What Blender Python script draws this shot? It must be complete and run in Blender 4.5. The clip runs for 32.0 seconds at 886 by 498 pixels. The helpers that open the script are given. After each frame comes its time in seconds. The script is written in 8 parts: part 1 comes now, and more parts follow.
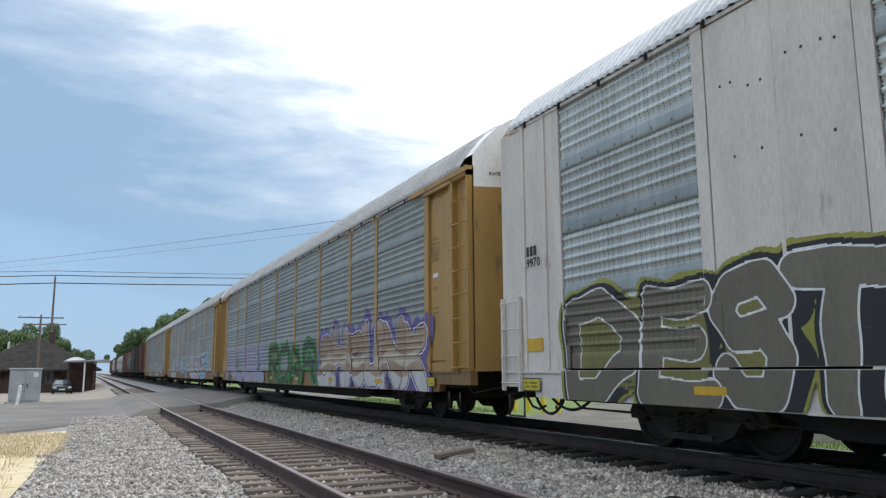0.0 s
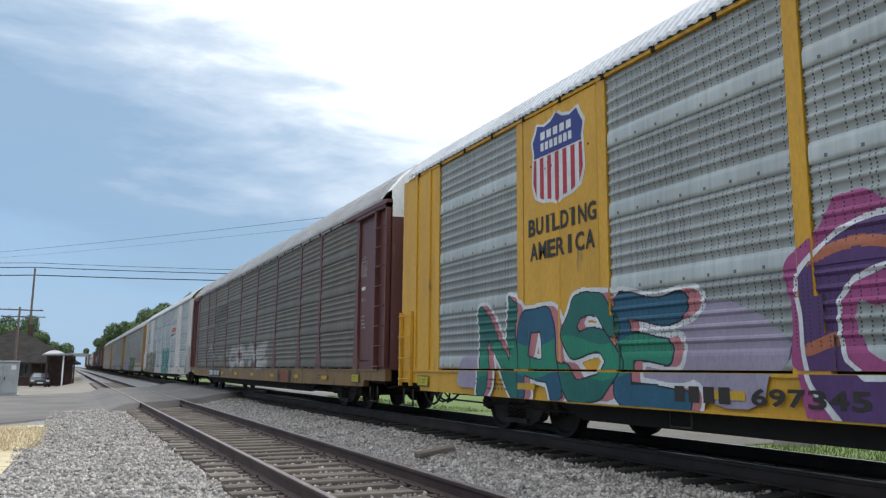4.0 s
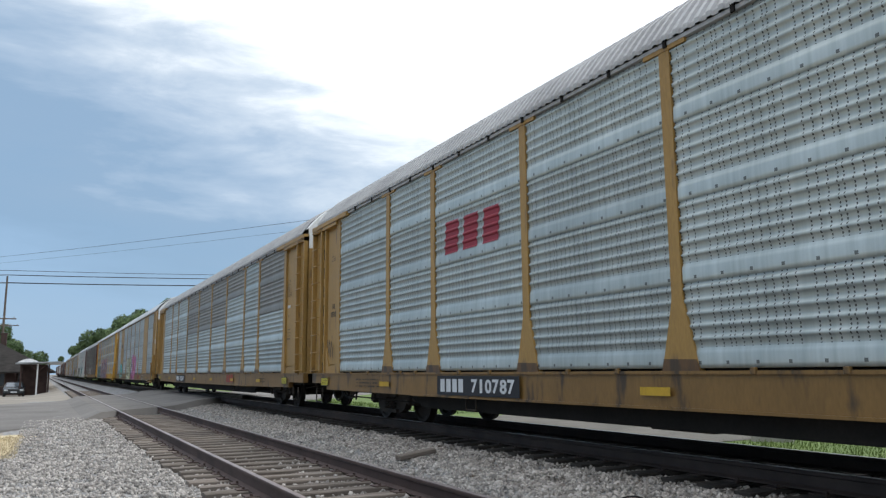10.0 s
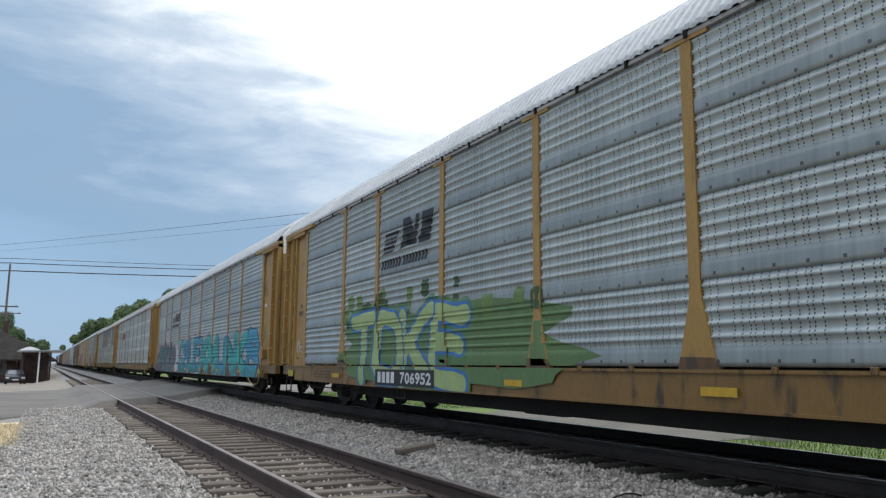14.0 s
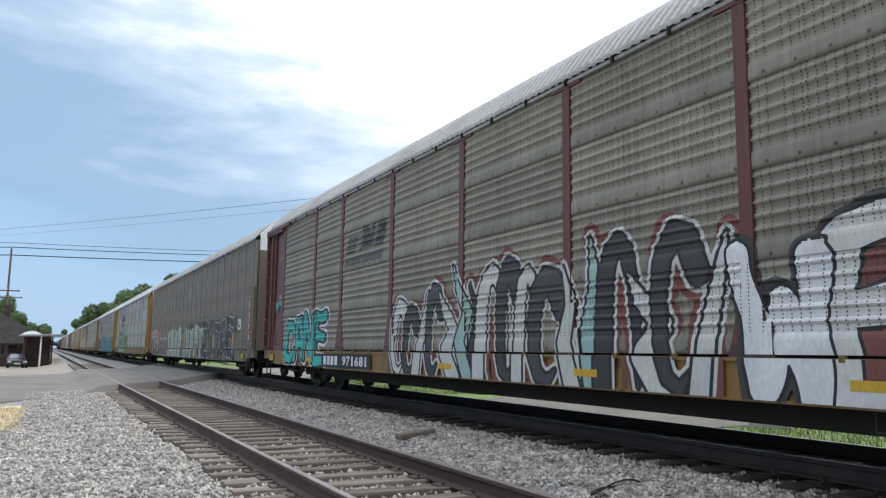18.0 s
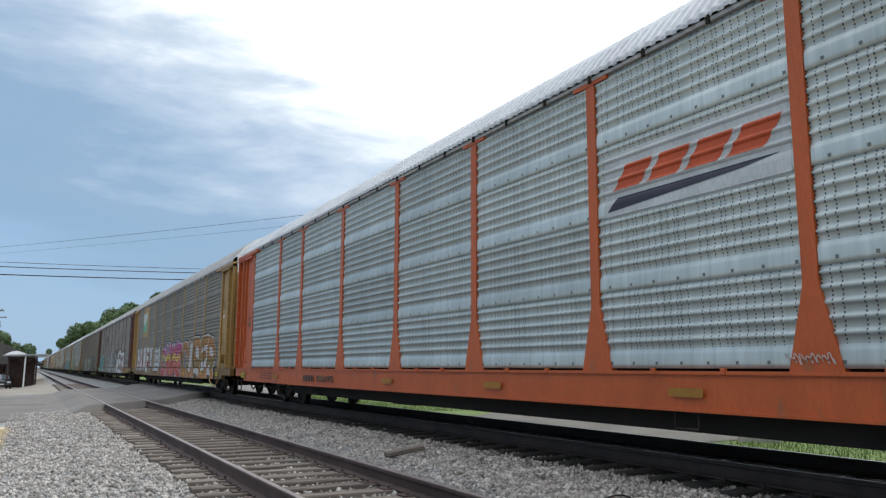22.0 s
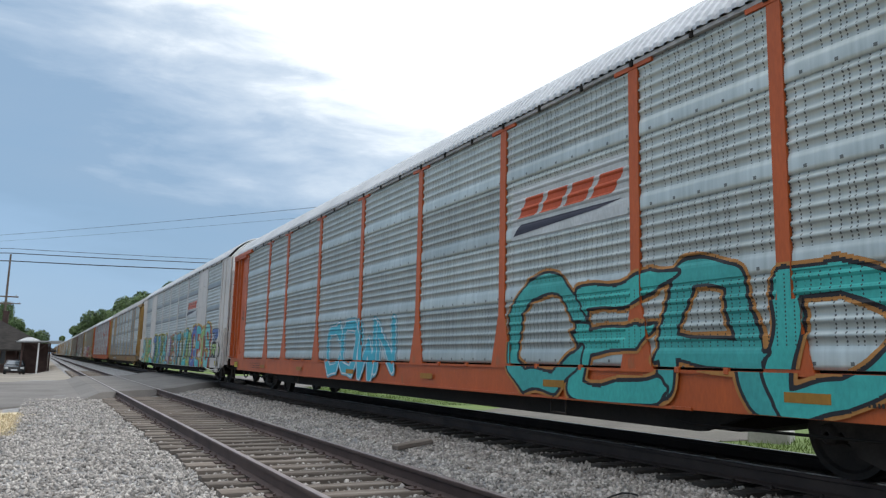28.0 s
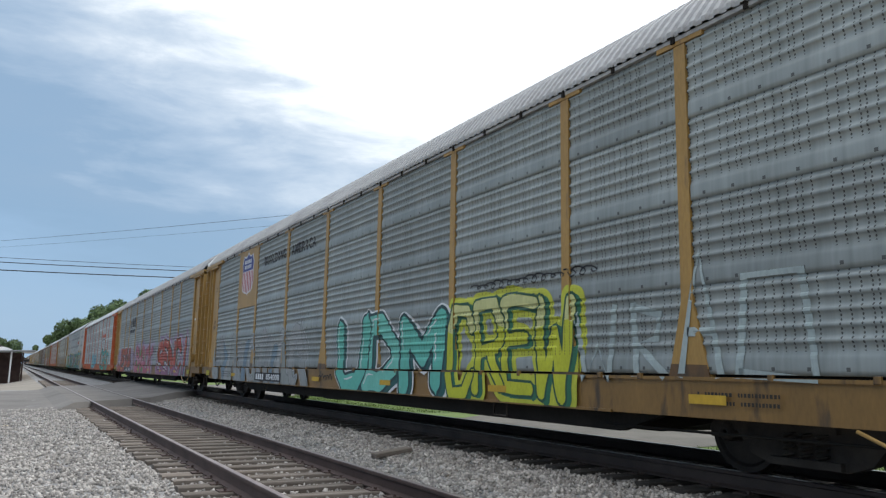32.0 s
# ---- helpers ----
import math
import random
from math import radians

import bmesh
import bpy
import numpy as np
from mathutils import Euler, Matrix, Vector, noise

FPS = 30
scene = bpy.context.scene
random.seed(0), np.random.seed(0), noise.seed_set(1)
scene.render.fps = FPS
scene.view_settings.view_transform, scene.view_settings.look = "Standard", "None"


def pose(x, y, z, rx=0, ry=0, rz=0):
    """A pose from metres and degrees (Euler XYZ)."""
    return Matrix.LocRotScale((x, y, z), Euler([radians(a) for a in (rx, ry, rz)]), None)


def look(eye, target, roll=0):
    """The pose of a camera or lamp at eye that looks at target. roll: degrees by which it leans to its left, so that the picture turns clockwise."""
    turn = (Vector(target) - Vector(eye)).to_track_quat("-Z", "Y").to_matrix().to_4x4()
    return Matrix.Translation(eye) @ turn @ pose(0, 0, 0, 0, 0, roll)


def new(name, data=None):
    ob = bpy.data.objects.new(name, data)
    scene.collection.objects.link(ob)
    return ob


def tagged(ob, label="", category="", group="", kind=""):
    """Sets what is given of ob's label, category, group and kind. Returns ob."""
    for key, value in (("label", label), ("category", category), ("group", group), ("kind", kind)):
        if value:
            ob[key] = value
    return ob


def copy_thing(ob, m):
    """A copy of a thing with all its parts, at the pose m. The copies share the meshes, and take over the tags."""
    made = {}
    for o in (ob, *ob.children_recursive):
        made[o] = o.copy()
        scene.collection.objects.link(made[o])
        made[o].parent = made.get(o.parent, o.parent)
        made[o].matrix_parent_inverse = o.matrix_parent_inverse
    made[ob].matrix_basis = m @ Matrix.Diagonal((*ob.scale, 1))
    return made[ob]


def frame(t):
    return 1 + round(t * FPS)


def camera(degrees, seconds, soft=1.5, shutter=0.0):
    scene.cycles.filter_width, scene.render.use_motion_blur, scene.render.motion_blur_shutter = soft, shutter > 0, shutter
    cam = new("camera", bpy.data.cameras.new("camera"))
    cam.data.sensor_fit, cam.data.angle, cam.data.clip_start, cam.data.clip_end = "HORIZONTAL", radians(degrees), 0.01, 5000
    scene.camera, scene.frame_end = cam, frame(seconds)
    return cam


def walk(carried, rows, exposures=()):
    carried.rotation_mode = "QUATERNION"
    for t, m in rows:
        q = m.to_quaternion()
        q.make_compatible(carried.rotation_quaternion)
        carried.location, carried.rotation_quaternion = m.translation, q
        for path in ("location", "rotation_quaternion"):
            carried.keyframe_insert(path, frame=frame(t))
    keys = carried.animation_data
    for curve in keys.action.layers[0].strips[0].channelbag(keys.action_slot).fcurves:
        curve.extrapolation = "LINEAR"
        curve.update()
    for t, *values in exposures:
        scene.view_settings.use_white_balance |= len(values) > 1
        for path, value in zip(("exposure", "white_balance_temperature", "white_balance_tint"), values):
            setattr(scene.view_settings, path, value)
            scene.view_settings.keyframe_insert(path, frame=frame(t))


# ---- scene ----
EYE = Vector((0.0, 0.0, 0.97))
cam = camera(60.0, 32.0, soft=1.3)
# seconds, yaw, pitch, roll of the hand-held camera
PATH = [
    (0, -24.55, 8.99, -0.33), (0.5, -24.38, 8.94, -0.29), (1, -24.71, 8.99, -0.07), (1.5, -25.08, 8.98, -0.10), (2, -25.41, 8.93, -0.23),
    (2.5, -25.72, 8.98, -0.20), (3, -26.02, 9.00, -0.15), (3.5, -26.17, 9.03, 0.09), (4, -25.73, 8.92, 0.53), (4.5, -26.01, 8.71, 0.40),
    (6.5, -26.17, 8.26, 0.18), (7, -26.58, 8.32, 0.12), (7.5, -26.86, 8.43, 0.11), (8, -26.99, 8.56, 0.28), (8.5, -27.06, 8.70, 0.07),
    (9, -27.20, 8.82, -0.11), (9.5, -27.33, 8.96, -0.40), (10, -27.35, 9.08, -0.42), (10.5, -27.24, 9.22, -0.15), (11, -27.16, 9.23, 0.23),
    (11.5, -27.09, 9.11, 0.56), (12, -27.11, 8.99, 0.60), (12.5, -27.20, 8.81, 0.18), (13, -27.19, 8.77, 0.31), (13.5, -27.19, 8.75, 0.55),
    (15.5, -27.11, 8.36, 0.11), (16, -27.14, 8.22, 0.24), (16.5, -27.21, 8.03, 0.24), (17, -27.20, 7.89, 0.47), (17.5, -27.19, 7.74, 0.55),
    (18, -27.11, 7.66, 0.77), (18.5, -27.11, 7.64, 0.92), (19, -27.19, 7.76, 0.46), (19.5, -27.34, 8.02, 0.39), (20, -27.52, 8.35, 0.43),
    (20.5, -27.68, 8.56, 0.53), (21, -27.86, 8.70, 0.34), (21.5, -27.95, 8.79, 0.16), (22, -28.00, 8.88, 0.26), (22.5, -28.01, 8.89, 0.07),
    (23, -28.02, 8.89, 0.05), (23.5, -27.82, 9.20, 0.71), (24, -27.53, 9.35, 1.58), (24.5, -27.19, 9.27, 1.91), (25, -27.00, 8.97, 1.82),
    (25.5, -26.85, 8.78, 1.26), (26, -26.82, 8.53, 1.01), (26.5, -26.85, 8.35, 0.90), (28.5, -27.21, 8.52, 1.51), (29, -27.22, 8.71, 1.59),
    (29.5, -27.37, 8.90, 1.95), (30, -27.67, 9.05, 2.09), (30.5, -28.04, 9.24, 2.12), (31, -28.44, 9.35, 1.89), (31.5, -28.74, 9.27, 1.38),
    (32, -28.70, 9.03, 1.07),
]


def aim(yaw, pitch, roll):
    a, b = radians(yaw), radians(pitch)
    way = Vector((-math.sin(a) * math.cos(b), math.cos(a) * math.cos(b), math.sin(b)))
    return look(EYE, EYE + 10 * way, roll)


walk(cam, [(t, aim(a, b, c)) for t, a, b, c in PATH], exposures=[(0, 0.28), (1, 0.16), (2, 0.12), (3, 0.24), (4.5, 0.24), (7, 0.16), (8, 0.24), (9, 0.20), (10, 0.14), (11, 0.08), (13.5, 0.10), (16, 0.24), (17, 0.34), (18, 0.42), (19, 0.46), (20, 0.36), (21, 0.26), (22, 0.16), (23, 0.12), (25, 0.14), (27, 0.10), (29, 0.18), (30, 0.20), (31, 0.14), (32, 0.14)])

# ---- world, sun ----
SUN_EL, SUN_AZ = 58.0, 62.0   # degrees; azimuth from +y towards +x
sun_way = Vector((math.sin(radians(SUN_AZ)) * math.cos(radians(SUN_EL)), math.cos(radians(SUN_AZ)) * math.cos(radians(SUN_EL)), math.sin(radians(SUN_EL))))
scene.view_settings.exposure = 0.38


def build_world():
    w = bpy.data.worlds.new("sky")
    scene.world = w
    w.use_nodes = True
    nt = w.node_tree
    nt.nodes.clear()
    N, L = nt.nodes.new, nt.links.new
    out, bg = N("ShaderNodeOutputWorld"), N("ShaderNodeBackground")
    sky = N("ShaderNodeTexSky")
    sky.sky_type, sky.sun_disc = "NISHITA", False
    sky.sun_elevation, sky.sun_rotation = radians(SUN_EL), radians(SUN_AZ)
    gain = N("ShaderNodeVectorMath"); gain.operation = "SCALE"
    gain.inputs["Scale"].default_value = 0.10
    L(sky.outputs[0], gain.inputs[0])
    tc = N("ShaderNodeTexCoord")
    # cloud deck: direction stretched so that the clouds flatten towards the horizon
    mp = N("ShaderNodeMapping"); mp.inputs["Scale"].default_value = (1.0, 1.0, 3.6)
    L(tc.outputs["Generated"], mp.inputs["Vector"])
    big, fine = N("ShaderNodeTexNoise"), N("ShaderNodeTexNoise")
    for n, s, d, r in ((big, 2.3, 5, 0.5), (fine, 6.0, 6, 0.6)):
        n.inputs["Scale"].default_value, n.inputs["Detail"].default_value, n.inputs["Roughness"].default_value = s, d, r
        n.inputs["Distortion"].default_value = 0.25
        L(mp.outputs[0], n.inputs["Vector"])
    nrm = N("ShaderNodeVectorMath"); nrm.operation = "NORMALIZE"
    L(tc.outputs["Generated"], nrm.inputs[0])
    dot = N("ShaderNodeVectorMath"); dot.operation = "DOT_PRODUCT"
    dot.inputs[1].default_value = CLEAR_WAY
    L(nrm.outputs[0], dot.inputs[0])

    def mul(a, k, add):
        m = N("ShaderNodeMath"); m.operation = "MULTIPLY_ADD"
        L(a, m.inputs[0]); m.inputs[1].default_value = k; m.inputs[2].default_value = add
        return m.outputs[0]

    def plus(a, b):
        m = N("ShaderNodeMath"); m.operation = "ADD"
        L(a, m.inputs[0]); L(b, m.inputs[1])
        return m.outputs[0]

    f = plus(dot.outputs["Value"], plus(mul(big.outputs["Fac"], 0.30, -0.16), mul(fine.outputs["Fac"], 0.21, -0.105)))
    low = N("ShaderNodeVectorMath"); low.operation = "DOT_PRODUCT"
    low.inputs[1].default_value = (0.150, 0.981, 0.122)
    L(nrm.outputs[0], low.inputs[0])
    lift = N("ShaderNodeMapRange"); lift.interpolation_type = "SMOOTHSTEP"
    lift.inputs["From Min"].default_value, lift.inputs["From Max"].default_value = 0.972, 1.0
    lift.inputs["To Min"].default_value, lift.inputs["To Max"].default_value = 0.0, 0.05
    L(low.outputs["Value"], lift.inputs["Value"])
    f = mul(plus(f, lift.outputs[0]), 0.8, 0.2)
    ramp = N("ShaderNodeValToRGB")
    e = ramp.color_ramp.elements
    e[0].position, e[0].color = 0.05, (0.33, 0.49, 0.69, 1)
    e[1].position, e[1].color = 0.85, (1.62, 1.74, 1.90, 1)
    for pos, col in ((0.17, (0.305, 0.47, 0.68, 1)), (0.245, (0.265, 0.415, 0.60, 1)), (0.31, (0.285, 0.425, 0.60, 1)), (0.36, (0.44, 0.565, 0.72, 1)), (0.40, (0.66, 0.76, 0.87, 1)), (0.435, (1.02, 1.08, 1.13, 1)), (0.62, (1.36, 1.46, 1.56, 1))):
        q = e.new(pos); q.color = col
    L(f, ramp.inputs[0])
    mix = N("ShaderNodeMix"); mix.data_type = "RGBA"
    mix.inputs["Factor"].default_value = 0.88
    L(gain.outputs[0], mix.inputs["A"]); L(ramp.outputs[0], mix.inputs["B"])
    L(mix.outputs["Result"], bg.inputs["Color"])
    bg.inputs["Strength"].default_value = 1.0
    L(bg.outputs[0], out.inputs["Surface"])


CLEAR_WAY = (0.315, -0.16, 1.0)   # the cloud thins towards the zenith and over the train
build_world()
sun = new("sun", bpy.data.lights.new("sun", "SUN"))
sun.data.energy, sun.data.angle, sun.data.color = 1.3, radians(14), (1.0, 0.96, 0.88)
sun.matrix_world = look(sun_way * 50, (0, 0, 0))


# ---- materials ----
def nodes(name, rough=0.7, metal=0.0, spec=0.4):
    m = bpy.data.materials.new(name)
    m.use_nodes = True
    b = m.node_tree.nodes["Principled BSDF"]
    b.inputs["Roughness"].default_value, b.inputs["Metallic"].default_value = rough, metal
    b.inputs["Specular IOR Level"].default_value = spec
    return m, m.node_tree.nodes.new, m.node_tree.links.new, b


def rgb(c):
    return (*c, 1.0)


def surface(name, c0, c1, scale=3.0, grain=40.0, rough=0.7, metal=0.0, bump=0.15, spots=None, spot_amount=0.5, stretch=(1, 1, 1), vary=0.0, spec=0.4, island=False):
    """Two colours in large noise, a fine grain in value and relief, an optional third colour in patches."""
    m, N, L, b = nodes(name, rough, metal, spec)
    tc, mp = N("ShaderNodeTexCoord"), N("ShaderNodeMapping")
    mp.inputs["Scale"].default_value = stretch
    L(tc.outputs["Object"], mp.inputs["Vector"])
    n1, n2 = N("ShaderNodeTexNoise"), N("ShaderNodeTexNoise")
    for n, s in ((n1, scale), (n2, grain)):
        n.inputs["Scale"].default_value, n.inputs["Detail"].default_value = s, 4
        L(mp.outputs[0], n.inputs["Vector"])
    r1 = N("ShaderNodeMapRange"); r1.inputs["From Min"].default_value, r1.inputs["From Max"].default_value = 0.32, 0.68
    L(n1.outputs["Fac"], r1.inputs["Value"])
    mix = N("ShaderNodeMix"); mix.data_type = "RGBA"
    mix.inputs["A"].default_value, mix.inputs["B"].default_value = rgb(c0), rgb(c1)
    L(r1.outputs[0], mix.inputs["Factor"])
    col = mix.outputs["Result"]
    if spots:
        n3 = N("ShaderNodeTexNoise"); n3.inputs["Scale"].default_value, n3.inputs["Detail"].default_value = scale * 2.3, 6
        L(mp.outputs[0], n3.inputs["Vector"])
        r3 = N("ShaderNodeMapRange"); r3.inputs["From Min"].default_value, r3.inputs["From Max"].default_value = 0.70 - 0.25 * spot_amount, 0.80 - 0.2 * spot_amount
        L(n3.outputs["Fac"], r3.inputs["Value"])
        m3 = N("ShaderNodeMix"); m3.data_type = "RGBA"
        m3.inputs["B"].default_value = rgb(spots)
        L(r3.outputs[0], m3.inputs["Factor"]); L(col, m3.inputs["A"])
        col = m3.outputs["Result"]
    hsv = N("ShaderNodeHueSaturation")
    val = N("ShaderNodeMath"); val.operation = "MULTIPLY_ADD"
    L(n2.outputs["Fac"], val.inputs[0]); val.inputs[1].default_value, val.inputs[2].default_value = 0.5, 0.75
    v = val.outputs[0]
    if vary:
        src = N("ShaderNodeNewGeometry").outputs["Random Per Island"] if island else N("ShaderNodeObjectInfo").outputs["Random"]
        vv = N("ShaderNodeMath"); vv.operation = "MULTIPLY_ADD"
        L(src, vv.inputs[0]); vv.inputs[1].default_value, vv.inputs[2].default_value = vary, 1 - vary / 2
        mm = N("ShaderNodeMath"); mm.operation = "MULTIPLY"
        L(v, mm.inputs[0]); L(vv.outputs[0], mm.inputs[1])
        v = mm.outputs[0]
    L(v, hsv.inputs["Value"]); L(col, hsv.inputs["Color"])
    L(hsv.outputs[0], b.inputs["Base Color"])
    if bump:
        bp = N("ShaderNodeBump"); bp.inputs["Strength"].default_value, bp.inputs["Distance"].default_value = bump, 0.02
        L(n2.outputs["Fac"], bp.inputs["Height"]); L(bp.outputs[0], b.inputs["Normal"])
    return m


def sheet_metal(name, c0, c1, vary=0.25, metal=0.55, rough=0.45, dots=0.9, band=0.75):
    """Galvanised perforated sheet: mottled zinc, run-off streaks and columns of small punched holes."""
    m, N, L, b = nodes(name, rough, metal, 0.5)
    tc = N("ShaderNodeTexCoord")

    def noise_at(scale, stretch, detail=4):
        mp, n = N("ShaderNodeMapping"), N("ShaderNodeTexNoise")
        mp.inputs["Scale"].default_value = stretch
        L(tc.outputs["Object"], mp.inputs["Vector"]); L(mp.outputs[0], n.inputs["Vector"])
        n.inputs["Scale"].default_value, n.inputs["Detail"].default_value = scale, detail
        return n.outputs["Fac"]

    def calc(op, a, k=0.0, k2=0.0):
        n = N("ShaderNodeMath"); n.operation = op
        for i, v in enumerate((a, k, k2)):
            if isinstance(v, (int, float)):
                n.inputs[i].default_value = v
            else:
                L(v, n.inputs[i])
        return n.outputs[0]

    info = N("ShaderNodeObjectInfo").outputs["Random"]
    streak = noise_at(3.0, (1, 5, 0.35))
    blotch = noise_at(1.6, (1, 1, 1))
    r = N("ShaderNodeMapRange"); r.inputs["From Min"].default_value, r.inputs["From Max"].default_value = 0.3, 0.7
    L(calc("MULTIPLY_ADD", streak, 0.55, calc("MULTIPLY", blotch, 0.45)), r.inputs["Value"])
    mix = N("ShaderNodeMix"); mix.data_type = "RGBA"
    mix.inputs["A"].default_value, mix.inputs["B"].default_value = rgb(c0), rgb(c1)
    L(r.outputs[0], mix.inputs["Factor"])
    sep = N("ShaderNodeSeparateXYZ")
    L(tc.outputs["Object"], sep.inputs[0])
    # fastener heads along the lap
    ry = calc("ABSOLUTE", calc("SUBTRACT", calc("FRACT", calc("DIVIDE", sep.outputs["Y"], 0.355)), 0.5))
    rz = calc("ABSOLUTE", calc("SUBTRACT", sep.outputs["Z"], 0.055))
    head = calc("MULTIPLY", calc("LESS_THAN", ry, 0.05), calc("LESS_THAN", rz, 0.017))
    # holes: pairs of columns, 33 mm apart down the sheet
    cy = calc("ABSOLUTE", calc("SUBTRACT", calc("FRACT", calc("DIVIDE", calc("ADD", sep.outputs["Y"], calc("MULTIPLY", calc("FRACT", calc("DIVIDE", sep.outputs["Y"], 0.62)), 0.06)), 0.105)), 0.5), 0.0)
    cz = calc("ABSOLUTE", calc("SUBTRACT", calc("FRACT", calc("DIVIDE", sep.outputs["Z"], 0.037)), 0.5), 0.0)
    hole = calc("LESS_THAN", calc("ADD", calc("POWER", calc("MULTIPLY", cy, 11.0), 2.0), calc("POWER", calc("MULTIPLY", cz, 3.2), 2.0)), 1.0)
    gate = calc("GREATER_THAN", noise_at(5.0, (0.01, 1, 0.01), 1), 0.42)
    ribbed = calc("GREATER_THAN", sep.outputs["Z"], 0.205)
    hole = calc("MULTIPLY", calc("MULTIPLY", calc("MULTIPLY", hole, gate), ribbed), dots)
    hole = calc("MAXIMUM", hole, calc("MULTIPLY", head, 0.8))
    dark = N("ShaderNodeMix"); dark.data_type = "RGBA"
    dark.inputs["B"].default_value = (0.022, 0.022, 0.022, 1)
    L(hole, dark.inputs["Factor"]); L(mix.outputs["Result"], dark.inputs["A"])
    hsv = N("ShaderNodeHueSaturation")
    L(calc("MULTIPLY", calc("MULTIPLY_ADD", info, vary, 1 - vary / 2), calc("MULTIPLY_ADD", ribbed, 1 - band, band)), hsv.inputs["Value"])
    L(dark.outputs["Result"], hsv.inputs["Color"])
    L(hsv.outputs[0], b.inputs["Base Color"])
    L(calc("SUBTRACT", metal, calc("MULTIPLY", hole, metal)), b.inputs["Metallic"])
    bp = N("ShaderNodeBump"); bp.inputs["Strength"].default_value, bp.inputs["Distance"].default_value = 0.10, 0.01
    L(noise_at(14, (1, 1, 1)), bp.inputs["Height"]); L(bp.outputs[0], b.inputs["Normal"])
    return m


def paint(name, c, dirt=(0.15, 0.095, 0.045), amount=0.32, rough=0.5):
    """Weathered car paint with vertical run-off dirt."""
    d = tuple(0.80 * v for v in c)
    return surface(name, c, d, scale=1.3, grain=26, rough=rough, bump=0.05, spots=dirt, spot_amount=amount, stretch=(1.6, 1.6, 0.45), spec=0.45)


TAN = paint("tan_paint", (0.335, 0.195, 0.052), (0.13, 0.08, 0.04), 0.36)
# grime spots over a base darkened for the weaker light down there
TAN_SILL = paint("grimy_shaded_tan_sill", (0.205, 0.112, 0.030), (0.05, 0.032, 0.018), 0.62)
YELLOW = paint("yellow_paint", (0.56, 0.30, 0.022), amount=0.2)
ORANGE = paint("orange_paint", (0.43, 0.084, 0.015), amount=0.2)
BROWN = paint("brown_paint", (0.105, 0.034, 0.029), amount=0.3)
GREY = paint("grey_paint", (0.535, 0.500, 0.465), (0.25, 0.21, 0.17), 0.15)
TAUPE_POST = paint("pale_taupe_paint", (0.225, 0.195, 0.155), (0.14, 0.12, 0.09), 0.2)
TAUPE = paint("taupe_paint", (0.140, 0.114, 0.087), (0.09, 0.07, 0.05), 0.2)
WHITE = paint("white_paint", (0.72, 0.72, 0.70), (0.35, 0.32, 0.28), 0.15)
SILL_DARK = surface("grimy_sill_and_interior_shade", (0.016, 0.0145, 0.013), (0.024, 0.021, 0.018), scale=1.5, grain=26, rough=0.85, bump=0.05, spec=0.12)
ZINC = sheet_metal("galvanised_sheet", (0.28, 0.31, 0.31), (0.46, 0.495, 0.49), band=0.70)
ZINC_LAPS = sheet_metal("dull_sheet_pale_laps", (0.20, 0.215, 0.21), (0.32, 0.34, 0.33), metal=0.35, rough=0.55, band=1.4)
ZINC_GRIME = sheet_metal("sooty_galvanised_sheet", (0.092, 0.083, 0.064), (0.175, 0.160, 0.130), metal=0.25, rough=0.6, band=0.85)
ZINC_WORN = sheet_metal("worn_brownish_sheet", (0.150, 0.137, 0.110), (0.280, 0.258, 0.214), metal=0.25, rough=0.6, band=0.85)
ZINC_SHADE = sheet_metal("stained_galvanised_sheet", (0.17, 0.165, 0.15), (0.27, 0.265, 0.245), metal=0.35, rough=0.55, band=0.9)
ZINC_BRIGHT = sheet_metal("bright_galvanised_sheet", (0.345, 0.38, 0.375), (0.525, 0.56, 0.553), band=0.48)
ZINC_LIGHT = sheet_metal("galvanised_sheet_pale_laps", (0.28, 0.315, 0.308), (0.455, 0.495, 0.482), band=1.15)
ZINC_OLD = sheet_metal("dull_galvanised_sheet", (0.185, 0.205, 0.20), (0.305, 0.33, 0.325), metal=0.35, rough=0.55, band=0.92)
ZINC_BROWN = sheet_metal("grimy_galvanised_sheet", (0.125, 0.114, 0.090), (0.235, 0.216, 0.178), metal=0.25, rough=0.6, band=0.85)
ROOF_DULL = surface("dull_roof", (0.30, 0.295, 0.29), (0.40, 0.395, 0.39), scale=0.8, grain=12, rough=0.6, metal=0.2, bump=0.03)
ROOF_M = surface("galvanised_roof", (0.42, 0.43, 0.44), (0.54, 0.55, 0.56), scale=0.8, grain=12, rough=0.5, metal=0.4, bump=0.03)
STEEL = surface("grimy_cast_steel", (0.024, 0.020, 0.017), (0.058, 0.047, 0.038), scale=4, rough=0.75, bump=0.15, spec=0.2)
WHEEL_M = surface("rusty_wheel", (0.018, 0.014, 0.012), (0.032, 0.025, 0.020), scale=5, rough=0.6, metal=0.5, bump=0.05)
TREAD = surface("running_tread", (0.20, 0.185, 0.18), (0.30, 0.28, 0.27), rough=0.34, metal=0.85, bump=0.0)
BLACK = surface("black_paint", (0.015, 0.015, 0.015), (0.03, 0.03, 0.03), bump=0.03)
RAIL_SIDE = surface("rusty_rail", (0.048, 0.030, 0.026), (0.082, 0.053, 0.045), scale=2, grain=60, rough=0.8, metal=0.1, bump=0.1)
TIE_M = surface("weathered_tie", (0.095, 0.075, 0.06), (0.19, 0.16, 0.135), scale=3, grain=22, rough=0.9, bump=0.35, stretch=(0.25, 2.5, 2.5), vary=0.5)
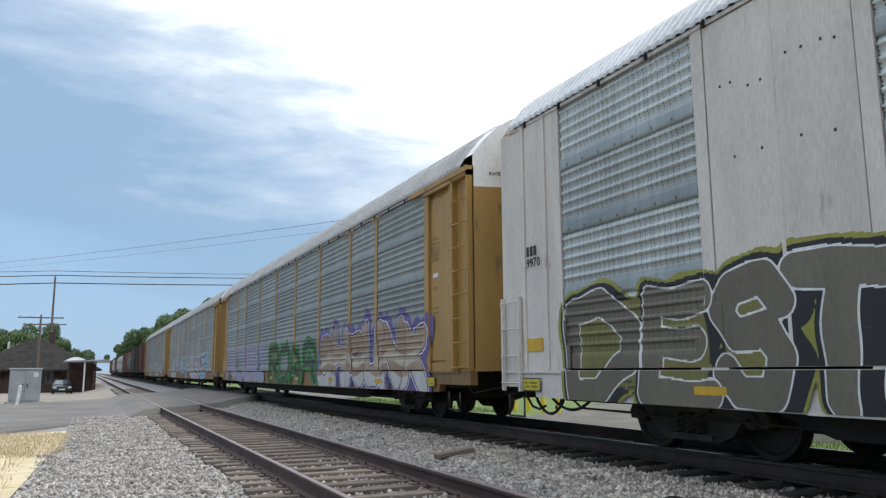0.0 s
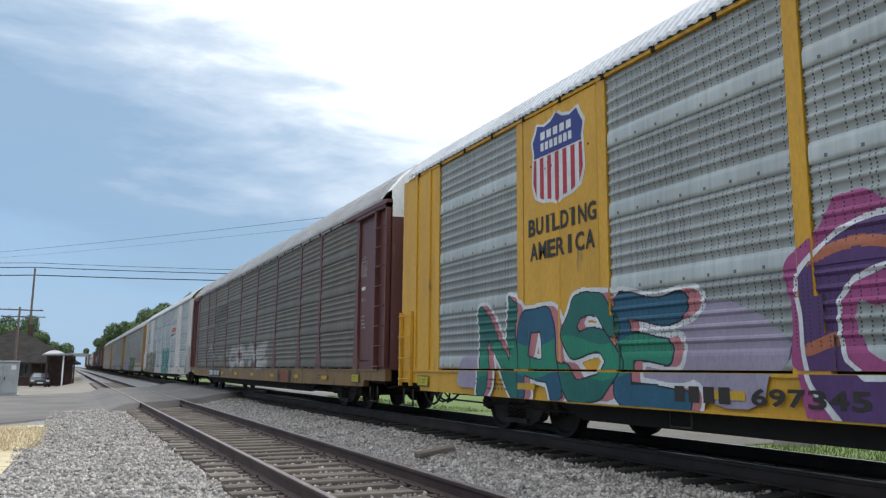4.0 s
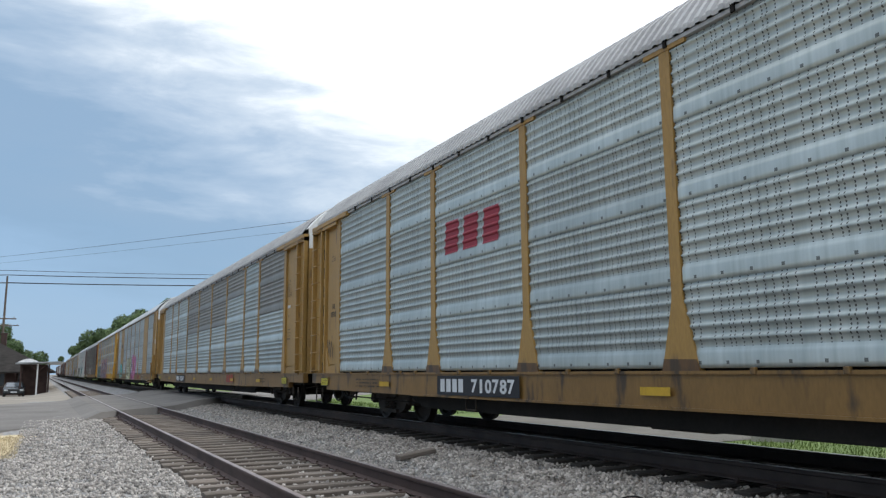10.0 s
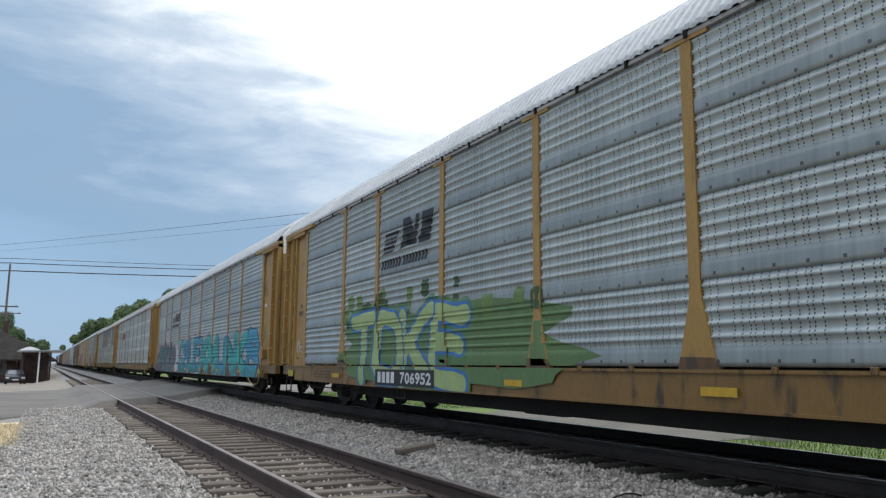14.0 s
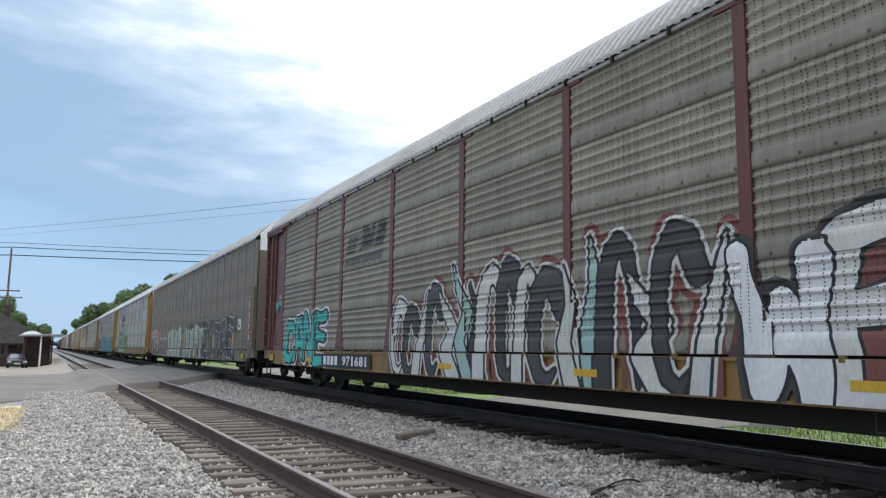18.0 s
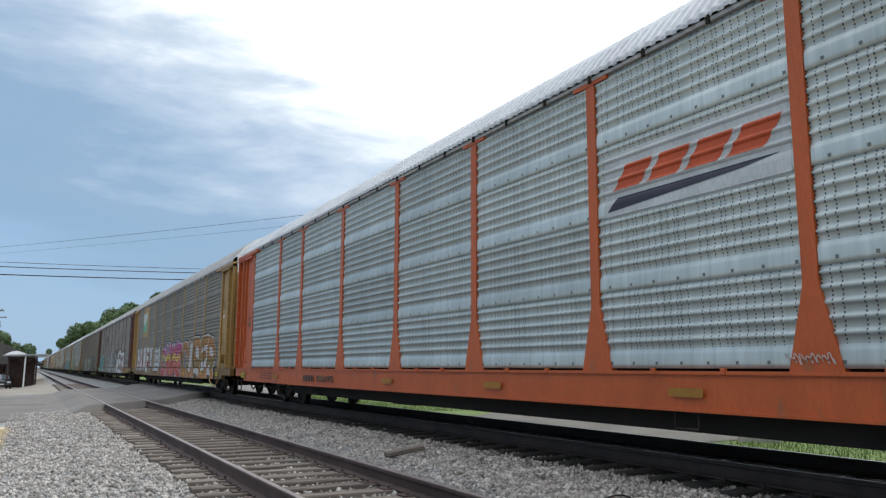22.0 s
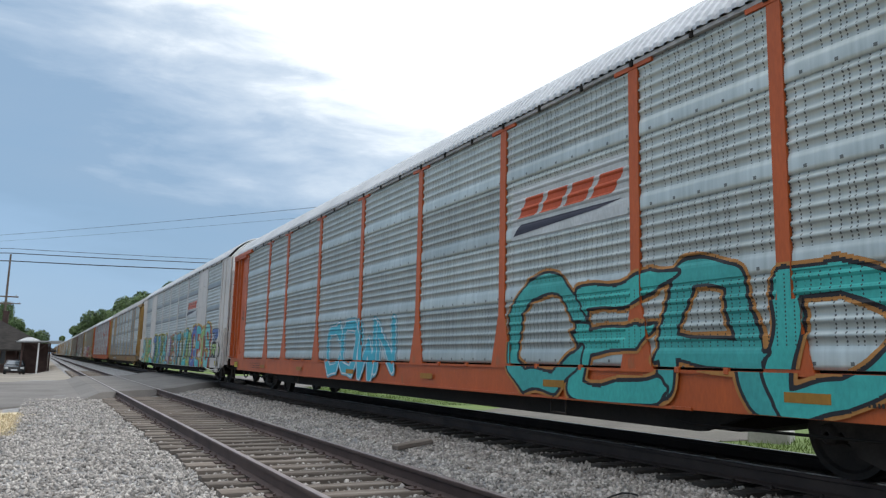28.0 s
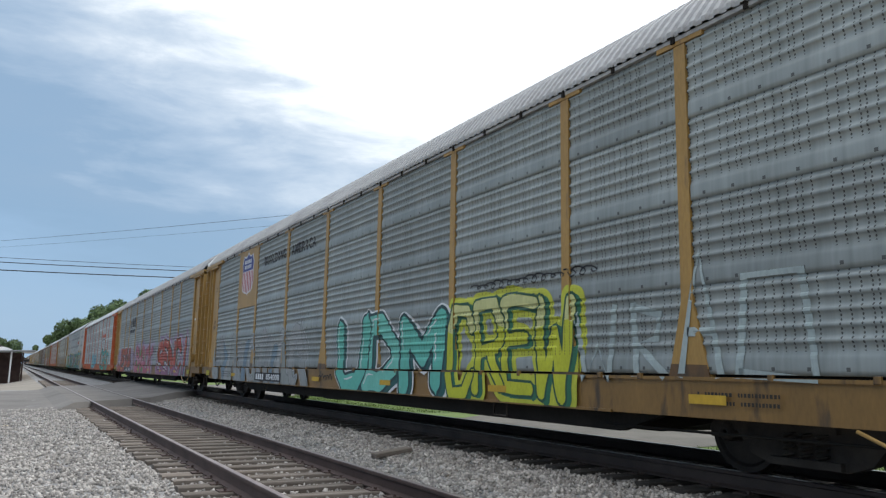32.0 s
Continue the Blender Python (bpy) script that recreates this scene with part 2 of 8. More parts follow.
TIE_DARK = surface("dark_tie", (0.020, 0.017, 0.014), (0.045, 0.038, 0.031), scale=3, grain=22, rough=0.9, bump=0.35, stretch=(0.25, 2.5, 2.5), vary=0.5)
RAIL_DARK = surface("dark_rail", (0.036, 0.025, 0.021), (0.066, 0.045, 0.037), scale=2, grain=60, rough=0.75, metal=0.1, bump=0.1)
BALLAST = surface("ballast_bed", (0.16, 0.157, 0.155), (0.32, 0.313, 0.305), scale=9, grain=24, rough=0.95, bump=0.9, spots=(0.07, 0.065, 0.06), spot_amount=0.55)
STONE_M = surface("ballast_stone", (0.24, 0.219, 0.199), (0.425, 0.393, 0.36), scale=6, grain=50, rough=0.9, bump=0.2, vary=0.95, island=True)
STONE_STAINED = surface("rust_stained_stone", (0.20, 0.176, 0.153), (0.40, 0.362, 0.325), scale=6, grain=50, rough=0.9, bump=0.2, vary=0.95, island=True, spots=(0.10, 0.07, 0.05), spot_amount=0.4)
ASPHALT = surface("old_asphalt", (0.108, 0.099, 0.091), (0.168, 0.155, 0.143), scale=0.5, grain=60, rough=0.9, bump=0.2, spots=(0.07, 0.068, 0.066), spot_amount=0.25)
DUST = surface("dusty_gravel_lot", (0.185, 0.163, 0.138), (0.275, 0.245, 0.204), scale=0.35, grain=30, rough=0.95, bump=0.3, spots=(0.18, 0.165, 0.14), spot_amount=0.3)
BALLAST_DARK = surface("fouled_ballast", (0.050, 0.040, 0.033), (0.095, 0.078, 0.065), scale=6, grain=24, rough=0.95, bump=0.9, spots=(0.08, 0.075, 0.07), spot_amount=0.2)
STRAW = surface("dry_grass_soil", (0.45, 0.37, 0.235), (0.58, 0.49, 0.33), scale=2, grain=30, rough=0.95, bump=0.5, spots=(0.24, 0.19, 0.09), spot_amount=0.4)
GRAVEL_LOT = surface("gravel_lot", (0.075, 0.069, 0.056), (0.125, 0.113, 0.094), scale=0.6, grain=30, rough=0.95, bump=0.4, spots=(0.10, 0.097, 0.09), spot_amount=0.35)
GRASS = surface("mown_grass", (0.070, 0.112, 0.022), (0.110, 0.155, 0.036), scale=0.8, grain=25, rough=0.95, bump=0.5)
CONCRETE = surface("weathered_concrete", (0.24, 0.23, 0.21), (0.34, 0.325, 0.30), scale=2, grain=30, rough=0.9, bump=0.25, spots=(0.2, 0.19, 0.17), spot_amount=0.3)


def punched_plate(name, c, rows):
    """Smooth painted plate with bands of round holes at the given heights."""
    m, N, L, b = nodes(name, 0.55, 0.0, 0.45)
    tc, sep = N("ShaderNodeTexCoord"), N("ShaderNodeSeparateXYZ")
    L(tc.outputs["Object"], sep.inputs[0])

    def calc(op, a, k=0.0, k2=0.0):
        n = N("ShaderNodeMath"); n.operation = op
        for i, v in enumerate((a, k, k2)):
            if isinstance(v, (int, float)):
                n.inputs[i].default_value = v
            else:
                L(v, n.inputs[i])
        return n.outputs[0]

    cell = 0.062
    fy = calc("SUBTRACT", calc("FRACT", calc("DIVIDE", sep.outputs["Y"], cell)), 0.5)
    fz = calc("SUBTRACT", calc("FRACT", calc("DIVIDE", sep.outputs["Z"], cell)), 0.5)
    hole = calc("LESS_THAN", calc("ADD", calc("MULTIPLY", fy, fy), calc("MULTIPLY", fz, fz)), 0.075)
    band = 0.0
    for z0, z1 in rows:
        band = calc("ADD", calc("MULTIPLY", calc("GREATER_THAN", sep.outputs["Z"], z0), calc("LESS_THAN", sep.outputs["Z"], z1)), band)
    edge = calc("MULTIPLY", calc("LESS_THAN", sep.outputs["Y"], -0.10), calc("GREATER_THAN", sep.outputs["Y"], -1.0))
    hole = calc("MULTIPLY", calc("MULTIPLY", hole, band), edge)
    nz = N("ShaderNodeTexNoise"); nz.inputs["Scale"].default_value, nz.inputs["Detail"].default_value = 1.6, 6
    mp = N("ShaderNodeMapping"); mp.inputs["Scale"].default_value = (1, 2.5, 0.5)
    L(tc.outputs["Object"], mp.inputs[0]); L(mp.outputs[0], nz.inputs["Vector"])
    base = N("ShaderNodeMix"); base.data_type = "RGBA"
    base.inputs["A"].default_value, base.inputs["B"].default_value = rgb(c), rgb(tuple(0.72 * v for v in c))
    L(nz.outputs["Fac"], base.inputs["Factor"])
    mix = N("ShaderNodeMix"); mix.data_type = "RGBA"
    mix.inputs["B"].default_value = (0.012, 0.012, 0.012, 1)
    L(base.outputs["Result"], mix.inputs["A"]); L(hole, mix.inputs["Factor"])
    L(mix.outputs["Result"], b.inputs["Base Color"])
    return m


PUNCHED = punched_plate("taupe_punched_plate", (0.150, 0.119, 0.090), ((1.05, 1.62), (2.02, 2.34), (2.72, 3.02), (3.50, 3.82), (4.28, 4.45)))
MARK_YELLOW = surface("yellow_rail_paint", (0.55, 0.36, 0.04), (0.45, 0.28, 0.03), bump=0.03)


# ---- mesh helpers ----
def part(name, data, material, parent, label="", at=(0, 0, 0)):
    ob = new(name, data)
    if material is not None:
        if not data.materials:
            data.materials.append(None)
        ob.material_slots[0].link = "OBJECT"
        ob.material_slots[0].material = material
    ob.parent = parent
    ob.location = at
    return tagged(ob, label)


def mesh_of(name, verts, faces, smooth=False):
    me = bpy.data.meshes.new(name)
    me.from_pydata(verts, [], faces)
    if smooth:
        me.polygons.foreach_set("use_smooth", [True] * len(me.polygons))
    return me


def boxes(name, spans, bevel=0.0):
    """One mesh of boxes, each (x0, x1, y0, y1, z0, z1)."""
    verts, faces = [], []
    for x0, x1, y0, y1, z0, z1 in spans:
        n = len(verts)
        verts += [(x, y, z) for z in (z0, z1) for y in (y0, y1) for x in (x0, x1)]
        faces += [[n + i for i in q] for q in ((0, 2, 3, 1), (4, 5, 7, 6), (0, 1, 5, 4), (2, 6, 7, 3), (0, 4, 6, 2), (1, 3, 7, 5))]
    me = mesh_of(name, verts, faces)
    if bevel:
        bm = bmesh.new()
        bm.from_mesh(me)
        bmesh.ops.bevel(bm, geom=bm.edges[:], offset=bevel, segments=1, affect="EDGES")
        bm.to_mesh(me)
        bm.free()
    return me


def tube(name, paths, r=0.012, sides=6):
    """Round bars along lists of points."""
    verts, faces = [], []
    for pts in paths:
        pts = [Vector(p) for p in pts]
        base = len(verts)
        for i, p in enumerate(pts):
            d = (pts[min(i + 1, len(pts) - 1)] - pts[max(i - 1, 0)]).normalized()
            a = d.cross(Vector((0.31, 0.17, 0.93))).normalized()
            b = d.cross(a)
            verts += [tuple(p + r * (math.cos(k) * a + math.sin(k) * b)) for k in (2 * math.pi * j / sides for j in range(sides))]
        for i in range(len(pts) - 1):
            for j in range(sides):
                q, k = base + i * sides, (j + 1) % sides
                faces.append((q + j, q + k, q + sides + k, q + sides + j))
        faces.append([base + j for j in range(sides)][::-1])
        faces.append([base + (len(pts) - 1) * sides + j for j in range(sides)])
    return mesh_of(name, verts, faces, True)


def lathe(name, profile, sides=28):
    """Profile of (along x, radius) spun about x."""
    verts, faces, n = [], [], len(profile)
    for j in range(sides):
        a = 2 * math.pi * j / sides
        verts += [(x, r * math.cos(a), r * math.sin(a)) for x, r in profile]
    for j in range(sides):
        k = (j + 1) % sides
        for i in range(n - 1):
            faces.append((j * n + i, j * n + i + 1, k * n + i + 1, k * n + i))
    me = mesh_of(name, verts, faces)
    return me


def prism_y(name, outline, y0, y1, cap=True):
    """Outline of (x, z) points drawn out along y."""
    n = len(outline)
    verts = [(x, y, z) for y in (y0, y1) for x, z in outline]
    faces = [(i, (i + 1) % n, n + (i + 1) % n, n + i) for i in range(n)]
    if cap:
        faces += [list(range(n))[::-1], list(range(n, 2 * n))]
    return mesh_of(name, verts, faces)


def prism_x(name, outline, x0, x1):
    """Outline of (y, z) points drawn out along x."""
    n = len(outline)
    verts = [(x, y, z) for x in (x0, x1) for y, z in outline]
    faces = [(i, (i + 1) % n, n + (i + 1) % n, n + i) for i in range(n)] + [list(range(n))[::-1], list(range(n, 2 * n))]
    return mesh_of(name, verts, faces)


CACHE = {}


def once(key, make):
    if key not in CACHE:
        CACHE[key] = make()
    return CACHE[key]


# ---- ground ----
MAIN_X, SIDING_X, SIDING_Z, GAUGE = 7.42, 3.015, -0.19, 0.755


def ground_z(x, y):
    far = min(max((y - 45) / 45, 0), 1)
    left = min(max((2.0 - x) / 3.0, 0), 1)
    right = min(max((x - 9.4) / 2.2, 0), 1)
    return -0.47 - 0.68 * far * left - 0.12 * right


def strip(name, xs, ys, zf, material, label, kind="structure", category=""):
    verts = [(x, y, zf(x, y)) for y in ys for x in xs]
    n = len(xs)
    faces = [(j * n + i, j * n + i + 1, (j + 1) * n + i + 1, (j + 1) * n + i) for j in range(len(ys) - 1) for i in range(n - 1)]
    ob = new(name, mesh_of(name, verts, faces, True))
    ob.data.materials.append(material)
    return tagged(ob, label, category or name, kind=kind)


def spread(a, b, n):
    return [a + (b - a) * i / n for i in range(n + 1)]


XS = [-2500, -900, -300, -100, -50, -25] + spread(-14, 22, 36) + [30, 50, 100, 300, 900, 2500]
YS = [-600, -200, -60] + spread(-20, 130, 75) + [150, 200, 300, 500, 900, 1600, 3000, 4500]
strip("ground", XS, YS, ground_z, DUST, "dusty pale gravel and soil ground by the railway", category="ground")


def bed_z(x, y):
    """Top of the ballast across both tracks."""
    pts = [(-0.9, -0.475), (-0.2, -0.44), (1.2, -0.40), (1.75, -0.43), (4.3, -0.43), (4.9, -0.37), (5.7, -0.275), (6.1, -0.26), (8.8, -0.25), (9.4, -0.31), (10.4, -0.60)]
    for (a, za), (b, zb) in zip(pts, pts[1:]):
        if x <= b:
            return za + (zb - za) * max(x - a, 0) / (b - a)
    return -0.6


def lumpy(x, y):
    if y > 46 and x < 1.7:
        return ground_z(x, y) - 0.04
    return bed_z(x, y) + 0.035 * noise.noise((x * 2.1, y * 2.1, 0)) * (1 if x < 1.6 or 4.4 < x < 6 else 0.3)


strip("ballast_bed", spread(-0.9, 10.4, 46), spread(-12, 60, 180) + [80, 120, 200, 400, 800], lumpy, BALLAST, "grey crushed-stone ballast bed under two tracks", category="ballast")


# darker brown strip across the main track, 5.95 to 9 m
strip("fouled_ballast", spread(5.95, 9.0, 16), spread(-12, 60, 120) + [80, 120, 200, 400, 800], lambda x, y: lumpy(x, y) + (0.012 if 6.1 < x < 8.95 else -0.005), BALLAST_DARK, "darker brown ballast between the main rails", category="ballast")


def sheet_on_ground(name, outline, lift, material, label, category):
    ob = new(name, mesh_of(name, [(x, y, ground_z(x, y) + lift) for x, y in outline], [list(range(len(outline)))]))
    ob.data.materials.append(material)
    return tagged(ob, label, category, kind="structure")


sheet_on_ground("dry_grass", [(-14, 2), (-1.0, 2), (-0.75, 10), (-0.55, 15.5), (0.15, 20.4), (-0.3, 21.4), (-1.8, 20.6), (-14, 9)], 0.03, STRAW, "sun-dried straw-yellow grass beside the ballast", "grass")
strip("lawn", spread(10.6, 12.6, 8) + [14, 17, 22, 30, 45, 70, 120], spread(-60, 420, 40), lambda x, y: ground_z(x, y) + 0.015, GRASS, "mown green grass beyond the main track", category="grass")
sheet_on_ground("gravel_drive", [(10.55, 12.8), (11.6, 12.5), (12.6, 12.3), (15, 12.4), (20, 15.5), (40, 26), (60, 60), (24, 32), (16, 25), (13.2, 22.5), (11.6, 24.5), (10.55, 24.0)], 0.03, GRAVEL_LOT, "pale gravel drive beyond the main track", "drive")


NEAR_EDGE = [(-30, 2.0), (-12, 12), (-1.8, 20.9), (0.8, 25.0), (2.6, 28.2), (4.6, 30.8), (7.5, 34.0), (10, 37.5), (24, 56)]
FAR_EDGE = [(-30, 28), (-12, 36), (-2.0, 42), (0.8, 45), (2.6, 47.2), (4.6, 49.5), (7.5, 54), (10, 58), (24, 76)]


def build_road():
    def at(edge, x):
        for (a, ya), (b, yb) in zip(edge, edge[1:]):
            if x <= b:
                return ya + (yb - ya) * (x - a) / (b - a)
        return edge[-1][1]
    profile = [(-30, -0.42), (-12, -0.42), (-3, -0.43), (0.5, -0.41), (1.2, -0.37), (1.7, -0.20), (4.5, -0.20), (5.6, -0.05), (6.3, -0.02), (8.8, -0.02), (10, -0.15), (13, -0.45), (24, -0.52)]
    verts, faces, n = [], [], 9
    for x, z in profile:
        a, b = at(NEAR_EDGE, x), at(FAR_EDGE, x)
        verts += [(x, a + (b - a) * i / (n - 1), z) for i in range(n)]
        verts += [(x, a - 0.35, z - 0.22)]
    m = n + 1
    for j in range(len(profile) - 1):
        q, r = j * m, (j + 1) * m
        faces += [(q + i, r + i, r + i + 1, q + i + 1) for i in range(n - 1)]
        faces.append((q + n, r + n, r, q))
    ob = new("road", mesh_of("road", verts, faces))
    ob.data.materials.append(ASPHALT)
    tagged(ob, "grey weathered asphalt road crossing both tracks", "road", kind="structure")


build_road()

RAIL_OUT = [(-0.07, 0), (0.07, 0), (0.07, 0.012), (0.012, 0.035), (0.012, 0.13), (0.036, 0.142), (0.036, 0.170), (0.028, 0.178), (-0.028, 0.178), (-0.036, 0.170), (-0.036, 0.142), (-0.012, 0.13), (-0.012, 0.035), (-0.07, 0.012)]


def railway_track(name, x, top, tie_top, ties_to, label, side_m, tie_m):
    base = new(name)
    base.location = (x, 0, top)
    tagged(base, label, "railway track", kind="structure")
    for side in (-1, 1):
        out = [(side * GAUGE + a, b - 0.178) for a, b in RAIL_OUT]
        part("rail", prism_y("rail", out, -30, 900), side_m, base, "rusty steel rail with a worn head")
        head = [(side * GAUGE - 0.032, 0.0), (side * GAUGE + 0.032, 0.0), (side * GAUGE + 0.028, 0.004), (side * GAUGE - 0.028, 0.004)]
        part("railhead", prism_y("railhead", head, -30, 900), HEAD_M if top < -0.1 else TREAD, base)
    rnd = random.Random(5)
    y, k = -4.0, 0
    while y < ties_to:
        if not 27.5 < y < 47.5:
            ob = part("tie", once(("tie", k % 4), lambda: tie_mesh(k % 4)), tie_m, base, at=(rnd.uniform(-0.05, 0.05), y, tie_top - top))
            ob.rotation_euler[2] = rnd.uniform(-0.012, 0.012)
            if y < 32:
                for s in (-1, 1):
                    part("tie_plate", once("plate", lambda: boxes("tie_plate", [(-0.17, 0.17, -0.09, 0.09, 0.0, 0.014), (-0.11, -0.085, -0.06, -0.03, 0.014, 0.04), (0.085, 0.11, 0.03, 0.06, 0.014, 0.04)])), side_m, ob, at=(s * GAUGE, 0, 0.0))
        y += 0.53
        k += 1
    return base


def tie_mesh(seed):
    rnd = random.Random(seed)
    xs = [-1.29, -0.9, -0.45, 0, 0.45, 0.9, 1.29]
    verts, faces = [], []
    for x in xs:
        j = [rnd.uniform(-0.012, 0.012) for _ in range(4)]
        verts += [(x, -0.115 + j[0], -0.16), (x, -0.115 + j[0], -0.012 + j[1] * 0.6), (x, -0.10, j[2] * 0.5), (x, 0.10, j[3] * 0.5), (x, 0.115 + j[2], -0.012), (x, 0.115 + j[2], -0.16)]
    for i in range(len(xs) - 1):
        faces += [(i * 6 + a, i * 6 + a + 1, i * 6 + a + 7, i * 6 + a + 6) for a in range(5)]
    faces += [[0, 1, 2, 3, 4, 5][::-1], [36 + a for a in range(6)]]
    return mesh_of("tie", verts, faces)


HEAD_M = surface("worn_rail_head", (0.20, 0.16, 0.15), (0.30, 0.26, 0.25), scale=2, grain=40, rough=0.45, metal=0.6, bump=0.0)
railway_track("siding_track", SIDING_X, SIDING_Z, -0.365, 70, "rusty siding track on weathered wooden ties", RAIL_SIDE, TIE_M)
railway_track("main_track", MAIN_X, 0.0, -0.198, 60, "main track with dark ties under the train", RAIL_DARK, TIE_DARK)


def ballast_stones(name, fields, material, label, seed):
    """Loose crushed stones on the bed, one mesh."""
    rng = np.random.default_rng(seed)
    ico = np.array([(0, 0, 1), (0.9, 0, 0.35), (0.28, 0.85, 0.35), (-0.72, 0.53, 0.35), (-0.72, -0.53, 0.35), (0.28, -0.85, 0.35), (0.6, 0.5, -0.5), (-0.7, 0.1, -0.5), (0.1, -0.8, -0.5)])
    tri = np.array([(0, 1, 2), (0, 2, 3), (0, 3, 4), (0, 4, 5), (0, 5, 1), (1, 6, 2), (2, 6, 7), (2, 7, 3), (3, 7, 4), (4, 7, 8), (4, 8, 5), (5, 8, 1), (1, 8, 6)])
    spots = []
    for x0, x1, y0, y1, n in fields:
        n = int(1.35 * n)
        spots.append(np.stack([rng.uniform(x0, x1, n), rng.uniform(y0, y1, n)], 1))
    xy = np.concatenate(spots)
    xy = xy[rng.random(len(xy)) > np.clip((xy[:, 0] - 5.75) / 1.0, 0, 1)]
    n = len(xy)
    size = rng.uniform(0.014, 0.036, n) * (1 + 0.4 * (rng.random(n) > 0.93))
    ang, sq = rng.uniform(0, 6.28, n), rng.uniform(0.55, 1.0, (n, 3))
    jit = rng.uniform(0.58, 1.32, (n, 9, 1))
    v = ico[None] * jit * sq[:, None] * size[:, None, None]
    tilt = rng.uniform(-0.7, 0.7, n)
    c, s, ct, st = np.cos(ang)[:, None], np.sin(ang)[:, None], np.cos(tilt)[:, None], np.sin(tilt)[:, None]
    x, y, z = v[..., 0], v[..., 1] * ct - v[..., 2] * st, v[..., 1] * st + v[..., 2] * ct
    z0 = np.array([lumpy(a, b) for a, b in xy]) + size * 0.35 + np.where((xy[:, 0] > 1.8) & (xy[:, 0] < 4.3), 0.012, 0.0)
    pts = np.stack([c * x - s * y + xy[:, :1], s * x + c * y + xy[:, 1:], z + z0[:, None]], -1).reshape(-1, 3)
    f = (tri[None] + 9 * np.arange(n)[:, None, None]).reshape(-1, 3)
    me = bpy.data.meshes.new(name)
    me.vertices.add(len(pts)); me.loops.add(f.size); me.polygons.add(len(f))
    me.vertices.foreach_set("co", pts.ravel())
    me.loops.foreach_set("vertex_index", f.ravel())
    me.polygons.foreach_set("loop_start", np.arange(len(f)) * 3)
    me.update(calc_edges=True)
    me.materials.append(material)
    tagged(new(name, me), label, "ballast", kind="stuff")


ballast_stones("ballast_stones", ((-0.8, 1.75, 3.5, 9, 5600), (-0.7, 1.75, 9, 16, 5600), (-0.4, 1.75, 16, 27, 4400), (4.25, 5.3, 4, 12, 3600), (4.25, 5.4, 12, 22, 2800), (4.25, 5.4, 22, 33, 1300), (1.8, 4.3, 3.5, 12, 3600), (1.8, 4.3, 12, 27, 3000)), STONE_M, "loose grey crushed ballast stones", 3)
ballast_stones("stained_stones", ((4.9, 6.62, 4, 9, 6200), (4.95, 6.62, 9, 14, 4200), (4.95, 6.6, 14, 22, 3600), (5.0, 6.55, 22, 33, 2200)), STONE_STAINED, "rust-stained ballast stones beside the main rail", 4)


# ---- autorack railcars ----
CAR_STEP, CAR_LEN, SIDE_X = 28.5, 27.2, -1.52
POSTS = [1.62, 4.48, 6.45, 9.32, 12.18, 15.04, 17.90, 20.77, 22.74, 25.68]
PANEL_Z = (0.985, 4.48)
SHEETS = 4
SHEET_H = (PANEL_Z[1] - PANEL_Z[0]) / SHEETS
RIB = [(0.0, 0.0), (0.046, 0.001), (0.058, 0.014), (0.074, 0.024), (0.092, 0.017), (0.106, 0.001)]   # height along the pitch, outward
WHEEL_R = 0.42
TRUCK_Y = (-3.55, -23.65)
REACH = {1: 0.16, -1: 0.40}   # the older cars' end cages stand out this much further, front and rear


def sheet_profile():
    """(outward, height) points of one sheet: a flat lap band, then five rolled ribs."""
    pts = [(0.0, 0.0), (0.016, 0.003), (0.018, 0.05), (0.018, 0.14), (0.013, 0.17), (0.0, 0.20)]
    pitch = (SHEET_H - 0.225) / 5
    for i in range(5):
        z0 = 0.215 + i * pitch
        pts += [(o, z0 + h * pitch / 0.125) for h, o in RIB]
    pts.append((0.0, SHEET_H))
    return pts


PROFILE = sheet_profile()


def sheet_mesh(width):
    n = len(PROFILE)
    verts = [(SIDE_X - o, y, z) for y in (0.0, -width) for o, z in PROFILE]
    faces = [(i, i + 1, n + i + 1, n + i) for i in range(n - 1)]
    return mesh_of("panel", verts, faces, True)


def roof_profile():
    half = [(-1.575, 4.54), (-1.575, 4.60), (-1.485, 4.74), (-1.305, 5.00), (-1.05, 5.25), (-0.75, 5.45), (-0.39, 5.58), (0.0, 5.63)]
    return half + [(-x, z) for x, z in half[-2::-1]]


def roof_mesh(y0, y1, pitch, depth):
    prof = roof_profile()
    n = len(prof)
    verts, faces, ys = [], [], []
    k = int((y0 - y1) / pitch)
    for i in range(k):
        a = y0 - i * pitch
        ys += [(a, 0), (a - 0.42 * pitch, 0), (a - 0.52 * pitch, depth), (a - 0.90 * pitch, depth)]
    ys.append((y1, 0))
    for y, d in ys:
        for x, z in prof:
            r = Vector((x, z - 4.2)).normalized()
            verts.append((x + r.x * d, y, z + r.y * d if z > 4.56 else z))
    for j in range(len(ys) - 1):
        faces += [(j * n + i, j * n + i + 1, (j + 1) * n + i + 1, (j + 1) * n + i) for i in range(n - 1)]
    return mesh_of("roof", verts, faces)


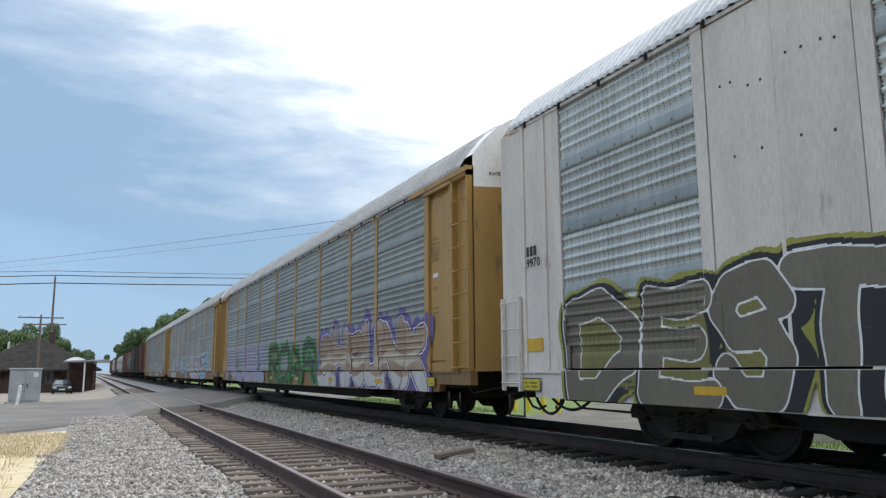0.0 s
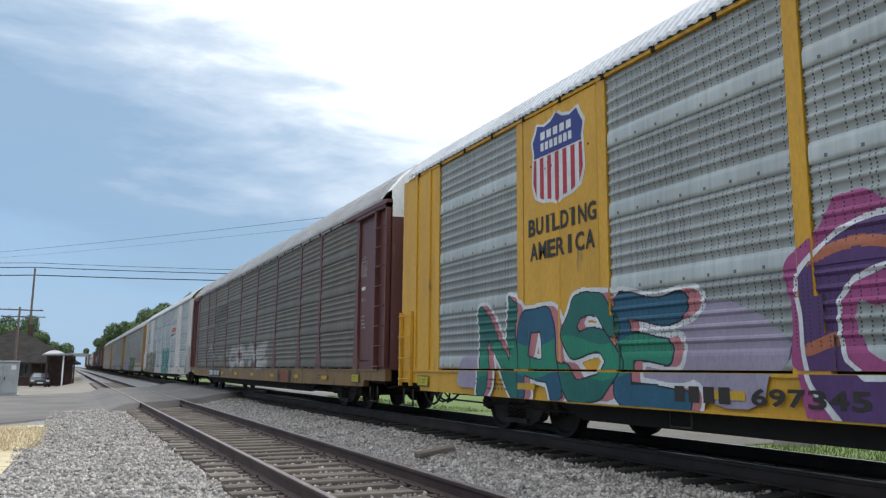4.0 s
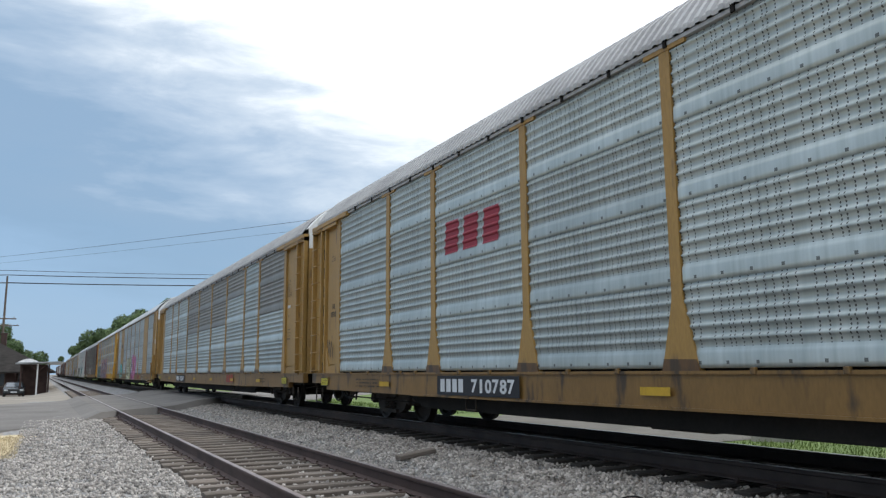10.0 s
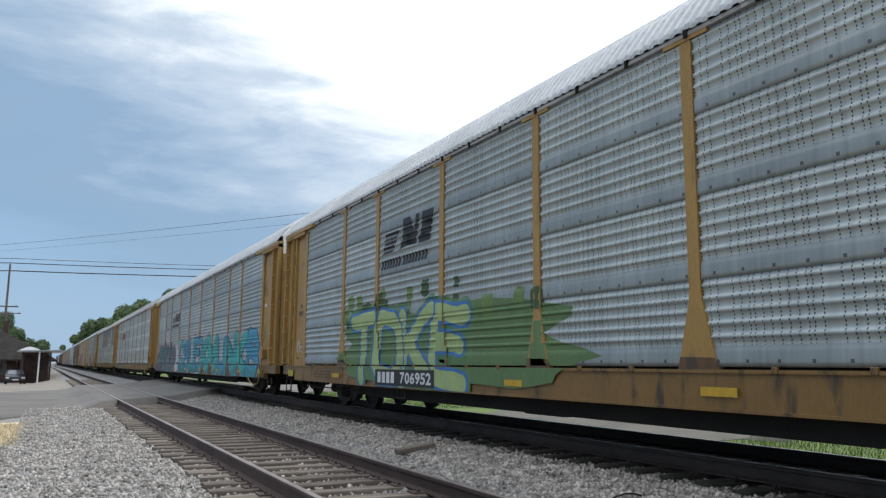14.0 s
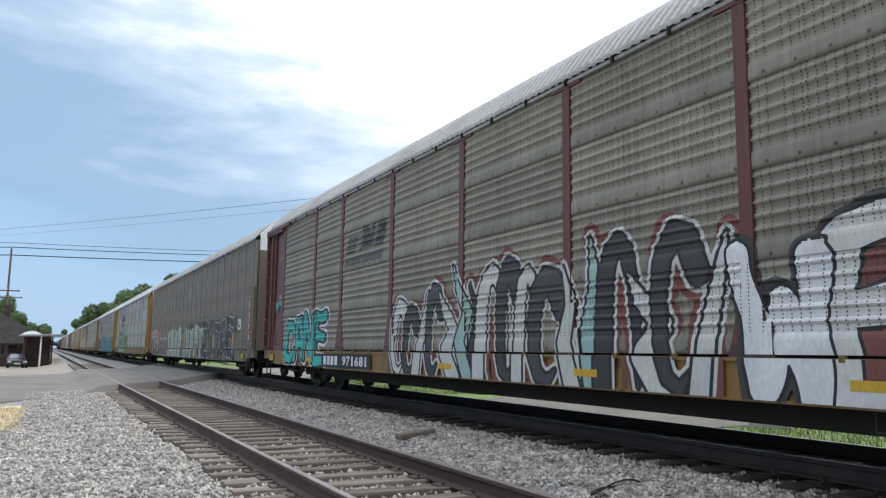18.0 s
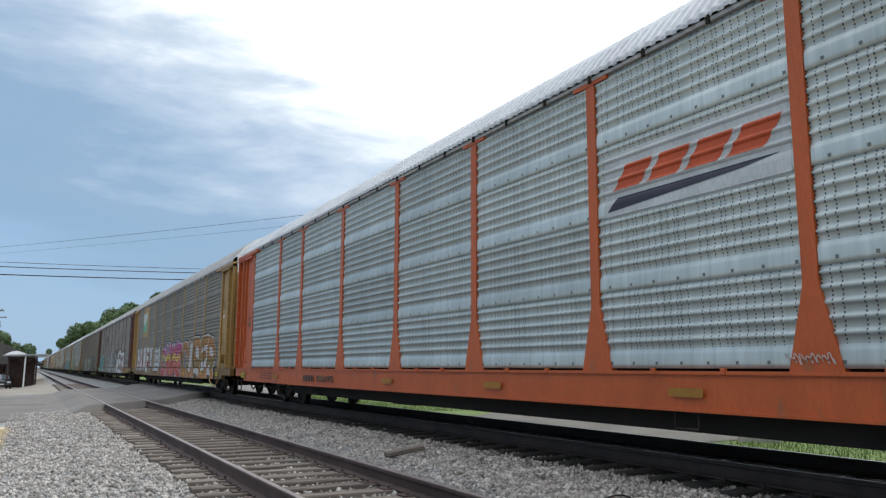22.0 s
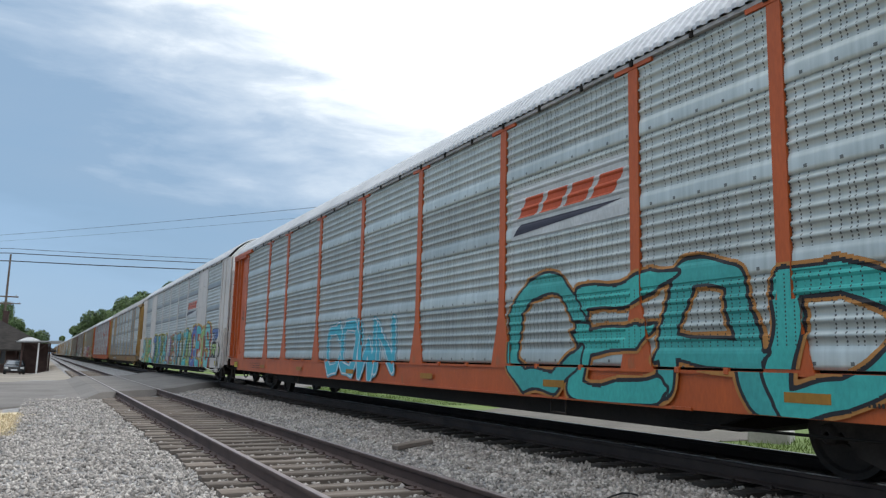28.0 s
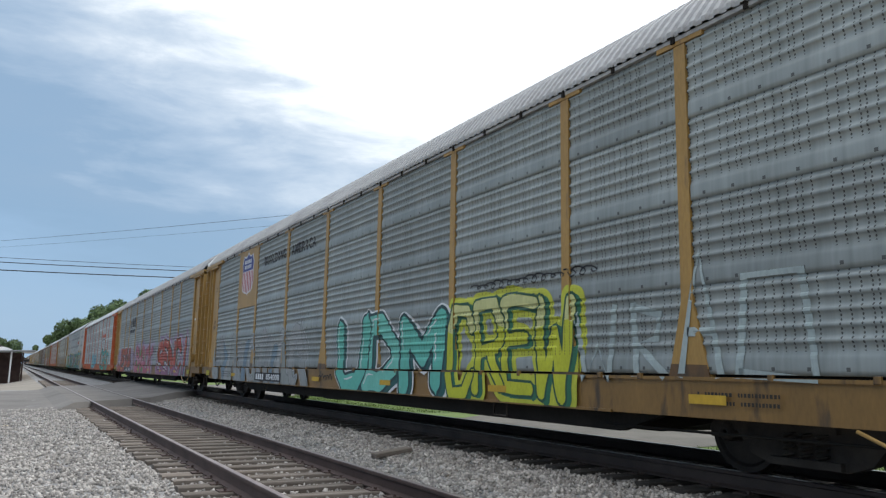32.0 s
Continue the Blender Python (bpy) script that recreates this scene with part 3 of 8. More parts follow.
def end_wall(z0, z1, way, ext=0.0, bulge=0.22, edge=1.485):
    """Curved end sheet between two heights, topped by the roof's arch when z1 is None. way: -1 for the rear end."""
    prof = roof_profile()
    xs = [edge * math.sin(math.pi / 2 * i / 8) for i in range(-8, 9)]

    def arch(x):
        for (a, za), (b, zb) in zip(prof[1:], prof[2:]):
            if a <= x <= b:
                return za + (zb - za) * (x - a) / (b - a)
        return 4.6
    base = ext if way > 0 else -CAR_LEN - ext
    verts = []
    for x in xs:
        y = base + way * (bulge * (1 - (x / edge) ** 2) - 0.005)
        top = arch(x) if z1 is None else z1
        verts += [(x, y, z0), (x, y, top)]
    faces = [(2 * i, 2 * i + 2, 2 * i + 3, 2 * i + 1) for i in range(len(xs) - 1)]
    n = len(verts)
    verts += [(x, base - way * 0.30, z) for (x, _, z) in verts[:n]]
    faces += [(2 * i + 1, 2 * i + 3, n + 2 * i + 3, n + 2 * i + 1) for i in range(len(xs) - 1)]
    return mesh_of("end_wall", verts, faces, False)


FOOT = {TAN: paint("dark_tan_foot", (0.115, 0.060, 0.022), (0.05, 0.032, 0.018), 0.6), BROWN: paint("dark_maroon_foot", (0.060, 0.026, 0.020), (0.03, 0.02, 0.016), 0.6)}


def post_mesh(width, gusset, cap):
    """Upright post with a flared foot, standing proud of the sheets."""
    w, g = width / 2, gusset / 2
    out = [(-g, 0.93), (g, 0.93), (w + 0.02, 1.62), (w, 1.72), (w, 4.50), (-w, 4.50), (-w, 1.72), (-w - 0.02, 1.62)]
    me = prism_x("post", out, SIDE_X - 0.032, SIDE_X + 0.05)
    if cap:
        bm = bmesh.new()
        bm.from_mesh(me)
        extra = boxes("cap", [(SIDE_X - 0.040, SIDE_X + 0.04, -0.32, 0.32, 4.44, 4.51)])
        bm.from_mesh(extra)
        bm.to_mesh(me)
        bm.free()
    return me


def rung_mesh(width):
    return tube("rung", [[(SIDE_X - 0.03, 0, 0), (SIDE_X - 0.085, -0.02, 0), (SIDE_X - 0.085, 0.02 - width, 0), (SIDE_X - 0.03, -width, 0)]], 0.012)


def wheelset_mesh():
    prof = [(-0.80, 0.03), (-0.80, 0.10), (-0.772, 0.12), (-0.768, 0.33), (-0.792, 0.36), (-0.792, 0.412), (-0.74, 0.418), (-0.70, 0.424), (-0.682, 0.445), (-0.664, 0.443), (-0.664, 0.36), (-0.700, 0.33), (-0.700, 0.14), (-0.67, 0.09), (-0.30, 0.082)]
    prof += [(-x, r) for x, r in prof[::-1]]
    return lathe("wheelset", prof, 36)


def side_frame_mesh(side):
    """Cast truck side frame with pedestal ends, window and spring nest."""
    out = [(-1.12, 0.46), (-1.10, 0.36), (-0.98, 0.36), (-0.96, 0.44), (-0.78, 0.44), (-0.62, 0.24), (-0.40, 0.16), (0.40, 0.16), (0.62, 0.24), (0.78, 0.44), (0.96, 0.44), (0.98, 0.36), (1.10, 0.36), (1.12, 0.46), (1.05, 0.56), (0.72, 0.60), (0.45, 0.70), (-0.45, 0.70), (-0.72, 0.60), (-1.05, 0.56)]
    x = side * 0.98
    me = prism_x("side_frame", out, x - 0.07, x + 0.07)
    bm = bmesh.new()
    bm.from_mesh(me)
    for y in (-0.17, 0.0, 0.17):
        bm.from_mesh(spring(x + side * 0.085, y))
    bm.from_mesh(boxes("bits", [(x + side * 0.02 - 0.11, x + side * 0.02 + 0.11, -0.36, 0.36, 0.17, 0.24), (x + side * 0.02 - 0.11, x + side * 0.02 + 0.11, -0.34, 0.34, 0.48, 0.56)]))
    bm.to_mesh(me)
    bm.free()
    return me


def spring(x, y):
    pts = [(x + 0.055 * math.cos(a), y + 0.055 * math.sin(a), 0.24 + 0.24 * a / (8 * math.pi)) for a in [i * math.pi / 3 for i in range(25)]]
    return tube("spring", [pts], 0.014, 4)


def bearing_mesh(side):
    me = lathe("bearing_cap", [(side * 0.80, 0.02), (side * 0.80, 0.095), (side * 1.06, 0.095), (side * 1.09, 0.075), (side * 1.10, 0.045), (side * 1.085, 0.02)], 14)
    return me


WHEELS = {0.9: [], -0.9: []}


def add_truck(car, y):
    bol = part("truck", once("bolster", lambda: boxes("truck", [(-1.0, 1.0, -0.20, 0.20, 0.34, 0.56), (-0.55, 0.55, -0.16, 0.16, 0.56, 0.66), (-0.80, -0.70, -0.75, 0.75, 0.30, 0.36), (0.70, 0.80, -0.75, 0.75, 0.30, 0.36)], 0.02)), STEEL, car, "grimy cast-steel truck", (0, y, 0))
    for side in (-1, 1):
        part("side_frame", once(("sf", side), lambda: side_frame_mesh(side)), STEEL, bol)
        for yy in (-0.9, 0.9):
            part("bearing_cap", once(("bc", side), lambda: bearing_mesh(side)), STEEL, bol, at=(0, yy, WHEEL_R))
    for yy in (0.9, -0.9):
        WHEELS[yy].append(part("wheelset", once("wheelset", wheelset_mesh), WHEEL_M, bol, "rusty steel wheels on an axle", (0, yy, WHEEL_R)))


def add_coupler(car, way):
    """Coupler head, shank, hose and cut lever at one end."""
    y = 0.0 if way > 0 else -CAR_LEN
    s = way
    body = [(-0.10, 0.10, *sorted((y - s * 0.4, y + s * 0.42)), 0.66, 0.88), (-0.17, 0.12, *sorted((y + s * 0.36, y + s * 0.66)), 0.63, 0.93), (-0.30, 0.30, *sorted((y - s * 0.1, y + s * 0.06)), 0.60, 0.95)]
    part("coupler", once(("coupler", way), lambda: boxes("coupler", body, 0.03)), STEEL, car, "rusty knuckle coupler")
    hose = [(-0.35, y + s * 0.12, 0.62), (-0.36, y + s * 0.22, 0.50), (-0.33, y + s * 0.34, 0.34), (-0.28, y + s * 0.48, 0.30), (-0.22, y + s * 0.60, 0.36)]
    part("air_hose", once(("hose", way), lambda: tube("air_hose", [hose], 0.022, 7)), BLACK, car)
    if way > 0:
        for k, (d0, d1, low) in enumerate(((0.30, 1.15, 0.33), (0.55, 1.70, 0.40))):
            loop = [(-1.18 + 0.10 * k, -d0 - (d1 - d0) * i / 10, 0.64 - (0.64 - low) * math.sin(math.pi * i / 10) ** 0.7) for i in range(11)]
            part("brake_hose", once(("bhose", k), lambda: tube("brake_hose", [loop], 0.022, 6)), BLACK, car, "black brake hose sagging below the sill")
    lever = [(-1.46, y + s * 0.05, 0.86), (-1.46, y + s * 0.14, 0.66), (-1.40, y + s * 0.16, 0.58), (-0.60, y + s * 0.18, 0.72), (-0.18, y + s * 0.20, 0.90)]
    part("cut_lever", once(("lever", way), lambda: tube("cut_lever", [lever], 0.014)), STEEL, car)
    step = [[(SIDE_X, y - s * a, 0.60), (SIDE_X, y - s * a, 0.28)] for a in (0.12, 0.56)] + [[(SIDE_X, y - s * 0.12, 0.29), (SIDE_X, y - s * 0.56, 0.29)]]
    part("sill_step", once(("step", way), lambda: tube("sill_step", step, 0.016)), STEEL, car)


def end_door_mesh(way):
    """Raised door leaf lines on the end."""
    y = (0.0 if way > 0 else -CAR_LEN) + way * (0.16 + REACH[way])
    return boxes("door_frame", [(-0.95, -0.91, y - 0.06, y + 0.06, 1.15, 2.35), (-0.32, -0.28, y - 0.04, y + 0.10, 1.15, 2.35), (-0.95, -0.28, y - 0.06, y + 0.10, 2.33, 2.38)])


NARROW = [0.62 + 1.1845 * i for i in range(23)]


def perforated_plate(w):
    """Smooth side plate."""
    return boxes("side_plate", [(SIDE_X - 0.028, SIDE_X + 0.01, -w, 0, 0.985, 4.49)])


def narrow_side(car, colour):
    """Side of many narrow smooth plates with punched bands and slim posts."""
    w = 1.1845 - 0.09
    for i, a in enumerate(NARROW):
        if i < len(NARROW) - 1:
            part("side_plate", once("nplate", lambda: perforated_plate(w)), PUNCHED, car, at=(0, -a - 0.045, 0))
        part("post", once("npost", lambda: boxes("post", [(SIDE_X - 0.06, SIDE_X + 0.05, -0.045, 0.045, 0.80, 4.50)], 0.008)), TAUPE_POST, car, at=(0, -a, 0))
        part("post_foot", once("nfoot", lambda: prism_x("post_foot", [(-0.09, 0.70), (0.09, 0.70), (0.07, 0.98), (-0.07, 0.98)], SIDE_X - 0.075, SIDE_X)), colour, car, at=(0, -a, 0))
    for key, a, b in (("front", -0.58, -0.02), ("rear", -CAR_LEN + 0.02, -CAR_LEN + 0.55)):
        part("end_panel", once(("nend", key), lambda: boxes("end_panel", [(SIDE_X - 0.03, SIDE_X + 0.02, a, b, 0.95, 4.5)])), colour, car)
    lad = part("ladder", once("nlad", lambda: boxes("ladder", [(SIDE_X - 0.08, SIDE_X - 0.03, -CAR_LEN + d, -CAR_LEN + d + 0.04, 1.0, 3.0) for d in (0.06, 0.50)])), colour, car)
    for k in range(5):
        part("rung", once(("rung", 0.44), lambda: rung_mesh(0.44)), MARK_YELLOW, lad, at=(-0.03, -CAR_LEN + 0.52, 1.15 + 0.38 * k))


def railcar(n, colour, sheet, roof=None, flush=False, sill=None, bays=None, label="", hood=None, post_label="", sheets_by_bay=None, gusset=0.40, narrow=False, bright_roof=False, low=0.0, chain=True):
    car = new("autorack_railcar")
    tagged(car, label, "railcar", group="autorack train")
    sill = sill or (TAN_SILL if colour is TAN else colour)
    fore, aft = (0.0, 0.0) if flush else (REACH[1], REACH[-1])
    # frame
    part("underframe", once("under", lambda: boxes("underframe", [(-1.42, 1.42, -CAR_LEN + 0.1, -0.1, 0.66, 0.93), (-0.42, 0.42, -CAR_LEN, 0, 0.48, 0.70)])), SILL_DARK, car, "grimy steel underframe")
    for side in (-1, 1) if not narrow else ():
        part("side_girder", once(("girder", side), lambda: prism_x("side_girder", [(-5.0, 0.56), (-5.7, 0.34), (-21.5, 0.34), (-22.2, 0.56), (-22.2, 0.70), (-5.0, 0.70)], side * 1.30 - 0.06, side * 1.30 + 0.06)), SILL_DARK, car)
    belly = 0.42 if flush else 0.29
    part("centre_sill", once(("csill", belly), lambda: prism_x("centre_sill", [(-5.0, 0.48), (-6.0, belly), (-21.2, belly), (-22.2, 0.48), (-22.2, 0.68), (-5.0, 0.68)], -0.45, 0.45)), SILL_DARK, car, "deep fish-belly centre sill")
    part("brake_gear", once("bgear", lambda: boxes("brake_gear", [(-1.15, -0.75, -12.2, -11.2, 0.30, 0.60), (-1.05, -0.70, -14.4, -13.7, 0.34, 0.60), (-0.95, -0.90, -20.5, -6.5, 0.40, 0.44)], 0.03)), STEEL, car)
    rods = [[(-1.36, -1.4, 0.66), (-1.36, -1.8, 0.46), (-1.36, -5.4, 0.42), (-1.30, -6.6, 0.54)], [(-1.36, -CAR_LEN + 1.4, 0.66), (-1.36, -CAR_LEN + 1.9, 0.44), (-1.36, -CAR_LEN + 5.8, 0.40), (-1.30, -CAR_LEN + 7.0, 0.54)]]
    part("brake_rod", once("rod1", lambda: tube("brake_rod", [rods[0]], 0.015, 6)), SILL_DARK, car)
    part("brake_rod", once("rod2", lambda: tube("brake_rod", [rods[1]], 0.015, 6)), sill if flush else SILL_DARK, car)
    part("train_pipe", once("tpipe", lambda: tube("train_pipe", [[(-1.25, -6.0, 0.50), (-1.25, -12.0, 0.47), (-1.25, -21.5, 0.50)]], 0.02, 6)), SILL_DARK, car)
    for d in (7.6, 19.2):
        part("grab_step", once("gstep", lambda: tube("grab_step", [[(SIDE_X + 0.05, 0.16, 0.60), (SIDE_X + 0.05, 0.16, 0.38), (SIDE_X + 0.05, -0.16, 0.38), (SIDE_X + 0.05, -0.16, 0.60)]], 0.014, 6)), STEEL, car, at=(0, -d, 0))
    sill_out = [(-5.6, 0.56), (-0.95, 0.585), (-0.90, 0.72), (fore - 0.02, 0.72), (fore - 0.02, 0.955), (-CAR_LEN - aft + 0.02, 0.955), (-CAR_LEN - aft + 0.02, 0.72), (-CAR_LEN + 0.90, 0.72), (-CAR_LEN + 0.95, 0.585), (-CAR_LEN + 5.6, 0.56)]
    part("side_sill", once(("sillN", flush), lambda: prism_x("side_sill", sill_out, SIDE_X - 0.03, SIDE_X + 0.10)), sill, car, "painted steel side sill")
    part("side_sill", once(("sillF", flush), lambda: prism_x("side_sill", sill_out, -SIDE_X - 0.10, -SIDE_X + 0.03)), sill, car)
    part("sill_lip", once("lip", lambda: boxes("sill_lip", [(SIDE_X - 0.055, SIDE_X - 0.03, -CAR_LEN + 0.05, -0.05, 0.925, 0.96), (SIDE_X - 0.055, SIDE_X - 0.03, -CAR_LEN + 5.6, -5.6, 0.555, 0.585)])), sill, car)
    part("far_side", once("far", lambda: boxes("far_side", [(1.44, 1.52, -CAR_LEN + 0.1, -0.1, 0.94, 4.56)])), sheet, car)
    # deck, plus an added dark sheet giving the panel gaps their interior shade
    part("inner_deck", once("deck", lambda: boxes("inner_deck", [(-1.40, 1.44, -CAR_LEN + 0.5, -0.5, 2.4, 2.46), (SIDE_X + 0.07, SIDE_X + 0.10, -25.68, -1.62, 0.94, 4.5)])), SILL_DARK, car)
    # roof
    pitch, depth = (0.27, 0.055) if narrow else (0.16, 0.034)
    part("roof", once(("roof", flush, narrow), lambda: roof_mesh(-0.30 + fore, -CAR_LEN + 0.30 - aft, pitch, depth)), roof or (ROOF_M if flush or colour is ORANGE or bright_roof else ROOF_DULL), car, "ribbed galvanised arched roof")
    part("top_chord", once("chord", lambda: boxes("top_chord", [(SIDE_X - 0.045, SIDE_X + 0.05, -CAR_LEN + 0.3, -0.3, 4.49, 4.535)])), ROOF_DULL if not flush else colour, car)
    part("roof_clamp", once("clamps", lambda: boxes("roof_clamp", [(SIDE_X - 0.062, SIDE_X - 0.04, -0.8 - 0.95 * i - 0.05, -0.8 - 0.95 * i, 4.47, 4.56) for i in range(27)])), SILL_DARK, car)["kind"] = "stuff"
    # panels and posts
    kinds = bays or {}
    if narrow:
        narrow_side(car, colour)
    for i, (a, b) in enumerate(zip(POSTS, POSTS[1:]) if not narrow else ()):
        kind = kinds.get(i, "sheet")
        w = b - a - (0.20 if flush else 0.165)
        if kind != "sheet":
            z0 = PANEL_Z[0] if kind == "smooth" else PANEL_Z[0] + 2 * SHEET_H
            part("plate", once(("plate", round(w, 2), kind), lambda: boxes("plate", [(SIDE_X - 0.028, SIDE_X + 0.01, -w, 0, z0, PANEL_Z[1])], 0.006)), colour, car, at=(0, -(a + b - w) / 2, 0))
            if kind == "smooth":
                part("seam", once(("seam", round(w, 2)), lambda: boxes("seam", [(SIDE_X - 0.036, SIDE_X - 0.02, -w / 2 - 0.025, -w / 2 + 0.025, z0, PANEL_Z[1])], 0.004)), colour, car, at=(0, -(a + b - w) / 2, 0))
                part("bolt_holes", once(("bolts", round(w, 2)), lambda: bolt_mesh(w)), BLACK, car, at=(0, -(a + b - w) / 2, 0))
        for k in range(SHEETS):
            if kind == "smooth" or (kind == "top_smooth" and k >= 2):
                continue
            else:
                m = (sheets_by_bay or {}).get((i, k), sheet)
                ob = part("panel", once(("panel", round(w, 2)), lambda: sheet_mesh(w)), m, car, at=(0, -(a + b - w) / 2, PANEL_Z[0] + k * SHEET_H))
    if not flush:
        for a, b in zip(POSTS, POSTS[1:]):
            for f in (0.33, 0.66):
                part("panel_clip", once("clip", lambda: boxes("panel_clip", [(SIDE_X - 0.070, SIDE_X - 0.03, -0.032, 0.032, 0.925, 0.99)], 0.006)), sill, car, at=(0, -a - f * (b - a), 0))
    for i, a in enumerate(POSTS if not narrow else ()):
        end = i in (0, len(POSTS) - 1)
        if flush:
            me = once(("fpost", end), lambda: post_mesh(0.17, 0.20 if end else gusset, False))
        else:
            me = once(("post", end), lambda: post_mesh(0.20 if end else 0.155, 0.36 if end else 0.54, not end))
        part("post", me, colour, car, at=(0, -a, 0))
        # added thin trapezoid that gives the post foot a darker brown
        if not flush and not end and colour in FOOT:
            part("foot_plate", once("foot", lambda: prism_x("foot_plate", [(-0.275, 0.93), (0.275, 0.93), (0.232, 1.085), (-0.232, 1.075)], SIDE_X - 0.037, SIDE_X - 0.02)), FOOT[colour], car, "thin darker brown overlay at the foot of the post", at=(0, -a, 0))
    for way, ext in ((1, fore), (-1, aft)):
        if not narrow:
            end_section(car, colour, way, flush, chain)
        part("end_wall", once(("endw", way, ext), lambda: end_wall(0.95, 4.16, way, ext)), colour, car)
        part("end_hood", once(("hood", way, ext), lambda: end_wall(4.16, None, way, ext)), hood or WHITE, car, "white-painted arched end hood")
        if not flush:
            part("door_frame", once(("dframe", way), lambda: end_door_mesh(way)), colour, car)
        add_coupler(car, way)
    for y in TRUCK_Y:
        add_truck(car, y)
    restack(car, 4.535 + (0.165 if flush and not narrow else 0.0), 5.63 - low)
    return car


STRETCH = 1.047


def restack(car, eave, top):
    """Raise the eaves of the flush cars, lower the roofs of the older ones."""
    up = eave - 4.535
    for ob in car.children:
        kind = ob.name.split(".")[0]
        if up and kind in ("panel", "post", "plate", "seam", "bolt_holes", "end_plate", "corner_rib"):
            ob.location.z = 0.985 + (ob.location.z - 0.985) * STRETCH
            ob.scale.z = STRETCH
        elif up and kind in ("top_chord", "roof_clamp"):
            ob.location.z += up
        elif kind == "roof":
            k = (top - eave) / (5.63 - 4.535)
            ob.scale.z, ob.location.z = k, eave - k * 4.535
        elif kind == "end_hood" and top < 5.6:
            k = (top - 4.16) / 1.47
            ob.scale.z, ob.location.z = k, 4.16 * (1 - k)


def bolt_mesh(w):
    """Scattered bolt heads on the smooth plates."""
    rnd = random.Random(2)
    spans = []
    for z, fs in ((3.72, (0.12, 0.20, 0.33, 0.42)), (3.78, (0.60, 0.70, 0.82, 0.90)), (3.0, (0.2, 0.4, 0.66, 0.86)), (1.55, (0.2, 0.38, 0.62, 0.8))):
        for f in fs:
            zz = z + rnd.uniform(-0.06, 0.06)
            spans.append((SIDE_X - 0.034, SIDE_X - 0.02, -w * f - 0.012, -w * f + 0.012, zz - 0.012, zz + 0.012))
    return boxes("bolt_holes", spans)


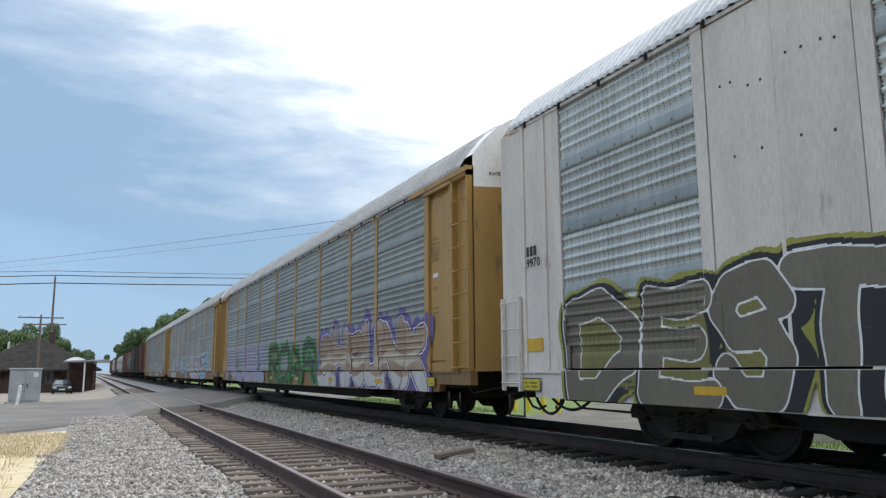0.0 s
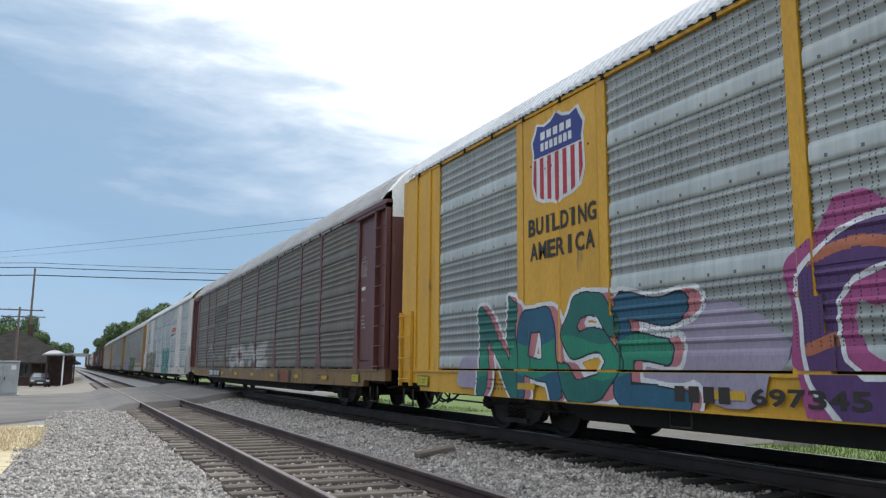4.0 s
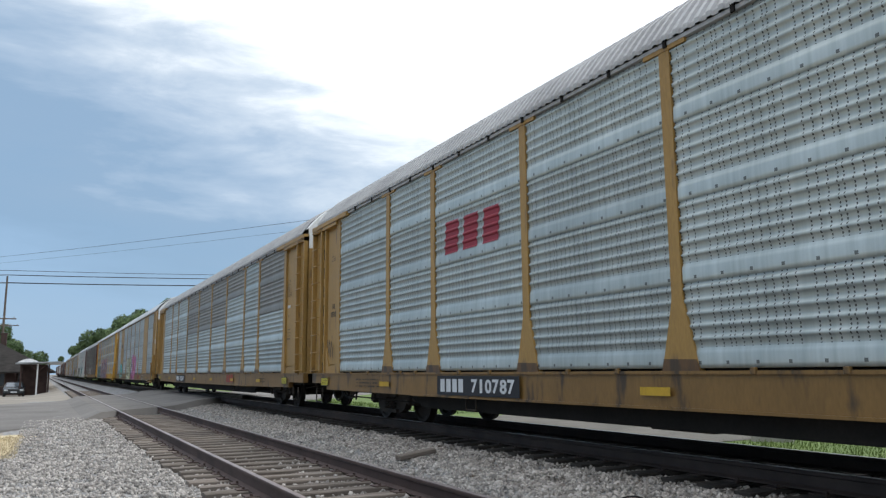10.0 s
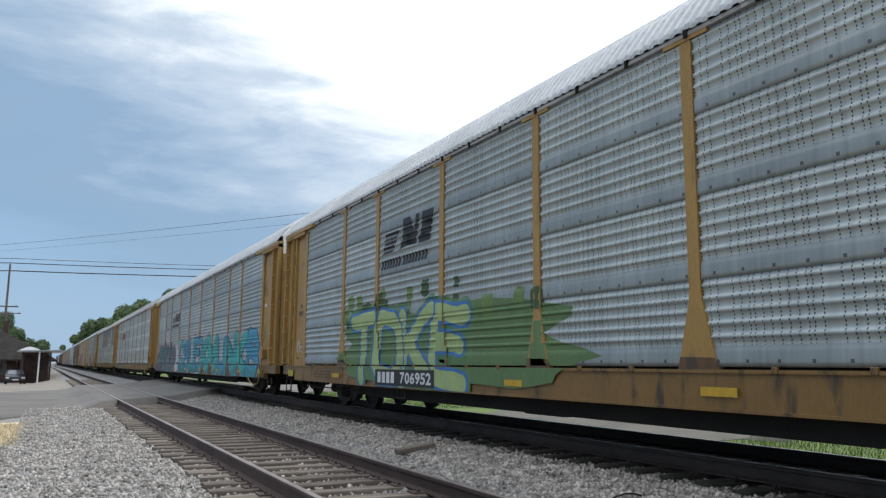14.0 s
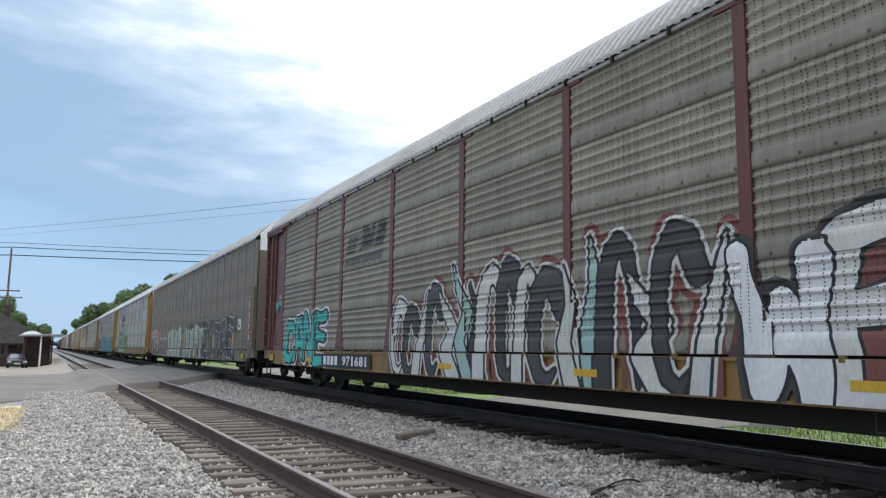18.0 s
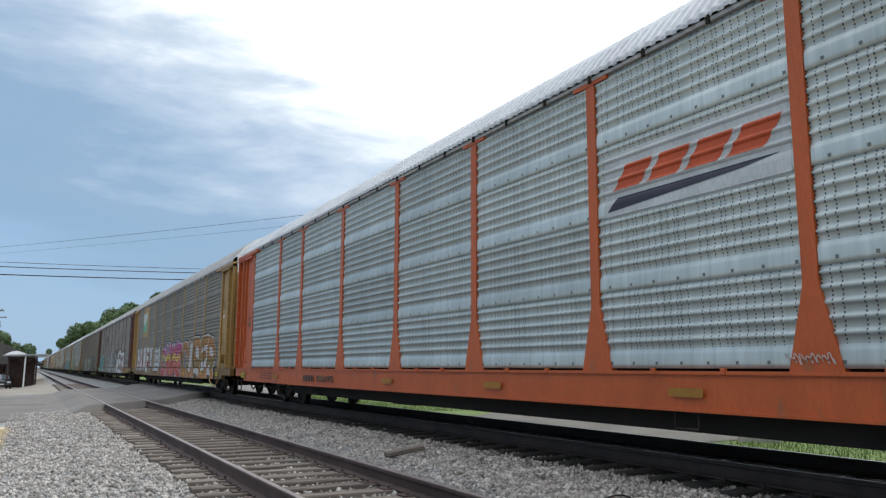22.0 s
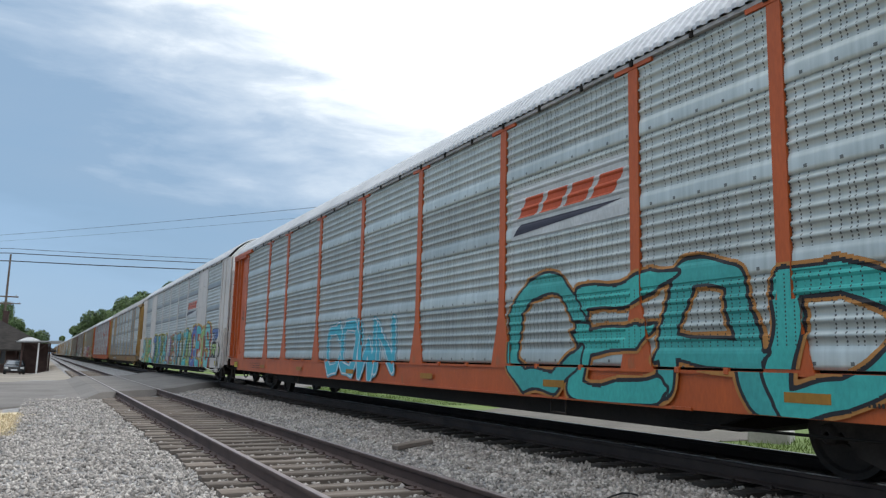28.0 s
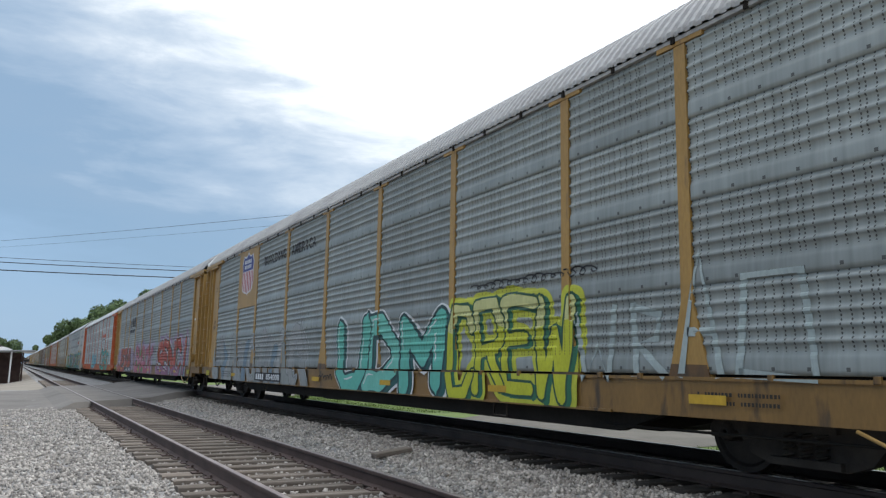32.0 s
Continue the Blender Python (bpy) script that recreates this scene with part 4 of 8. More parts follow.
def end_section(car, colour, way, flush, chain=True):
    """Side of the car between its end post and the corner, with ladder and recess."""
    ext = 0.0 if flush else REACH[way]

    def y(d):
        return ext - d if way > 0 else -CAR_LEN - ext + d

    def span(x0, x1, d0, d1, z0, z1):
        return (x0, x1, min(y(d0), y(d1)), max(y(d0), y(d1)), z0, z1)
    S = SIDE_X
    if flush:
        part("end_plate", once(("eplate", way), lambda: boxes("end_plate", [span(S - 0.03, S + 0.02, 0.02, 1.56, 0.95, 4.52)], 0.008)), colour, car)
        for d in (0.70, 1.30):
            part("corner_rib", once(("crib", way, d), lambda: boxes("corner_rib", [span(S - 0.06, S - 0.03, d, d + 0.05, 0.95, 4.5)], 0.006)), colour, car)
        lad = part("ladder", once(("flad", way), lambda: boxes("ladder", [span(S - 0.10, S - 0.04, d, d + 0.045, 0.66, 2.06) for d in (0.06, 0.56)])), colour, car)
        top, count = 2.0, 4
        steps = [0.78 + 0.40 * i for i in range(count)]
        wide, d0 = 0.50, 0.06
    else:
        part("recess", once(("recess", way), lambda: boxes("recess", [span(S + 0.05, S + 0.14, 0.0, 1.60 + ext, 0.95, 4.50)])), colour, car)
        part("door_panel", once(("fold", way), lambda: boxes("door_panel", [span(S + 0.02, S + 0.06, 0.95, 1.40 + ext, 1.14, 4.28)], 0.014)), colour, car, "smooth folded door panel")
        part("door_track", once(("dtrack", way), lambda: boxes("door_track", [span(S - 0.03, S + 0.10, 0.80, 0.87, 0.95, 4.50)])), colour, car)
        part("corner_plate", once(("cplate", way), lambda: boxes("corner_plate", [span(S + 0.02, S + 0.10, 0.0, 0.76, 1.02, 4.50)])), colour, car)
        if way > 0:
            part("slot", once(("slot", way), lambda: boxes("slot", [span(S - 0.02, S + 0.098, 0.735, 0.798, 1.0, 4.45)])), BLACK, car, "dark toothed gap beside the ladder")
            for z in (1.3, 1.75, 2.2, 2.65, 3.1, 3.55, 4.0):
                part("hinge", once("hinge", lambda: boxes("hinge", [(S - 0.03, S + 0.02, ext - 0.80, ext - 0.765, -0.09, 0.09)])), colour, car, at=(0, 0, z))
        part("header", once(("header", way), lambda: boxes("header", [span(S - 0.10, S + 0.12, 0.0, 2.25 + ext, 4.44, 4.535), span(S - 0.08, S + 0.12, 0.0, 1.55 + ext, 4.36, 4.44)])), colour, car)
        part("foot_bracket", once(("foot", way), lambda: prism_x("foot_bracket", [(y(1.58 + ext), 0.95), (y(1.58 + ext), 1.12), (y(1.10), 1.12), (y(0.92), 1.60), (y(0.88), 1.60), (y(0.88), 0.95)], S + 0.0, S + 0.06)), colour, car)
        lad = part("ladder", once(("lad", way), lambda: boxes("ladder", [span(S - 0.08, S + 0.04, d, d + 0.07, 0.97, 4.46) for d in (0.0, 0.62)])), colour, car)
        steps = [1.02 + 0.42 * i for i in range(9)]
        wide, d0 = 0.58, 0.05
    if way < 0 and flush:
        loops = [[(S - 0.09 - 0.02 * math.sin(a * 2), y(1.28) + 0.09 * math.cos(a), 1.45 + 0.17 * math.sin(a)) for a in [i * 0.45 for i in range(15)]], [(S - 0.09, y(1.20), 1.5), (S - 0.10, y(1.02), 1.25), (S - 0.09, y(0.98), 1.05)], [(S - 0.09, y(1.28), 1.3), (S - 0.10, y(1.26), 0.9), (S - 0.09, y(1.30), 0.52), (S - 0.09, y(2.2), 0.50), (S - 0.09, y(3.4), 0.56)]]
        part("brake_chain", once("bchainf", lambda: tube("brake_chain", loops, 0.022, 6)), colour, car, "brake chain and hook by the end plate")
        part("brake_box", once("bboxf", lambda: boxes("brake_box", [(S - 0.12, S - 0.02, y(1.28) - 0.09, y(1.28) + 0.09, 1.05, 1.32)], 0.02)), colour, car)
        part("chain_guide", once("cguidef", lambda: boxes("chain_guide", [(S - 0.12, S - 0.02, y(1.28) - 0.14, y(1.28) + 0.14, 0.42, 0.56)], 0.02)), colour, car)
    if way < 0 and not flush and chain:
        lever = [[(S - 0.05, y(1.40), 1.30), (S - 0.10, y(1.42), 1.52), (S - 0.09, y(1.38), 1.72), (S - 0.05, y(1.34), 1.80)], [(S - 0.10, y(1.42), 1.52), (S - 0.12, y(1.28), 1.42), (S - 0.10, y(1.22), 1.22)]]
        part("brake_lever", once("blever", lambda: tube("brake_lever", lever, 0.028, 6)), colour, car, "hand-brake lever by the end door")
        part("brake_box", once("bbox", lambda: boxes("brake_box", [(S - 0.12, S + 0.02, y(1.47), y(1.27), 1.14, 1.42)] if y(1.47) < y(1.27) else [(S - 0.12, S + 0.02, y(1.27), y(1.47), 1.14, 1.42)], 0.02)), colour, car, "grimy hand-brake box")
        sag = [(S - 0.10, y(1.36), 1.14), (S - 0.11, y(1.40), 0.86), (S - 0.09, y(1.55), 0.60), (S - 0.09, y(1.85), 0.40), (S - 0.09, y(2.3), 0.34), (S - 0.09, y(2.8), 0.44), (S - 0.08, y(3.1), 0.56)]
        part("brake_chain", once("bchain", lambda: tube("brake_chain", [sag], 0.018, 6)), colour, car, "brake chain sagging below the sill")
    for z in steps:
        part("rung", once(("rung", round(wide, 2)), lambda: rung_mesh(wide)), colour, lad, at=(-0.03, max(y(d0), y(d0 + wide)), z))


TRAIN = {}


def train_s(t):
    u = t / 16 - 1
    return 250.203 + 237.753 * u - 2.701 * u * u - 1.072 * u ** 3


def add(n, off, car):
    TRAIN[n] = (car, off)
    return car


SM = "smooth"
add(-3, 0, railcar(-3, TAN, ZINC_OLD, chain=False, label="tan autorack railcar with dull galvanised panels and faded graffiti"))
add(-2, 0, railcar(-2, TAN, ZINC_OLD, chain=False, label="tan autorack railcar with dull panels and pale graffiti"))
add(-1, 0, railcar(-1, TAN, ZINC_OLD, chain=False, label="tan autorack railcar with green and purple graffiti"))
add(0, -0.22, railcar(0, GREY, ZINC, flush=True, bays={1: SM, 7: SM}, hood=TAN, label="light grey autorack railcar with grey outlined graffiti"))
add(1, 0.1, railcar(1, BROWN, ZINC_GRIME, sill=TAN_SILL, chain=False, label="dark brown autorack railcar with grimy panels and white graffiti"))
add(2, 0.22, railcar(2, YELLOW, ZINC_LAPS, flush=True, bays={1: SM}, low=0.07, label="bright yellow autorack railcar with a shield emblem and graffiti"))
add(3, 0.42, railcar(3, TAN, ZINC, flush=True, bays={1: SM, 7: SM}, label="tan autorack railcar with flush ends and pink graffiti"))
add(4, -0.05, railcar(4, TAN, ZINC_LIGHT, sheets_by_bay={(i, k): ZINC_SHADE for i in (3, 4, 5, 6, 8) for k in (2, 3) if not (i == 6 and k == 2)}, low=0.13, chain=False, label="tan autorack railcar with bright galvanised panels"))
add(5, -0.03, railcar(5, TAN, ZINC_LIGHT, low=0.13, label="tan autorack railcar with clean galvanised panels"))
add(6, -0.08, railcar(6, TAN, ZINC, bright_roof=True, low=0.10, label="tan autorack railcar covered in turquoise graffiti"))
add(7, -0.12, railcar(7, TAN, ZINC, bright_roof=True, low=0.10, label="tan autorack railcar with green and blue graffiti"))
add(8, -0.14, railcar(8, low=0.20, colour=TAUPE, sheet=ZINC_BROWN, flush=True, narrow=True, roof=ROOF_DULL, label="taupe autorack railcar with pale green graffiti"))
add(9, -0.36, railcar(9, BROWN, ZINC_WORN, low=0.14, sill=TAN_SILL, chain=False, label="dark brown autorack railcar with white and black graffiti"))
add(10, -0.34, railcar(10, TAN, ZINC_BROWN, low=0.08, bays={1: "top_smooth"}, label="tan autorack railcar with grimy panels and large white letters"))
add(11, -0.34, railcar(11, ORANGE, ZINC_LIGHT, low=0.20, chain=False, label="orange autorack railcar with clean galvanised panels"))
# lowest row, bays 3-6: grime and shade near the ground, as darker sheets
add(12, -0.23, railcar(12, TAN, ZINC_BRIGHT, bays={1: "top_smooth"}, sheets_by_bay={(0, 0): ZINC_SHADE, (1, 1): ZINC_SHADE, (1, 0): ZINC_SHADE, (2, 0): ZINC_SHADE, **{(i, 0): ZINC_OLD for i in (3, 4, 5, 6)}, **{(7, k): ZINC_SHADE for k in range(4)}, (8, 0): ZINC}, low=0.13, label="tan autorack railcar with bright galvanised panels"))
add(13, -0.3, railcar(13, GREY, ZINC_BRIGHT, flush=True, bays={1: SM, 7: SM}, low=0.07, label="light grey autorack railcar covered in colourful graffiti"))
add(14, -0.1, railcar(14, ORANGE, ZINC_LIGHT, low=0.20, chain=False, label="orange autorack railcar with turquoise tags"))
add(15, -0.09, railcar(15, TAN, ZINC_OLD, low=0.13, label="tan autorack railcar with pink and red graffiti"))
add(16, 0.14, railcar(16, TAN, ZINC_OLD, bays={1: "top_smooth"}, low=0.13, label="tan autorack railcar with mint and yellow graffiti"))


# ---- lettering, emblems and spray paint on the railcars ----
# Shapes are drawn in (u, z): u metres back from the car's front corner, z above the rail, and then laid onto the ribbed side.
def flat_paint(name, c, rough=0.6):
    return surface(name, c, tuple(0.82 * v for v in c), scale=2.5, grain=30, rough=rough, bump=0.03, stretch=(1, 1, 0.5))


INK = {}


def ink(c, punched=None):
    """Spray paint of one colour, made once; punched: over perforated sheet, True where the car has smooth bays, "plates" on punched plates."""
    if (c, punched) not in INK:
        m = flat_paint("spray_paint", tuple(0.9 * v for v in c))
        if punched is not None:
            punch(m, punched)
        INK[c, punched] = m
    return INK[c, punched]


def punch(m, smooth_bays):
    """The sheet's small holes show through the paint, but not on the sill or the smooth bays."""
    nt = m.node_tree
    N, L = nt.nodes.new, nt.links.new
    b = nt.nodes["Principled BSDF"]
    tc, sep = N("ShaderNodeTexCoord"), N("ShaderNodeSeparateXYZ")
    L(tc.outputs["Object"], sep.inputs[0])

    def calc(op, a, k=0.0):
        n = N("ShaderNodeMath"); n.operation = op
        for i, v in enumerate((a, k)):
            if isinstance(v, (int, float)):
                n.inputs[i].default_value = v
            else:
                L(v, n.inputs[i])
        return n.outputs[0]

    y, z = sep.outputs["Y"], sep.outputs["Z"]
    cy = calc("MULTIPLY", calc("SUBTRACT", calc("FRACT", calc("DIVIDE", calc("ADD", y, calc("MULTIPLY", calc("FRACT", calc("DIVIDE", y, 0.62)), 0.06)), 0.105)), 0.5), 12.0)
    cz = calc("MULTIPLY", calc("SUBTRACT", calc("FRACT", calc("DIVIDE", z, 0.037)), 0.5), 3.6)
    hole = calc("LESS_THAN", calc("ADD", calc("MULTIPLY", cy, cy), calc("MULTIPLY", cz, cz)), 1.0)
    if smooth_bays == "plates":
        fy, fz = (calc("SUBTRACT", calc("FRACT", calc("DIVIDE", v, 0.062)), 0.5) for v in (y, z))
        hole = calc("LESS_THAN", calc("ADD", calc("MULTIPLY", fy, fy), calc("MULTIPLY", fz, fz)), 0.06)
        hole = calc("MULTIPLY", calc("MULTIPLY", hole, calc("GREATER_THAN", z, 1.05)), calc("LESS_THAN", z, 1.62))
        bay = calc("FRACT", calc("DIVIDE", calc("ADD", calc("MULTIPLY", y, -1.0), -0.62), 1.1845))
        hole = calc("MULTIPLY", hole, calc("LESS_THAN", calc("ABSOLUTE", calc("SUBTRACT", bay, 0.5)), 0.40))
    lap = calc("FRACT", calc("DIVIDE", calc("SUBTRACT", z, PANEL_Z[0]), SHEET_H))
    if smooth_bays != "plates":
        hole = calc("MULTIPLY", calc("MULTIPLY", hole, calc("GREATER_THAN", lap, 0.24)), calc("GREATER_THAN", z, 1.0))
    for a, c in ((4.40, 6.55), (20.69, 22.82)) if smooth_bays is True else ():
        hole = calc("MULTIPLY", hole, calc("GREATER_THAN", calc("ABSOLUTE", calc("ADD", y, (a + c) / 2)), (c - a) / 2))
    hole = calc("MULTIPLY", hole, calc("LESS_THAN", calc("ABSOLUTE", calc("ADD", y, 13.61)), 11.9))
    old = b.inputs["Base Color"].links[0].from_socket
    mix = N("ShaderNodeMix"); mix.data_type = "RGBA"
    mix.inputs["B"].default_value = (0.022, 0.022, 0.022, 1)
    L(old, mix.inputs["A"]); L(calc("MULTIPLY", hole, 0.9), mix.inputs["Factor"])
    L(mix.outputs["Result"], b.inputs["Base Color"])


K_, W_ = (0.018, 0.018, 0.022), (0.66, 0.67, 0.68)
PINK, RED, DRED = (0.50, 0.10, 0.30), (0.48, 0.06, 0.04), (0.26, 0.02, 0.03)
TEAL, CYAN = (0.05, 0.42, 0.38), (0.07, 0.42, 0.55)
GREEN, OLIVE, DTEAL = (0.05, 0.34, 0.12), (0.16, 0.19, 0.04), (0.01, 0.17, 0.17)
ORNG, TAUP, LILAC = (0.42, 0.16, 0.03), (0.135, 0.12, 0.095), (0.36, 0.29, 0.42)
CREAM, GREYP, SKY, VIO = (0.56, 0.55, 0.36), (0.36, 0.38, 0.40), (0.12, 0.30, 0.48), (0.09, 0.04, 0.14)
STENCIL, BRICK, SIGNY, MARK = (0.03, 0.025, 0.02), (0.36, 0.05, 0.03), (0.50, 0.42, 0.04), (0.55, 0.34, 0.03)


def z_lines(z0, z1):
    lines = [0.955, 0.985, 1.30, 1.62]
    for k in range(SHEETS):
        lines += [PANEL_Z[0] + k * SHEET_H + z for _, z in PROFILE]
    return [z for z in sorted(set(round(z, 4) for z in lines)) if z0 < z < z1]


def bays_narrow(bays):
    return len(bays) == 9


def outward(z, u, smooth_bays, flush):
    """How far the car's side stands out at a place."""
    if z < 0.97:
        return 0.057
    half = 0.249 if z < 1.295 else (0.159 if z < 1.615 else 0.074)
    if not bays_narrow(smooth_bays) and any(abs(u - p) < half for p in POSTS):
        return 0.034
    for i, (a, b) in enumerate(zip(POSTS, POSTS[1:])):
        if a < u < b:
            kind = smooth_bays.get(i, "sheet")
            if kind == "smooth" or (kind == "top_smooth" and z > PANEL_Z[0] + 2 * SHEET_H):
                return 0.029
            zz = (z - PANEL_Z[0]) % SHEET_H
            for (o0, z0), (o1, z1) in zip(PROFILE, PROFILE[1:]):
                if z0 <= zz <= z1 and z1 > z0:
                    return o0 + (o1 - o0) * (zz - z0) / (z1 - z0)
            return 0.012
    return 0.032 if flush else 0.0


CAR_STYLE = {}
PAINT_SHIFT = {0: -0.12, 1: -0.1, 2: 0.12, 3: 0.42, 4: 0.05, 5: -0.13, 6: 0.02, 7: -0.32, 8: -0.14, 9: -0.21, 10: -0.34, 11: -0.04, 12: -0.23, 13: -0.2, 14: -0.1, 15: -0.24, 16: -0.06}   # metres back along the car


def lay(n, name, bm, colour, layer=0, label="", cut=True):
    """Wrap a flat drawing (x = u, y = z) round the car's side and hang it on the car as one part."""
    car = TRAIN[n][0]
    flush, bays = CAR_STYLE[n]
    if not bm.verts:
        bm.free()
        return None
    bmesh.ops.bisect_plane(bm, geom=bm.verts[:] + bm.edges[:] + bm.faces[:], plane_co=(0, 0.575, 0), plane_no=(0, 1, 0), clear_inner=True)
    if not bm.verts:
        bm.free()
        return None
    for v in bm.verts:
        v.co.x += PAINT_SHIFT.get(n, 0.0)
    us, zs = [v.co.x for v in bm.verts], [v.co.y for v in bm.verts]
    if cut:
        for z in z_lines(min(zs), max(zs)):
            bmesh.ops.bisect_plane(bm, geom=bm.verts[:] + bm.edges[:] + bm.faces[:], plane_co=(0, z, 0), plane_no=(0, 1, 0))
        for p in POSTS:
            for d in (-0.25, -0.16, -0.075, 0.075, 0.16, 0.25):
                if min(us) < p + d < max(us):
                    bmesh.ops.bisect_plane(bm, geom=bm.verts[:] + bm.edges[:] + bm.faces[:], plane_co=(p + d, 0, 0), plane_no=(1, 0, 0))
        gone = [f for f in bm.faces if 0.953 < f.calc_center_median().y < 0.987]
        bmesh.ops.delete(bm, geom=gone, context="FACES")
    for v in bm.verts:
        u, z = v.co.x, v.co.y
        up = STRETCH if flush and z > 0.985 and not bays_narrow(bays) else 1.0
        v.co = (SIDE_X - outward(z, u, bays, flush) - 0.003 - 0.0022 * layer, -u, 0.985 + (z - 0.985) * up)
    bm.normal_update()
    me = bpy.data.meshes.new(name)
    bm.to_mesh(me)
    bm.free()
    return part(name, me, ink(colour), car, label)


def drawing(polys):
    bm = bmesh.new()
    for pts in polys:
        try:
            bm.faces.new([bm.verts.new((u, z, 0)) for u, z in pts])
        except ValueError:
            pass
    bmesh.ops.triangulate(bm, faces=bm.faces[:])
    return bm


def rect(u0, z0, u1, z1, lean=0.0):
    return [(u0, z0), (u1, z0), (u1 + lean, z1), (u0 + lean, z1)]


GLYPHS = {}


def glyph(ch, fat, res=3):
    """A letter of the built-in font as (points, faces), scaled to a unit box, thickened by fat."""
    key = (ch, fat)
    if key not in GLYPHS:
        cu = bpy.data.curves.new("letter", "FONT")
        cu.body, cu.size, cu.offset, cu.resolution_u = ch, 1.0, fat, res
        ob = new("letter", cu)
        me = bpy.data.meshes.new_from_object(ob)
        pts = [tuple(v.co[:2]) for v in me.vertices]
        faces = [tuple(p.vertices) for p in me.polygons]
        bpy.data.objects.remove(ob)
        bpy.data.curves.remove(cu)
        bpy.data.meshes.remove(me)
        GLYPHS[key] = (pts, faces)
    return GLYPHS[key]


def letters(text, u0, u1, z0, z1, fat=0.0, grow=0.0, seed=0, wild=0.0, shift=(0, 0), slope=0.0):
    """Letters side by side in a box of (u, z); grow thickens them outside that box."""
    bm = bmesh.new()
    rnd = random.Random(seed)
    n = len(text)
    cell = (u1 - u0) / n
    for i, ch in enumerate(text):
        dz0, dz1, lean, turn, wide = (rnd.uniform(-1, 1) * wild for _ in range(5))
        if ch == " ":
            continue
        ref, _ = glyph(ch, fat)
        xs, ys = [p[0] for p in ref], [p[1] for p in ref]
        x0, x1, y0, y1 = min(xs), max(xs), min(ys), max(ys)
        pts, faces = glyph(ch, round(fat + grow, 4))
        a = u0 + i * cell - cell * 0.04 * wide
        w = cell * (0.90 if not wild else 0.93 + 0.06 * wide)
        b0, h = z0 + 0.06 * (z1 - z0) * dz0, (z1 - z0) * (1 + 0.10 * dz1)
        if ch in "I.!1":
            a, w = a + 0.28 * w, 0.40 * w
        vs = []
        for x, y in pts:
            fx, fy = (x - x0) / (x1 - x0), (y - y0) / (y1 - y0)
            fx += 0.12 * lean * (fy - 0.5)
            fy += 0.10 * turn * (fx - 0.5)
            vs.append(bm.verts.new((a + fx * w + shift[0], b0 + fy * h + shift[1] + slope * (a - u0 + fx * w), 0)))
        for f in faces:
            try:
                bm.faces.new([vs[k] for k in f])
            except ValueError:
                pass
    return bm


def blob(u0, u1, z0, z1, seed=0, bumps=18, rough=0.16):
    """An uneven sprayed patch."""
    rnd = random.Random(seed)
    k = bumps * 3
    ph = [rnd.uniform(0, 6.28) for _ in range(4)]
    out = []
    for i in range(k):
        a = 2 * math.pi * i / k
        r = 1 + rough * (math.sin(bumps / 2 * a + ph[0]) * 0.5 + math.sin(5 * a + ph[1]) * 0.4 + rnd.uniform(-0.3, 0.3))
        ca, sa = math.cos(a), math.sin(a)
        sq = (abs(ca) ** 4 + abs(sa) ** 4) ** -0.25
        out.append(((u0 + u1) / 2 + (u1 - u0) / 2 * r * ca * sq, max((z0 + z1) / 2 + (z1 - z0) / 2 * r * sa * sq, 0.57)))
    mid = ((u0 + u1) / 2, (z0 + z1) / 2)
    return drawing([(mid, a, b) for a, b in zip(out, out[1:] + out[:1])])


# letters as brush skeletons: strokes of points on a grid of ten by ten, thickened into painted shapes
SKELETON = {
    "A": "00 29 69 90|13 83", "B": "00 09 69 87 65 05|65 83 71 60 00", "C": "97 79 29 07 02 20 70 92", "D": "00 09 49 86 83 40 00",
    "E": "90 00 09 99|05 75", "F": "00 09 99|05 75", "G": "97 79 29 07 02 20 70 93 53", "H": "00 09|90 99|05 95", "I": "50 59",
    "J": "99 92 70 20 02", "K": "00 09|99 04|25 90", "L": "09 00 90", "M": "00 09 54 99 90", "N": "00 09 90 99",
    "O": "29 07 02 20 70 92 97 79 29", "P": "00 09 79 97 94 73 03", "R": "00 09 79 97 95 74 04|44 90", "S": "97 79 29 07 25 75 93 70 20 02",
    "T": "09 99|59 50", "U": "09 02 20 70 92 99", "V": "09 50 99", "W": "09 20 56 80 99", "X": "00 99|09 90", "Y": "09 54 99|54 50",
    "Z": "09 99 00 90", "2": "07 29 69 96 00 90"}


def rows_between(z0, z1):
    """Heights at which a drawing on the side is cut, following the ribs."""
    base = [z0] + z_lines(z0, z1) + [z1]
    rows = [z0]
    for a, b in zip(base, base[1:]):
        k = max(1, math.ceil((b - a) / 0.018))
        rows += [a + (b - a) * q / k for q in range(1, k + 1)]
    return np.array(rows)


def capsule(U, Z, a, b, ra, rb, square=False):
    """Signed distance to a stroke from a to b whose half-width runs from ra to rb."""
    dx, dz = b[0] - a[0], b[1] - a[1]
    n2 = dx * dx + dz * dz + 1e-9
    t = ((U - a[0]) * dx + (Z - a[1]) * dz) / n2
    tc = np.clip(t, 0, 1)
    if square:
        n = math.sqrt(n2)
        across = np.abs((U - a[0]) * dz - (Z - a[1]) * dx) / n
        along = np.abs(t - 0.5) * n - n / 2
        return np.maximum(across - ra, along - ra)
    return np.hypot(U - a[0] - tc * dx, Z - a[1] - tc * dz) - (ra + (rb - ra) * tc)


